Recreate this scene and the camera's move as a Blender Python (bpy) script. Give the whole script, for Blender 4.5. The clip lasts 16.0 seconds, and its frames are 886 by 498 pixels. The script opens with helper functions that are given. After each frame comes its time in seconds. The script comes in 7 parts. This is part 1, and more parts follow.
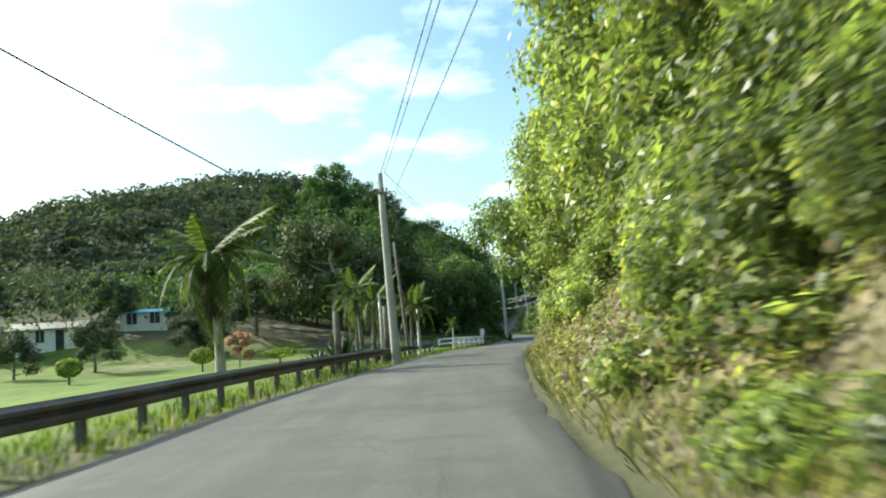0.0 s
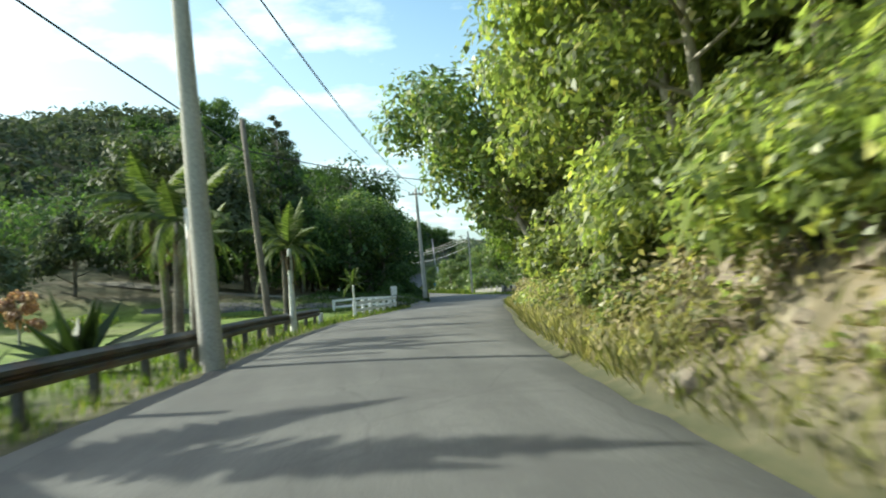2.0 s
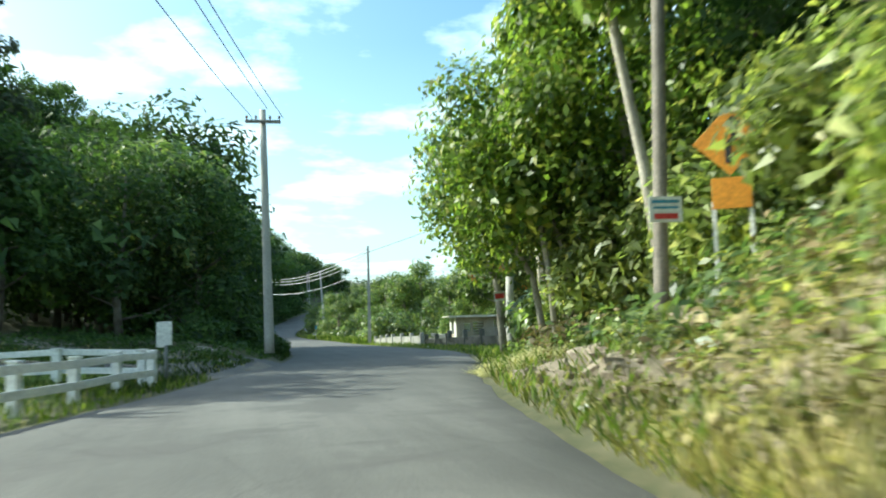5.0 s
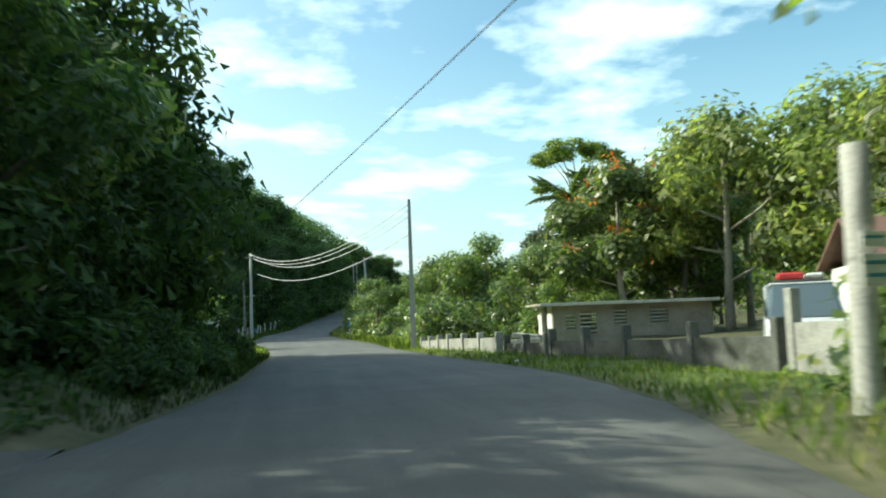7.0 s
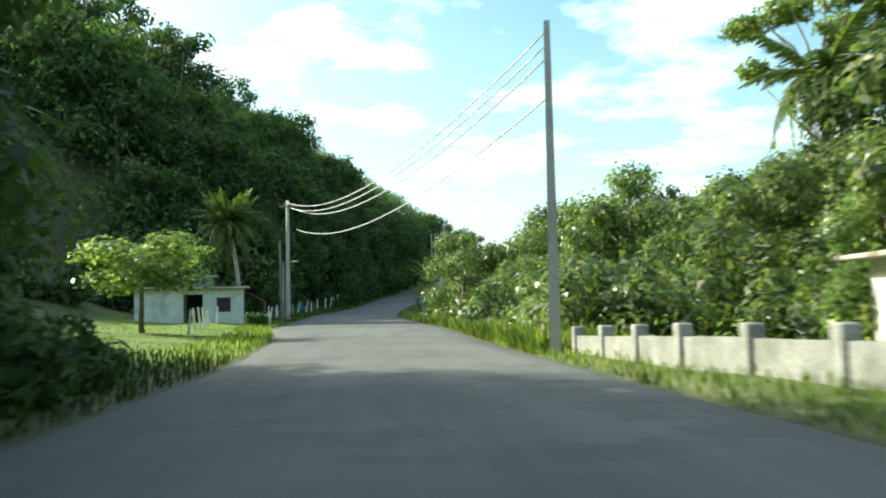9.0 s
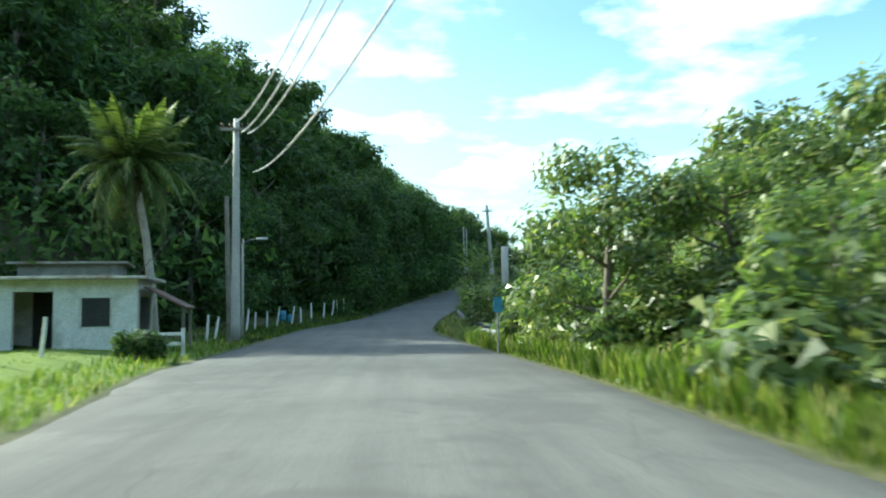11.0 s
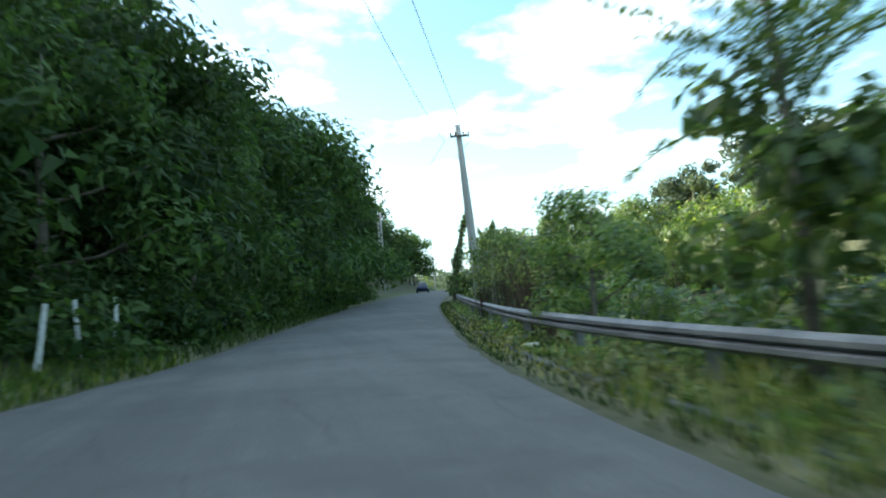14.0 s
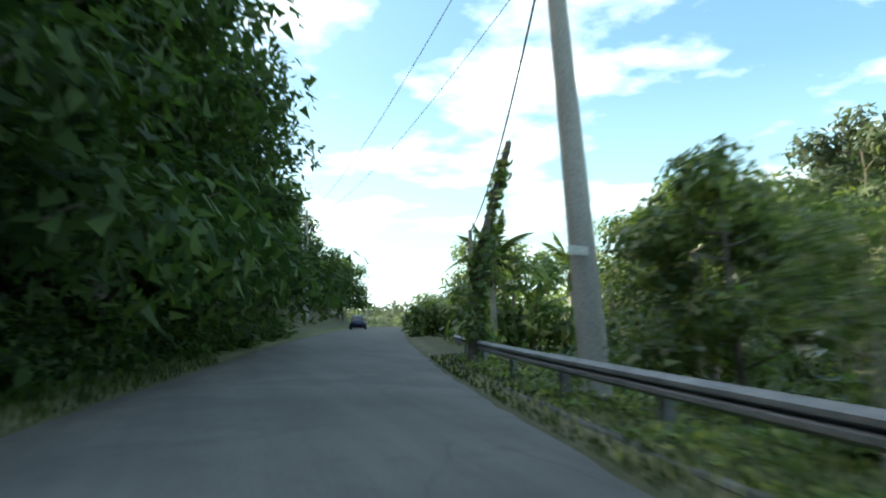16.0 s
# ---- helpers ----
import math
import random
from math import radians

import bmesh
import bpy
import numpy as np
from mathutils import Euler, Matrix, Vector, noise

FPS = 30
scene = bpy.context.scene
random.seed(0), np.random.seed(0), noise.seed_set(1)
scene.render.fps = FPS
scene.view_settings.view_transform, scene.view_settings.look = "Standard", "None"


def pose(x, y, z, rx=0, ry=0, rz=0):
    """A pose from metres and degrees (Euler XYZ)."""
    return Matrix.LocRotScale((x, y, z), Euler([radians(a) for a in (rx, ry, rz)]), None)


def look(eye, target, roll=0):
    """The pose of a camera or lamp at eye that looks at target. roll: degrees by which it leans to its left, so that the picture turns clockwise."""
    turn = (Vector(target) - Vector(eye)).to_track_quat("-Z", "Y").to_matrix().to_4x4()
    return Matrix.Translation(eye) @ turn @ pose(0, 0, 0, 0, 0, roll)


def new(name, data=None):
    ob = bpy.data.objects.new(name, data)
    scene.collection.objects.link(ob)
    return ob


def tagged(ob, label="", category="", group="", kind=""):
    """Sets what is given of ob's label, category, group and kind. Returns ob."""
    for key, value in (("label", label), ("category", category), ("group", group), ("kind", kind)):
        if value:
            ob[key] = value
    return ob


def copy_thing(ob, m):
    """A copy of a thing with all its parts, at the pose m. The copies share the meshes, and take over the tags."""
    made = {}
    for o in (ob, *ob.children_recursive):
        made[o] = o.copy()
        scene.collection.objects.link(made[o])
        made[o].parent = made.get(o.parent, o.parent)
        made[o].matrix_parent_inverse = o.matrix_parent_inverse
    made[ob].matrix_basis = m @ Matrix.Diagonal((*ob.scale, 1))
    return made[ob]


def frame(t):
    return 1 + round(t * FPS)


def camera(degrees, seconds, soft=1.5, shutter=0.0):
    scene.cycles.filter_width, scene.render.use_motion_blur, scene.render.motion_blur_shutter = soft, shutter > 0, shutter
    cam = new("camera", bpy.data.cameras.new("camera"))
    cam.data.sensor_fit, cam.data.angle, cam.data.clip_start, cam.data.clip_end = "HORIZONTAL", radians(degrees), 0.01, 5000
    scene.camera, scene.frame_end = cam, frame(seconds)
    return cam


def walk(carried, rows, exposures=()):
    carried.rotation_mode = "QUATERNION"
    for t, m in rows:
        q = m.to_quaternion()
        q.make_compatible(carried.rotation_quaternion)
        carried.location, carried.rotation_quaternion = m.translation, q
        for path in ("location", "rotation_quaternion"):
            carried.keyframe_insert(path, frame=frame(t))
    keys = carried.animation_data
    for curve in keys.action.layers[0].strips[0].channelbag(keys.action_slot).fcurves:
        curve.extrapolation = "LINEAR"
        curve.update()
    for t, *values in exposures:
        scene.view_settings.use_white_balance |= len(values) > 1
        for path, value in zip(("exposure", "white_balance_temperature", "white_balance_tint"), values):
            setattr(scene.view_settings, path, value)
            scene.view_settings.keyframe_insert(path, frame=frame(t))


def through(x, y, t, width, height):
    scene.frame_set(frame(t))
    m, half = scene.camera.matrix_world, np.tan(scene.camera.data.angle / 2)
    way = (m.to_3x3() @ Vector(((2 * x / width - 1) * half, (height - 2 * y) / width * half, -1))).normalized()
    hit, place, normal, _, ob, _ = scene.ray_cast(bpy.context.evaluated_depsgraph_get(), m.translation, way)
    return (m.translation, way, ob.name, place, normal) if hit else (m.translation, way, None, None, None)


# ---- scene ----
cam = camera(58.7, 16.0, soft=1.9, shutter=0.42)
PATH = [
    (0, (0.0, 0.0, 1.2), (0.002, 1.99, 1.4), -4.1),
    (0.5, (-0.197, 4.972, 1.267), (-0.182, 6.965, 1.426), -5.3),
    (1, (-0.226, 9.993, 1.25), (-0.116, 11.987, 1.352), -4.6),
    (1.5, (-0.214, 15.125, 1.208), (-0.024, 17.115, 1.263), -3.8),
    (2, (0.06, 20.377, 1.099), (0.307, 22.36, 1.176), -4.2),
    (2.5, (0.497, 25.803, 0.994), (0.818, 27.775, 1.071), -4.7),
    (3, (1.034, 31.234, 1.204), (1.413, 33.194, 1.32), -4.3),
    (5.5, (5.909, 58.353, 0.607), (6.435, 60.275, 0.79), -1.7),
    (6, (6.931, 63.497, 0.585), (7.433, 65.427, 0.733), -2.9),
    (6.5, (8.02, 68.577, 0.607), (8.483, 70.513, 0.803), -2.6),
    (7, (8.91, 73.638, 0.624), (9.282, 75.596, 0.799), -2.1),
    (7.5, (9.648, 78.732, 0.644), (10.01, 80.691, 0.818), -3.1),
    (8, (10.239, 83.942, 0.584), (10.473, 85.924, 0.724), -0.2),
    (8.5, (10.493, 89.339, 0.466), (10.716, 91.324, 0.571), -0.1),
    (9, (10.652, 94.932, 0.332), (10.825, 96.92, 0.466), -1.1),
    (11.5, (10.456, 125.175, 0.347), (10.575, 127.165, 0.506), -0.9),
    (12, (10.251, 131.375, 0.196), (10.399, 133.362, 0.376), -0.8),
    (12.5, (10.116, 137.63, 0.232), (10.29, 139.611, 0.442), -3.2),
    (13, (9.994, 143.903, 0.2), (10.217, 145.881, 0.403), -2.6),
    (13.5, (9.99, 150.197, 0.018), (10.332, 152.152, 0.266), -2.6),
    (14, (10.316, 156.634, 0.197), (10.721, 158.582, 0.394), -4.1),
    (14.5, (10.906, 163.154, 0.507), (11.368, 165.084, 0.755), -2.5),
    (15, (11.705, 169.749, 0.863), (12.22, 171.662, 1.134), -2.3),
    (15.5, (12.807, 176.351, 1.211), (13.354, 178.251, 1.515), -0.6),
    (16, (13.715, 183.062, 1.587), (14.302, 184.953, 1.87), -1.5),
]
walk(cam, [(t, look(eye, target, roll)) for t, eye, target, roll in PATH],
     exposures=[(0.0, 0.57, 6250, -6), (3.0, 0.52, 6150, -3), (5.5, 0.84, 5870, -9), (6.0, 0.43, 5720, -7), (6.5, 0.5, 5500, -9), (7.0, 0.55, 6300, -10), (7.5, 0.55, 6500, -9), (8.5, 0.75, 6570, -8), (9.0, 0.9, 6470, -8), (11.5, 1.0, 5550, -11), (12.0, 0.9, 5250, -12), (12.5, 1.14, 5450, -12), (13.0, 1.12, 5720, -10), (13.5, 1.26, 6220, -6), (14.0, 1.3, 6180, -4),
                (15.0, 1.32, 6600, -3), (16.0, 1.08, 6620, -2)])

# ---- world, sun ----
SUN_AZ, SUN_EL = 154.0, 34.0          # azimuth of the sun from +x towards +y, elevation
world = bpy.data.worlds.new("sky")
scene.world = world
world.use_nodes = True
wn, wl = world.node_tree.nodes, world.node_tree.links
wn.clear()
w_out = wn.new("ShaderNodeOutputWorld")
w_bg = wn.new("ShaderNodeBackground")
w_sky = wn.new("ShaderNodeTexSky")
w_sky.sky_type = "NISHITA"
w_sky.sun_disc = False
w_sky.sun_elevation = radians(SUN_EL)
w_sky.sun_rotation = radians(90 - SUN_AZ)
w_sky.air_density, w_sky.dust_density, w_sky.ozone_density = 1.0, 3.0, 0.6
w_co = wn.new("ShaderNodeTexCoord")
w_sep = wn.new("ShaderNodeSeparateXYZ")
wl.new(w_co.outputs["Generated"], w_sep.inputs[0])
# cumulus: the direction laid onto a flat cloud layer
w_add = wn.new("ShaderNodeMath"); w_add.operation = "ADD"; w_add.inputs[1].default_value = 0.12
wl.new(w_sep.outputs["Z"], w_add.inputs[0])
w_dx = wn.new("ShaderNodeMath"); w_dx.operation = "DIVIDE"
w_dy = wn.new("ShaderNodeMath"); w_dy.operation = "DIVIDE"
wl.new(w_sep.outputs["X"], w_dx.inputs[0]); wl.new(w_add.outputs[0], w_dx.inputs[1])
wl.new(w_sep.outputs["Y"], w_dy.inputs[0]); wl.new(w_add.outputs[0], w_dy.inputs[1])
w_com = wn.new("ShaderNodeCombineXYZ")
wl.new(w_dx.outputs[0], w_com.inputs[0]); wl.new(w_dy.outputs[0], w_com.inputs[1])
w_noise = wn.new("ShaderNodeTexNoise")
w_noise.inputs["Scale"].default_value = 1.7
w_noise.inputs["Detail"].default_value = 7.0
w_noise.inputs["Roughness"].default_value = 0.55
wl.new(w_com.outputs[0], w_noise.inputs["Vector"])
w_ramp = wn.new("ShaderNodeValToRGB")
w_ramp.color_ramp.elements[0].position, w_ramp.color_ramp.elements[1].position = 0.49, 0.80
wl.new(w_noise.outputs["Fac"], w_ramp.inputs[0])
w_mix = wn.new("ShaderNodeMix"); w_mix.data_type = "RGBA"
wl.new(w_ramp.outputs[0], w_mix.inputs["Factor"])
w_hs = wn.new("ShaderNodeHueSaturation")
w_hs.inputs["Saturation"].default_value = 1.2
w_hs.inputs["Hue"].default_value = 0.487
w_hs.inputs["Value"].default_value = 1.12
wl.new(w_sky.outputs[0], w_hs.inputs["Color"])
wl.new(w_hs.outputs[0], w_mix.inputs["A"])
w_mix.inputs["B"].default_value = (11.0, 11.2, 11.6, 1)
# pale haze low over the horizon
w_low = wn.new("ShaderNodeMapRange")
w_low.inputs["From Min"].default_value, w_low.inputs["From Max"].default_value = 0.02, 0.34
w_low.inputs["To Min"].default_value, w_low.inputs["To Max"].default_value = 0.5, 0.0
wl.new(w_sep.outputs["Z"], w_low.inputs["Value"])
w_haze = wn.new("ShaderNodeMix"); w_haze.data_type = "RGBA"
wl.new(w_low.outputs[0], w_haze.inputs["Factor"])
wl.new(w_mix.outputs["Result"], w_haze.inputs["A"])
w_haze.inputs["B"].default_value = (4.3, 5.7, 6.3, 1)
wl.new(w_haze.outputs["Result"], w_bg.inputs[0])
w_bg.inputs[1].default_value = 0.15
wl.new(w_bg.outputs[0], w_out.inputs[0])

sun_data = bpy.data.lights.new("sun", "SUN")
sun_data.energy, sun_data.angle, sun_data.color = 4.8, radians(0.5), (1.0, 0.93, 0.80)
sun = new("sun", sun_data)
sx, sy, sz = (math.cos(radians(SUN_AZ)) * math.cos(radians(SUN_EL)), math.sin(radians(SUN_AZ)) * math.cos(radians(SUN_EL)), math.sin(radians(SUN_EL)))
sun.matrix_world = look((sx * 200, sy * 200, sz * 200), (0, 0, 0))

# ---- materials ----
def make_mat(name, rough=0.8, metal=0.0):
    m = bpy.data.materials.new(name)
    m.use_nodes = True
    nt = m.node_tree
    b = nt.nodes["Principled BSDF"]
    b.inputs["Roughness"].default_value = rough
    b.inputs["Metallic"].default_value = metal
    return m, nt, b


def noise_node(nt, scale, detail=6.0, rough=0.6, coord="Object"):
    tc = nt.nodes.new("ShaderNodeTexCoord")
    n = nt.nodes.new("ShaderNodeTexNoise")
    n.inputs["Scale"].default_value, n.inputs["Detail"].default_value, n.inputs["Roughness"].default_value = scale, detail, rough
    nt.links.new(tc.outputs[coord], n.inputs["Vector"])
    return n


def ramp_node(nt, source, stops):
    r = nt.nodes.new("ShaderNodeValToRGB")
    els = r.color_ramp.elements
    while len(els) < len(stops):
        els.new(0.5)
    for e, (p, c) in zip(els, stops):
        e.position, e.color = p, (*c, 1)
    nt.links.new(source, r.inputs[0])
    return r


def mix_node(nt, fac, a, b, mode="MIX"):
    m = nt.nodes.new("ShaderNodeMix")
    m.data_type, m.blend_type = "RGBA", mode
    for s, v in (("Factor", fac), ("A", a), ("B", b)):
        if isinstance(v, (int, float)):
            m.inputs[s].default_value = v
        elif isinstance(v, tuple):
            m.inputs[s].default_value = (*v, 1)
        else:
            nt.links.new(v, m.inputs[s])
    return m.outputs["Result"]


def bump_node(nt, b, source, strength, dist):
    n = nt.nodes.new("ShaderNodeBump")
    n.inputs["Strength"].default_value, n.inputs["Distance"].default_value = strength, dist
    nt.links.new(source, n.inputs["Height"])
    nt.links.new(n.outputs[0], b.inputs["Normal"])


def two_scale(name, dark, light, scale, fine, rough=0.8, metal=0.0, bump=0.3, dist=0.01, stain=None):
    """Colour that wanders between two tones at a coarse and a fine scale, with relief."""
    m, nt, b = make_mat(name, rough, metal)
    big, small = noise_node(nt, scale, 4), noise_node(nt, fine, 6, 0.7)
    mid = tuple((p + q) / 2 for p, q in zip(dark, light))
    c1 = ramp_node(nt, big.outputs["Fac"], [(0.35, dark), (0.5, mid), (0.65, light)])
    c2 = ramp_node(nt, small.outputs["Fac"], [(0.3, (0.55, 0.55, 0.55)), (0.7, (1.25, 1.25, 1.25))])
    col = mix_node(nt, 0.8, c1.outputs[0], c2.outputs[0], "MULTIPLY")
    if stain:
        s = noise_node(nt, stain[1], 5, 0.65)
        sr = ramp_node(nt, s.outputs["Fac"], [(0.5, (0, 0, 0)), (0.68, (1, 1, 1))])
        col = mix_node(nt, sr.outputs[0], col, stain[0])
    nt.links.new(col, b.inputs["Base Color"])
    bump_node(nt, b, small.outputs["Fac"], bump, dist)
    return m


def leaf_mat(name, dark, light, gloss=0.45, through=0.5, yellow=None, clump=0.6):
    """A leaf: each leaf with a tone of its own, tones that drift from clump to clump, some light passing through."""
    m, nt, b = make_mat(name, gloss)
    g = nt.nodes.new("ShaderNodeNewGeometry")
    o = nt.nodes.new("ShaderNodeObjectInfo")
    stops = [(0.0, dark), (0.75, light)] + ([(1.0, yellow)] if yellow else [])
    r = ramp_node(nt, g.outputs["Random Per Island"], stops)
    h = nt.nodes.new("ShaderNodeHueSaturation")
    mr = nt.nodes.new("ShaderNodeMapRange")
    mr.inputs["To Min"].default_value, mr.inputs["To Max"].default_value = 0.7, 1.25
    nt.links.new(o.outputs["Random"], mr.inputs["Value"])
    nt.links.new(mr.outputs[0], h.inputs["Value"])
    patch = noise_node(nt, clump, 3, 0.55)
    pr = ramp_node(nt, patch.outputs["Fac"], [(0.34, (0.6, 0.64, 0.68)), (0.5, (1.0, 1.0, 1.0)), (0.68, (1.38, 1.32, 1.15))])
    tone = mix_node(nt, 1.0, r.outputs[0], pr.outputs[0], "MULTIPLY")
    nt.links.new(tone, h.inputs["Color"])
    nt.links.new(h.outputs[0], b.inputs["Base Color"])
    b.inputs["Specular IOR Level"].default_value = 0.5 if gloss < 0.45 else 0.25
    t = nt.nodes.new("ShaderNodeBsdfTranslucent")
    br = nt.nodes.new("ShaderNodeMix"); br.data_type = "RGBA"; br.blend_type = "MULTIPLY"
    br.inputs["Factor"].default_value = 1.0
    nt.links.new(h.outputs[0], br.inputs["A"]); br.inputs["B"].default_value = (1.42, 1.58, 0.85, 1)
    nt.links.new(br.outputs["Result"], t.inputs["Color"])
    mx = nt.nodes.new("ShaderNodeMixShader"); mx.inputs[0].default_value = through
    nt.links.new(b.outputs[0], mx.inputs[1]); nt.links.new(t.outputs[0], mx.inputs[2])
    nt.links.new(mx.outputs[0], nt.nodes["Material Output"].inputs[0])
    return m


def asphalt_mat():
    """Old asphalt: streaks along the lane, patches, fine stones and cracks."""
    m, nt, b = make_mat("worn asphalt", 0.88)
    tc = nt.nodes.new("ShaderNodeTexCoord")
    mp = nt.nodes.new("ShaderNodeMapping")
    mp.inputs["Scale"].default_value = (1.6, 0.09, 1.0)
    nt.links.new(tc.outputs["Object"], mp.inputs["Vector"])
    streak = noise_node(nt, 1.0, 4)
    nt.links.new(mp.outputs[0], streak.inputs["Vector"])
    big, fine, patch = noise_node(nt, 0.18, 4), noise_node(nt, 42, 8, 0.75), noise_node(nt, 0.55, 5, 0.65)
    base = ramp_node(nt, big.outputs["Fac"], [(0.35, (0.086, 0.086, 0.083)), (0.65, (0.135, 0.132, 0.126))])
    s1 = ramp_node(nt, streak.outputs["Fac"], [(0.3, (0.78, 0.78, 0.78)), (0.7, (1.2, 1.2, 1.19))])
    f1 = ramp_node(nt, fine.outputs["Fac"], [(0.3, (0.45, 0.45, 0.45)), (0.7, (1.45, 1.45, 1.42))])
    col = mix_node(nt, 0.9, base.outputs[0], s1.outputs[0], "MULTIPLY")
    col = mix_node(nt, 0.8, col, f1.outputs[0], "MULTIPLY")
    p1 = ramp_node(nt, patch.outputs["Fac"], [(0.52, (0, 0, 0)), (0.6, (0.7, 0.7, 0.7))])
    col = mix_node(nt, p1.outputs[0], col, (0.082, 0.08, 0.077))
    warp = noise_node(nt, 0.9, 4)
    vo = nt.nodes.new("ShaderNodeTexVoronoi")
    vo.feature = "DISTANCE_TO_EDGE"
    vo.inputs["Scale"].default_value = 0.42
    wm = mix_node(nt, 0.25, tc.outputs["Object"], warp.outputs["Color"], "ADD")
    nt.links.new(wm, vo.inputs["Vector"])
    cr = ramp_node(nt, vo.outputs["Distance"], [(0.0, (0.5, 0.5, 0.5)), (0.010, (1, 1, 1))])
    col = mix_node(nt, 0.4, col, cr.outputs[0], "MULTIPLY")
    nt.links.new(col, b.inputs["Base Color"])
    bump_node(nt, b, fine.outputs["Fac"], 0.4, 0.008)
    return m


LEAF_BANK = leaf_mat("leaf bank", (0.085, 0.115, 0.04), (0.27, 0.315, 0.11), 0.4, 0.52, (0.42, 0.40, 0.12))
LEAF_TREE = leaf_mat("leaf tree", (0.056, 0.098, 0.036), (0.18, 0.24, 0.08), 0.36, 0.48, (0.29, 0.29, 0.10))
# darker leaf than leaf tree; some bushes use it in place of shade
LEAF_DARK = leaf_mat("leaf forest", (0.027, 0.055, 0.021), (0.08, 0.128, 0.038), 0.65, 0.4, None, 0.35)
LEAF_YEL = leaf_mat("leaf vine", (0.06, 0.105, 0.022), (0.19, 0.255, 0.05), 0.42, 0.54, (0.36, 0.35, 0.09))
# greyed and paled leaf: distance haze is painted into its colour
LEAF_HILL_HAZED = leaf_mat("hill leaf with haze", (0.058, 0.078, 0.052), (0.11, 0.135, 0.08), 0.75, 0.3, (0.12, 0.13, 0.075), 0.22)
PALM = leaf_mat("palm frond", (0.05, 0.10, 0.02), (0.14, 0.21, 0.035), 0.55, 0.4, (0.24, 0.24, 0.06))
GRASS = leaf_mat("grass blade", (0.05, 0.085, 0.014), (0.14, 0.20, 0.028), 0.55, 0.4, (0.30, 0.27, 0.11))
# grass darkened so that the verge's shade sits in its colour
SHADEDGRASS = leaf_mat("grass darkened for shade", (0.02, 0.035, 0.01), (0.055, 0.085, 0.017), 0.6, 0.3)
# paler grass: the garden's sunlight is put into the blade colour
LAWNGRASS_LIT = leaf_mat("lawn grass lightened for sun", (0.09, 0.14, 0.02), (0.22, 0.30, 0.045), 0.55, 0.4, (0.38, 0.36, 0.13))
STRAW = leaf_mat("cut straw", (0.36, 0.34, 0.22), (0.62, 0.58, 0.44), 0.6, 0.3)
PALEWEED = leaf_mat("pale weed", (0.17, 0.155, 0.065), (0.40, 0.355, 0.19), 0.6, 0.4, (0.5, 0.42, 0.26))
DRYGRASS = leaf_mat("dry weed", (0.16, 0.17, 0.05), (0.34, 0.32, 0.12), 0.6, 0.4, (0.42, 0.36, 0.20))
FLOWER = leaf_mat("orange flower", (0.55, 0.10, 0.02), (0.75, 0.20, 0.03), 0.5, 0.3)
BARK = two_scale("bark", (0.10, 0.085, 0.065), (0.24, 0.21, 0.17), 1.5, 18, 0.9, bump=0.6, dist=0.02)
BARK_PALE = two_scale("pale bark", (0.28, 0.25, 0.20), (0.50, 0.46, 0.38), 1.2, 14, 0.85, bump=0.5, dist=0.015)
ASPHALT = asphalt_mat()
CONCRETE = two_scale("concrete", (0.26, 0.255, 0.235), (0.42, 0.41, 0.38), 0.9, 20, 0.85, bump=0.25, dist=0.006, stain=((0.20, 0.20, 0.17), 1.6))
# stained concrete, darkened to hold the verge wall's shade; kerb uses it too
DARK_CONCRETE = two_scale("darkened concrete", (0.075, 0.08, 0.07), (0.17, 0.17, 0.155), 0.9, 18, 0.9, bump=0.3, dist=0.006, stain=((0.05, 0.055, 0.04), 1.4))
GRAVEL = two_scale("sandy gravel", (0.16, 0.145, 0.12), (0.30, 0.275, 0.23), 0.5, 30, 0.95, bump=0.5, dist=0.012)
POLE_MAT = two_scale("pole concrete", (0.38, 0.37, 0.34), (0.50, 0.48, 0.44), 0.5, 22, 0.8, bump=0.15, dist=0.004)
WOODPOLE = two_scale("weathered pole wood", (0.14, 0.12, 0.10), (0.28, 0.25, 0.21), 1.2, 20, 0.9, bump=0.4, dist=0.006)
WHITE = two_scale("white paint", (0.66, 0.66, 0.62), (0.82, 0.82, 0.79), 1.3, 16, 0.6, bump=0.1, dist=0.003, stain=((0.45, 0.44, 0.38), 1.2))
RAIL_OLD = two_scale("weathered guardrail steel", (0.075, 0.075, 0.07), (0.15, 0.145, 0.135), 1.0, 14, 0.65, 0.4, bump=0.2, dist=0.003, stain=((0.14, 0.08, 0.05), 1.5))
RAIL_NEW = two_scale("galvanised steel", (0.19, 0.20, 0.21), (0.32, 0.33, 0.34), 1.0, 12, 0.68, 0.4, bump=0.08, dist=0.002)
ROCK = two_scale("cut rock", (0.24, 0.19, 0.135), (0.50, 0.43, 0.33), 0.6, 6, 0.92, bump=0.9, dist=0.06, stain=((0.16, 0.15, 0.09), 0.9))
WIRE = two_scale("black cable", (0.02, 0.02, 0.02), (0.035, 0.035, 0.035), 2, 20, 0.6)
WIRE_ALU = two_scale("bare aluminium wire", (0.72, 0.72, 0.72), (0.85, 0.85, 0.85), 2, 20, 0.45, 0.2)
FENCE_WHITE = two_scale("fresh white paint", (0.80, 0.80, 0.78), (0.88, 0.88, 0.86), 1.3, 16, 0.55, bump=0.08, dist=0.003)
HOUSE_WALL = two_scale("pale render", (0.56, 0.54, 0.48), (0.72, 0.70, 0.64), 0.8, 14, 0.85, bump=0.12, dist=0.004, stain=((0.42, 0.40, 0.34), 0.9))
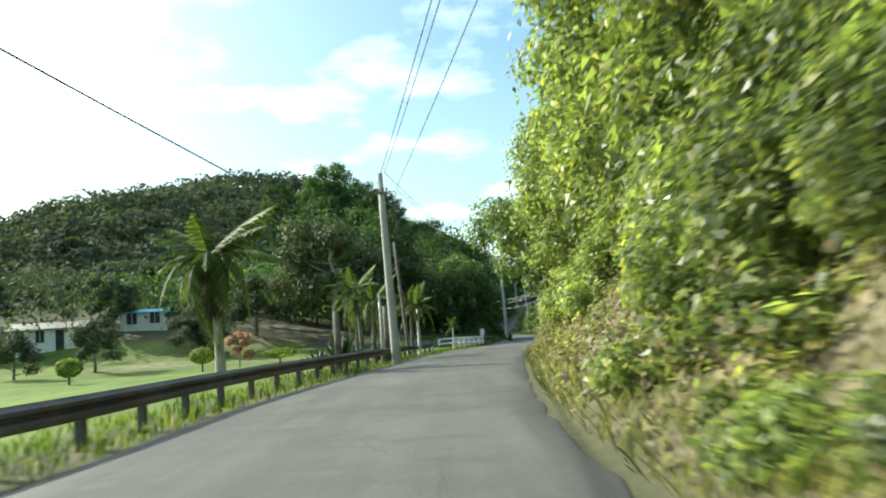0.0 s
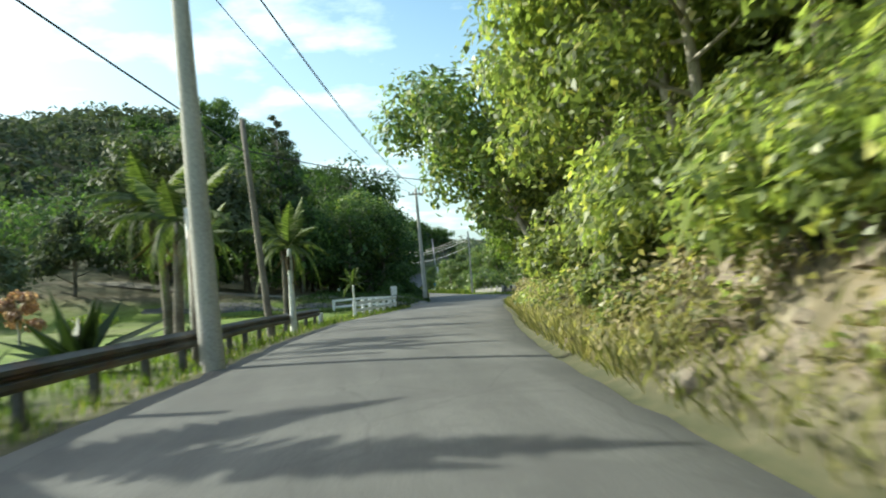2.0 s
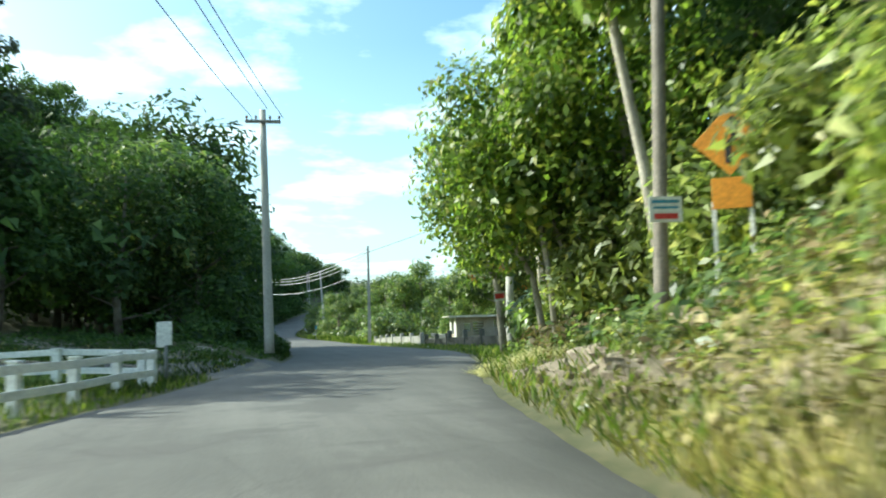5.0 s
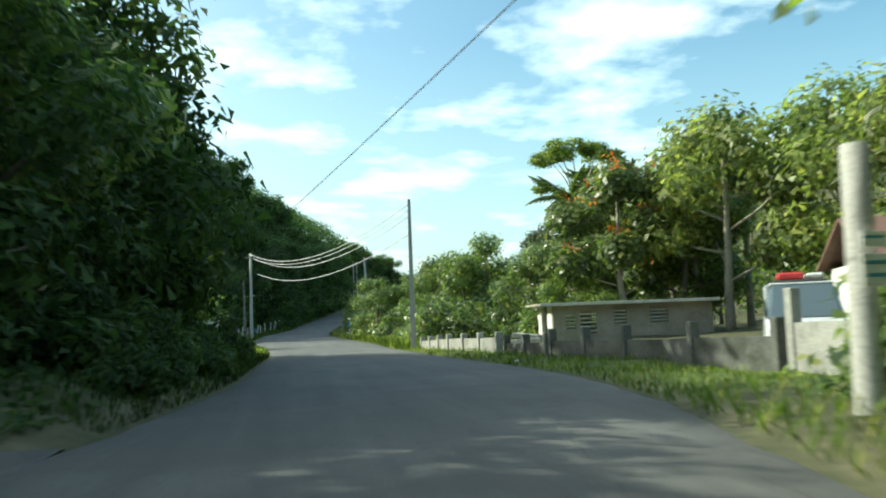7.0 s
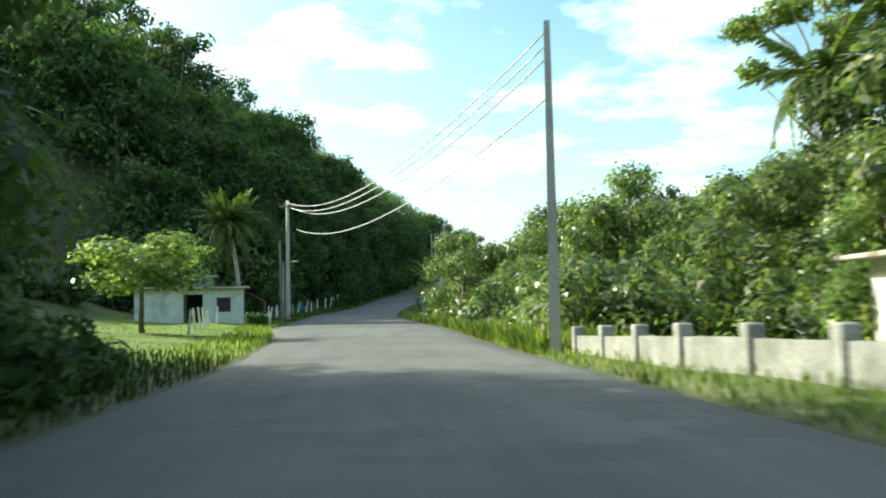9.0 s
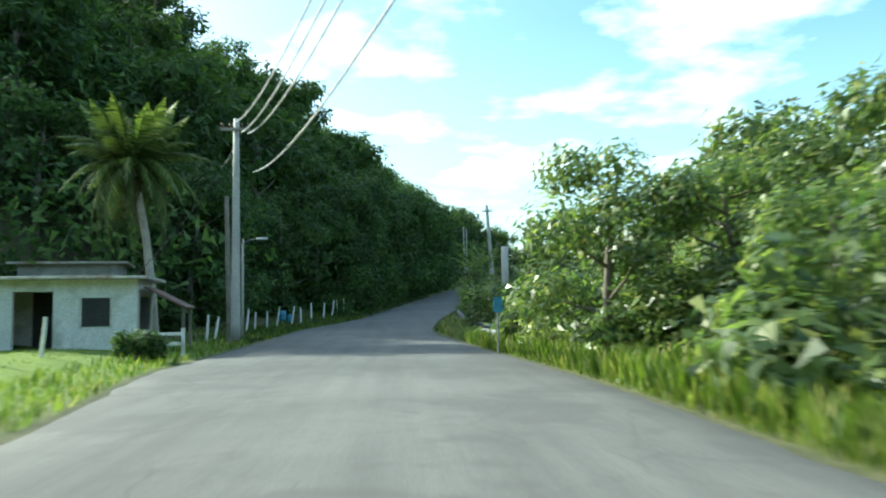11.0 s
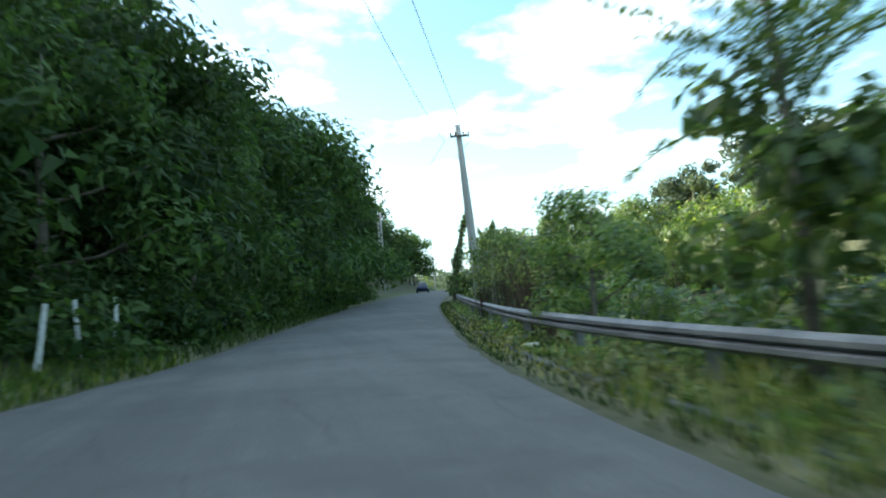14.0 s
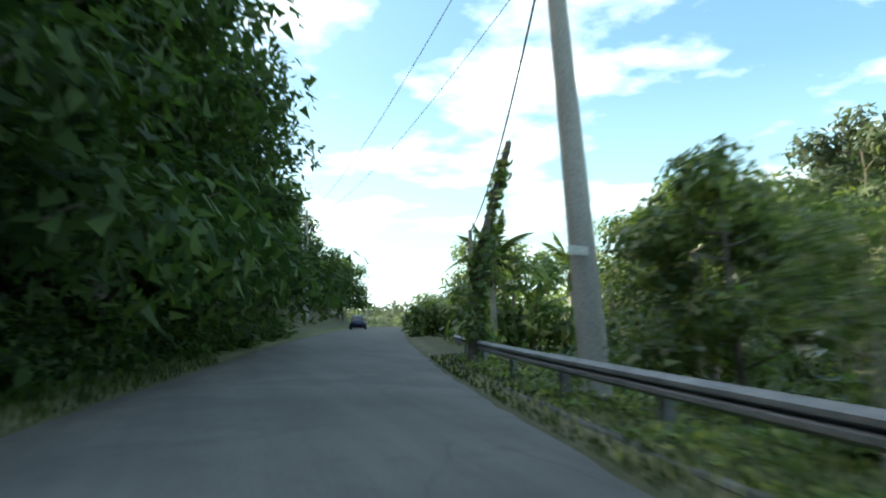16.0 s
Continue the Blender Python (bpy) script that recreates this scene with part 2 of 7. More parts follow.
TIN = two_scale("tin roof", (0.42, 0.40, 0.36), (0.62, 0.59, 0.52), 0.8, 10, 0.55, 0.5, bump=0.1, dist=0.003, stain=((0.30, 0.20, 0.13), 1.2))
BROWN_ROOF = two_scale("brown roof", (0.13, 0.07, 0.05), (0.20, 0.11, 0.08), 0.8, 10, 0.7)
BLUE = two_scale("blue tarpaulin", (0.06, 0.30, 0.48), (0.10, 0.42, 0.60), 1.0, 12, 0.5)
DRUM_BLUE = two_scale("blue plastic", (0.05, 0.20, 0.30), (0.08, 0.30, 0.42), 2.0, 12, 0.45)
DARK = two_scale("dark opening", (0.02, 0.02, 0.02), (0.04, 0.04, 0.038), 2.0, 12, 0.7)
YELLOW = two_scale("sign orange", (0.62, 0.24, 0.02), (0.75, 0.32, 0.03), 2.0, 14, 0.5)
RED = two_scale("red paint", (0.45, 0.03, 0.03), (0.55, 0.05, 0.05), 2.0, 14, 0.5)


def ground_mat():
    """Lawn, weedy soil and bare rock, told apart by two layers of the sheet."""
    m, nt, b = make_mat("ground", 0.95)
    a1 = nt.nodes.new("ShaderNodeAttribute"); a1.attribute_name = "lawn"
    a2 = nt.nodes.new("ShaderNodeAttribute"); a2.attribute_name = "rock"
    n1, n2, n3 = noise_node(nt, 0.25, 6), noise_node(nt, 3.0, 8, 0.7), noise_node(nt, 1.1, 6, 0.65)
    soil = ramp_node(nt, n2.outputs["Fac"], [(0.3, (0.035, 0.042, 0.016)), (0.5, (0.065, 0.068, 0.028)), (0.7, (0.12, 0.105, 0.055))])
    lawn = ramp_node(nt, n1.outputs["Fac"], [(0.35, (0.075, 0.125, 0.010)), (0.65, (0.15, 0.21, 0.020))])
    lawn2 = ramp_node(nt, n2.outputs["Fac"], [(0.3, (0.7, 0.7, 0.7)), (0.7, (1.2, 1.2, 1.2))])
    lawnc = mix_node(nt, 0.8, lawn.outputs[0], lawn2.outputs[0], "MULTIPLY")
    rock = ramp_node(nt, n3.outputs["Fac"], [(0.3, (0.09, 0.075, 0.045)), (0.5, (0.24, 0.19, 0.125)), (0.7, (0.42, 0.36, 0.27))])
    c = mix_node(nt, a1.outputs["Fac"], soil.outputs[0], lawnc)
    c = mix_node(nt, a2.outputs["Fac"], c, rock.outputs[0])
    nt.links.new(c, b.inputs["Base Color"])
    bump_node(nt, b, n2.outputs["Fac"], 0.6, 0.05)
    return m


GROUND = ground_mat()

# ---- plan of the road: edges, height, banks ----
RE_Y = [-400, -30, 0, 10, 16, 20, 30, 40, 50, 60, 65, 71, 78, 86, 92, 100, 110, 120, 132, 140, 148, 156, 163, 170, 182, 190, 200, 220, 262, 340, 900]
RE_X = [1.2, 1.2, 1.2, 1.25, 1.6, 2.0, 2.8, 4.3, 6.3, 7.9, 8.95, 10.4, 12.6, 14.6, 15.0, 14.4, 14.0, 13.9, 14.1, 13.7, 13.0, 12.2, 12.7, 13.5, 15.6, 17.0, 18.9, 23.4, 33.6, 53.0, 193.0]
LE_Y = [-400, -30, 0, 15, 20, 28, 36, 42, 53, 60, 68, 72, 76, 80, 84, 92, 102, 110, 122, 130, 136, 150, 160, 166, 171, 179, 185, 194, 220, 262, 340, 900]
LE_X = [-4.0, -4.0, -4.1, -4.1, -3.7, -2.9, -2.2, -1.9, -0.6, 1.1, 3.1, 4.0, 4.7, 5.9, 6.6, 7.5, 7.6, 7.8, 7.2, 6.2, 5.1, 5.1, 5.6, 7.2, 8.4, 9.6, 10.6, 12.1, 17.2, 27.3, 46.5, 186.0]
ZR_Y = [-400, -30, 10, 30, 50, 70, 90, 110, 130, 145, 157, 170, 190, 210, 250, 290, 330, 350, 380, 900]
ZR_Z = [0.0, 0.03, -0.01, -0.13, -0.38, -0.58, -0.73, -0.86, -0.94, -0.98, -0.75, -0.28, 0.8, 1.97, 4.3, 6.4, 8.4, 9.0, 9.2, 9.2]


def soft_interp(y, ys, vs, r=4.0):
    y = np.asarray(y, float)
    return sum(w * np.interp(y + k * r, ys, vs) for k, w in ((-1, 0.16), (-0.5, 0.22), (0, 0.24), (0.5, 0.22), (1, 0.16)))


def right_edge(y):
    return soft_interp(y, RE_Y, RE_X)


def left_edge(y):
    return soft_interp(y, LE_Y, LE_X, 2.0)


def road_z(y):
    return soft_interp(y, ZR_Y, ZR_Z, 8.0)


# heights over the road, by distance from its edge, at stations along it
OFFS = [0, 1.2, 3, 6, 10, 16, 26, 42, 70, 120, 260, 1500]
BANK_R = {
    -40: [0, 0.5, 2.8, 6.0, 9, 12, 16, 22, 30, 40, 45, 45],
    54: [0, 0.4, 2.2, 5.0, 8, 11, 15, 20, 28, 38, 45, 45],
    70: [0, 0.3, 0.9, 2.2, 4, 6, 9, 13, 20, 32, 40, 45],
    84: [0, 0.1, 0.1, 0.2, 0.2, 0.6, 2, 5, 14, 30, 40, 45],
    145: [0, 0.0, -0.1, -0.2, -0.4, -0.4, 0, 2, 12, 30, 40, 45],
    158: [0, 0.0, -0.35, -1.2, -1.6, -1.6, 0, 5, 18, 38, 45, 45],
    230: [0, 0.06, -0.15, -0.9, -1.4, -1.0, 2.5, 9, 22, 40, 45, 45],
    345: [0, 0.2, 0.5, 0.8, 1, 1, 2, 4, 8, 18, 30, 40],
}
BANK_L = {
    -40: [0, -0.1, -0.5, -0.7, -0.8, -0.8, -0.8, -0.8, -0.5, 3, 16, 40],
    58: [0, -0.1, -0.3, -0.5, -0.6, -0.6, -0.5, 0, 1.5, 6, 20, 40],
    72: [0, 0.0, 0.0, 0.1, 0.1, 0.1, 0.3, 1.0, 2.5, 8, 24, 40],
    82: [0, 0.6, 0.9, 1.1, 1.4, 2.0, 3, 4, 6, 12, 28, 40],
    112: [0, 0.1, 0.3, 0.7, 1.6, 3.5, 6, 8, 10, 16, 34, 40],
    122: [0, 0.1, 0.2, 0.3, 0.4, 0.8, 3, 6, 10, 13, 18, 40],
    148: [0, 0.1, 0.2, 0.3, 0.6, 3, 9, 17, 24, 20, 20, 40],
    166: [0, 0.1, 0.2, 0.5, 2.5, 8, 17, 25, 32, 25.5, 20, 40],
    215: [0, 0.1, 0.3, 1.0, 4, 11, 22.5, 32, 38, 32, 24, 40],
    345: [0, 0.2, 0.5, 2.0, 4.5, 9.5, 18, 25, 30, 31, 30, 40],
}


def bank_height(table, y, d):
    ks = sorted(table)
    y = float(np.clip(y, ks[0], ks[-1]))
    k = max(0, min(len(ks) - 2, int(np.searchsorted(ks, y)) - 1))
    u = (y - ks[k]) / (ks[k + 1] - ks[k])
    u = u * u * (3 - 2 * u)
    return (1 - u) * float(np.interp(d, OFFS, table[ks[k]])) + u * float(np.interp(d, OFFS, table[ks[k + 1]]))


def hill(x, y):
    """The wooded hill beyond the lawn, and the one beyond the end of the road."""
    wide = 50 if x > -50 else 95
    return 45 * math.exp(-(((x + 50) / wide) ** 2 + ((y - 222) / 48) ** 2) ** 1.2)


def ground_z(x, y):
    le, re = float(left_edge(y)), float(right_edge(y))
    z = float(road_z(y))
    if x > re:
        d = x - re
        z += bank_height(BANK_R, y, d)
    elif x < le:
        d = le - x
        z = max(z + bank_height(BANK_L, y, d), (hill(x, y) - 1) * min(1, max(0, (d - 8) / 16)) + z * max(0, 1 - d / 24))
    else:
        return z
    rough = min(1.0, d / 4.0)
    return z + rough * 0.25 * noise.noise((x * 0.35, y * 0.35, 0)) + min(1, d / 25) * 1.2 * noise.noise((x * 0.06, y * 0.06, 3))


# ---- helpers for building ----
def mesh_from(name, verts, faces, smooth=False):
    me = bpy.data.meshes.new(name)
    me.from_pydata([tuple(v) for v in verts], [], [tuple(f) for f in faces])
    me.update()
    if smooth:
        me.polygons.foreach_set("use_smooth", [True] * len(me.polygons))
    return me


def bm_mesh(name, bm, smooth=False):
    me = bpy.data.meshes.new(name)
    bm.to_mesh(me)
    bm.free()
    if smooth:
        me.polygons.foreach_set("use_smooth", [True] * len(me.polygons))
    return me


def part(name, mesh, material, parent=None, label="", m=None):
    """One mesh object, under a thing, a part, or by itself."""
    if isinstance(mesh, bmesh.types.BMesh):
        mesh = bm_mesh(name, mesh)
    if material and not mesh.materials:
        mesh.materials.append(material)
    ob = new(name, mesh)
    if parent:
        ob.parent = parent
    if m is not None:
        ob.matrix_basis = m
    if label:
        ob["label"] = label
    return ob


def thing(name, label, category, m=None, group="", kind=""):
    ob = new(name)
    ob.empty_display_size = 0.2
    if m is not None:
        ob.matrix_basis = m
    return tagged(ob, label, category, group, kind)


def add_box(bm, c, s, rot=None, bevel=0.0):
    """A box round c with sides s, turned by the matrix rot."""
    g = bmesh.ops.create_cube(bm, size=1.0)
    vs = g["verts"]
    m = Matrix.Translation(c) @ (rot or Matrix()) @ Matrix.Diagonal((*s, 1))
    bmesh.ops.transform(bm, matrix=m, verts=vs)
    if bevel:
        es = list({e for v in vs for e in v.link_edges})
        bmesh.ops.bevel(bm, geom=es, offset=bevel, segments=1, affect="EDGES")


def box_mesh(name, c, s, bevel=0.0, rot=None):
    bm = bmesh.new()
    add_box(bm, c, s, rot, bevel)
    return bm_mesh(name, bm)


def tube(points, radii, sides=8, cap=True):
    """Vertices and faces of a tube along points."""
    vs, fs = [], []
    pts = [Vector(p) for p in points]
    for i, p in enumerate(pts):
        d = (pts[min(i + 1, len(pts) - 1)] - pts[max(i - 1, 0)]).normalized()
        a = d.cross(Vector((0.3, 1, 0.1))).normalized() if abs(d.y) < 0.9 else d.cross(Vector((1, 0, 0.1))).normalized()
        b = d.cross(a)
        for k in range(sides):
            w = 2 * math.pi * k / sides
            vs.append(p + radii[i] * (math.cos(w) * a + math.sin(w) * b))
    for i in range(len(pts) - 1):
        for k in range(sides):
            k2 = (k + 1) % sides
            fs.append((i * sides + k, i * sides + k2, (i + 1) * sides + k2, (i + 1) * sides + k))
    if cap:
        fs.append(tuple(range(sides))[::-1])
        fs.append(tuple((len(pts) - 1) * sides + k for k in range(sides)))
    return vs, fs


def join_geo(parts):
    vs, fs = [], []
    for v, f in parts:
        n = len(vs)
        vs += list(v)
        fs += [tuple(i + n for i in q) for q in f]
    return vs, fs


def leaf_geo(rng, centres, normals, size, long=1.7, fold=0.25, corners=4):
    """Diamond leaves, a little folded, one at each centre; three-cornered ones for far crowns."""
    n = len(centres)
    nn = normals + rng.normal(0, 0.45, (n, 3))
    nn /= np.linalg.norm(nn, axis=1, keepdims=True) + 1e-9
    t = rng.normal(0, 1, (n, 3)) + np.array([0, 0, -0.5])
    t -= (t * nn).sum(1, keepdims=True) * nn
    t /= np.linalg.norm(t, axis=1, keepdims=True) + 1e-9
    b = np.cross(nn, t)
    s = (size * rng.uniform(0.6, 1.35, n))[:, None]
    if corners == 3:
        v = np.empty((n, 3, 3))
        v[:, 0] = centres + t * s * long * 0.6
        v[:, 1] = centres - t * s * long * 0.4 + b * s * 0.45
        v[:, 2] = centres - t * s * long * 0.4 - b * s * 0.45
        return v.reshape(-1, 3)
    v = np.empty((n, 4, 3))
    v[:, 0] = centres - t * s * long * 0.5
    v[:, 1] = centres + b * s * 0.42 + nn * s * fold * 0.5
    v[:, 2] = centres + t * s * long * 0.5 - nn * s * fold * 0.5
    v[:, 3] = centres - b * s * 0.42 + nn * s * fold * 0.5
    return v.reshape(-1, 3)


def leaf_mesh(name, v, corners=4):
    n = len(v) // corners
    me = bpy.data.meshes.new(name)
    me.vertices.add(corners * n)
    me.vertices.foreach_set("co", np.ascontiguousarray(v, dtype=np.float32).ravel())
    me.loops.add(corners * n)
    me.loops.foreach_set("vertex_index", np.arange(corners * n, dtype=np.int32))
    me.polygons.add(n)
    me.polygons.foreach_set("loop_start", np.arange(0, corners * n, corners, dtype=np.int32))
    me.polygons.foreach_set("loop_total", np.full(n, corners, dtype=np.int32))
    me.update(calc_edges=True)
    return me


def clump_leaves(rng, clumps, count, size, droop=0.0, corners=4):
    """Leaves round clumps (x, y, z, radius): denser towards the outer shell of each clump."""
    c = np.array(clumps, float)
    w = c[:, 3] ** 2
    pick = rng.choice(len(c), count, p=w / w.sum())
    d = rng.normal(0, 1, (count, 3))
    d /= np.linalg.norm(d, axis=1, keepdims=True)
    r = rng.uniform(0.35, 1.0, count) ** 0.6 * rng.uniform(0.8, 1.15, count)
    p = c[pick, :3] + d * (r * c[pick, 3])[:, None] * np.array([1, 1, 0.75])
    p[:, 2] -= droop * rng.uniform(0, 1, count) ** 2 * c[pick, 3]
    nrm = d + np.array([0, 0, 0.6])
    return leaf_geo(rng, p, nrm, size, corners=corners)


def limb_tree(rng, height, spread, trunk_r, limbs=7, lean=0.0, first=0.35):
    """A tapered trunk with limbs; returns its geometry and the clumps at the limb ends."""
    geo, clumps = [], []
    top = Vector((lean * height, rng.uniform(-0.05, 0.05) * height, height * 0.82))
    pts = [Vector((0, 0, -0.4))] + [Vector((top.x * u * u + 0.05 * height * math.sin(3 * u) * rng.uniform(-0.6, 0.6), top.y * u, top.z * u)) for u in (0.15, 0.35, 0.6, 0.8, 1.0)]
    rad = [trunk_r * 1.25, trunk_r, trunk_r * 0.85, trunk_r * 0.65, trunk_r * 0.45, trunk_r * 0.2]
    geo.append(tube(pts, rad, 8))
    for i in range(limbs):
        u = first + (0.95 - first) * (i + rng.uniform(0, 0.6)) / limbs
        base = Vector((top.x * u * u, top.y * u, top.z * u))
        a = i * 2.4 + rng.uniform(-0.5, 0.5)
        reach = spread * rng.uniform(0.6, 1.0) * (1.15 - 0.5 * u)
        tip = base + Vector((math.cos(a) * reach, math.sin(a) * reach, reach * rng.uniform(0.25, 0.7)))
        mid = base.lerp(tip, 0.5) + Vector((0, 0, -0.06 * reach))
        geo.append(tube([base, mid, tip], [trunk_r * 0.4, trunk_r * 0.25, trunk_r * 0.08], 5))
        for q, s in ((tip, 0.42), (mid.lerp(tip, 0.5) + Vector((rng.uniform(-.3, .3), rng.uniform(-.3, .3), 0.25)) * reach * 0.5, 0.34)):
            clumps.append((q.x, q.y, q.z, spread * s * rng.uniform(0.75, 1.2)))
    clumps.append((top.x, top.y, top.z + 0.05 * height, spread * 0.42))
    return geo, clumps


def tree_thing(name, label, category, seed, height, spread, trunk_r, leaves, size, leaf, bark, limbs=7, lean=0.0, first=0.35, droop=0.0, group="", corners=4):
    rng = np.random.default_rng(seed)
    geo, clumps = limb_tree(rng, height, spread, trunk_r, limbs, lean, first)
    t = thing(name, label, category, group=group)
    part("trunk", mesh_from("trunk", *join_geo(geo), smooth=True), bark, t)
    part("crown", leaf_mesh("crown", clump_leaves(rng, clumps, leaves, size, droop, corners), corners), leaf, t)
    return t


def shrub_thing(name, label, category, seed, height, width, leaves, size, leaf, group="", corners=4):
    rng = np.random.default_rng(seed)
    geo, clumps = [], []
    for i in range(9):
        a, r = rng.uniform(0, 6.28), width * 0.5 * math.sqrt(rng.uniform(0, 1))
        h = height * rng.uniform(0.35, 1.0) * (1.1 - 0.5 * r / (width * 0.5))
        tip = Vector((math.cos(a) * r, math.sin(a) * r, h))
        geo.append(tube([Vector((tip.x * 0.2, tip.y * 0.2, -0.3)), Vector((tip.x * 0.6, tip.y * 0.6, h * 0.55)), tip], [0.045, 0.03, 0.01], 5))
        clumps.append((tip.x, tip.y, h * 0.85, width * rng.uniform(0.2, 0.32)))
        clumps.append((tip.x * 1.05, tip.y * 1.05, h * 0.45, width * rng.uniform(0.18, 0.3)))
    t = thing(name, label, category, group=group)
    part("stem", mesh_from("stem", *join_geo(geo)), BARK, t)
    part("crown", leaf_mesh("crown", clump_leaves(rng, clumps, leaves, size, 0.0, corners), corners), leaf, t)
    return t


def place(x, y, s=1.0, turn=0.0, dz=0.0, tilt=0.0):
    return pose(x, y, ground_z(x, y) + dz, tilt, 0, turn) @ Matrix.Scale(s, 4)


class Kind:
    """A kind of plant: the first one set is the built one, the rest are copies of it."""

    every = []

    def __init__(self, made):
        self.made, self.used = made, False
        Kind.every.append(self)

    def put(self, m):
        if not self.used:
            self.made.matrix_basis = m
            self.used = True
            return self.made
        k = self.made.scale
        return copy_thing(self.made, m @ Matrix.Diagonal((1 / k[0], 1 / k[1], 1 / k[2], 1)))

# ---- ground: one sheet, finer beside the road ----
def build_ground():
    ys = np.concatenate([[-1500, -500, -200, -100], np.arange(-50, 230, 1.5), np.arange(230, 360, 4), [380, 410, 450, 500, 560, 650, 800, 1000, 1500, 2500]])
    outs = np.array([0.0, 0.35, 0.8, 1.3, 2, 2.8, 3.8, 5, 6.5, 8.5, 11, 14, 18, 23, 29, 36, 45, 56, 70, 88, 110, 140, 180, 260, 500, 1500])
    vs, lawn, rock = [], [], []
    for y in ys:
        le, re = float(left_edge(y)), float(right_edge(y))
        xs = list(le - outs[::-1]) + [le + (re - le) * u for u in (0.25, 0.5, 0.75)] + list(re + outs)
        for x in xs:
            inside = le < x < re
            z = ground_z(x, y) - (0.03 if inside else 0.0)
            if y > 380:
                z = max(z, 9.2 + 26 * (1 - math.exp(-((y - 380) / 120) ** 2)) * (0.7 + 0.3 * noise.noise((x * 0.01, y * 0.01, 0)))) if abs(x - 60) < 400 else z
            vs.append((x, y, z))
            d = max(le - x, x - re, 0)
            g = 0.0
            if x < le and y < 78:
                g = min(1, max(0, (d - 1.2) / 1.5)) * min(1, max(0, (75 - d) / 20))
            if x < le and 110 < y < 152:
                g = 1.0 * min(1, max(0, (12 - d) / 4))
            # lower lawn share past 148 darkens the verge in place of forest shade
            if x > re and 84 < y < 200:
                g = (0.55 if y < 148 else 0.22) * min(1, max(0, (8 - d) / 3))
            if x < le and y > 152:
                g = 0.25 * min(1, max(0, (2.5 - d) / 1.5))
            lawn.append(g)
            r = 0.0
            if x > re and y < 78:
                n = noise.noise((x * 0.25, y * 0.2, 1)) * 0.5 + 0.6
                r = n * min(1, d / 0.9) * min(1, max(0, (6.5 - d) / 3)) * min(1, max(0, (78 - y) / 8))
            if x < le and 64 < y < 92:
                n = noise.noise((x * 0.18, y * 0.3, 4)) * 0.9 + 0.45
                r = 0.6 * max(0, min(1, n)) * min(1, max(0, (d - 12) / 4)) * min(1, max(0, (40 - d) / 8)) * min(1, (y - 64) / 4, (92 - y) / 4)
            if 0 < d < 0.8:
                r = max(r, 0.7 * (1 - d / 0.8) * min(1, max(0, 0.75 + noise.noise((x * 0.9, y * 0.9, 8)))))
            rock.append(r)
    nx = 2 * len(outs) + 3
    fs = [(j * nx + i, j * nx + i + 1, (j + 1) * nx + i + 1, (j + 1) * nx + i) for j in range(len(ys) - 1) for i in range(nx - 1)]
    me = mesh_from("ground", vs, fs, smooth=True)
    for nm, data in (("lawn", lawn), ("rock", rock)):
        at = me.attributes.new(nm, "FLOAT", "POINT")
        at.data.foreach_set("value", data)
    return tagged(part("ground", me, GROUND), "grassy and rocky ground with lawn beside the road", "ground", kind="structure")


build_ground()


def build_road():
    ys = np.concatenate([np.arange(-60, 230, 0.75), np.arange(230, 372, 2.0)])
    vs, fs = [], []
    us = (0, 0.02, 0.12, 0.3, 0.5, 0.7, 0.88, 0.98, 1)
    for y in ys:
        le = float(left_edge(y)) + 0.14 * noise.noise((y * 0.9, 0, 0)) + 0.06 * noise.noise((y * 3.1, 5, 0))
        re = float(right_edge(y)) + 0.14 * noise.noise((y * 0.9, 9, 0)) + 0.06 * noise.noise((y * 3.1, 7, 0))
        z = float(road_z(y))
        for u in us:
            x = le + (re - le) * u
            lift = (0.0 if u in (0, 1) else 0.03) + 0.05 * (1 - (2 * u - 1) ** 2)
            vs.append((x, y, z + lift - (0.06 if u in (0, 1) else 0)))
    n = len(us)
    for j in range(len(ys) - 1):
        for i in range(n - 1):
            fs.append((j * n + i, j * n + i + 1, (j + 1) * n + i + 1, (j + 1) * n + i))
    return tagged(part("road", mesh_from("road", vs, fs, smooth=True), ASPHALT), "worn grey asphalt country road with ragged edges", "road", kind="structure")


build_road()


def build_driveway():
    """A side road that leaves to the left and climbs."""
    pts = [((6.0, 78.9), 1.3), ((3.6, 79.4), 1.35), ((-3, 81.0), 1.25), ((-9, 83.0), 1.25), ((-18, 86.4), 1.3), ((-32, 91), 1.4)]
    vs, fs = [], []
    for i, ((x, y), w) in enumerate(pts):
        a, b = pts[max(i - 1, 0)][0], pts[min(i + 1, len(pts) - 1)][0]
        d = Vector((b[0] - a[0], b[1] - a[1])).normalized()
        for k in (-1.25, -1, -0.4, 0.4, 1, 1.25):
            px, py = x - d.y * k * w, y + d.x * k * w
            vs.append((px, py, float(road_z(py)) - 0.06 if i == 0 else max(ground_z(px, py), float(road_z(py))) + (0.05 if abs(k) <= 1 else -0.12)))
    for i in range(len(pts) - 1):
        for k in range(5):
            fs.append((i * 6 + k, (i + 1) * 6 + k, (i + 1) * 6 + k + 1, i * 6 + k + 1))
    me = mesh_from("side_road", vs, fs, smooth=True)
    return tagged(part("road_side", me, GRAVEL), "sandy gravel side road climbing away past a pole", "road", kind="structure")


build_driveway()


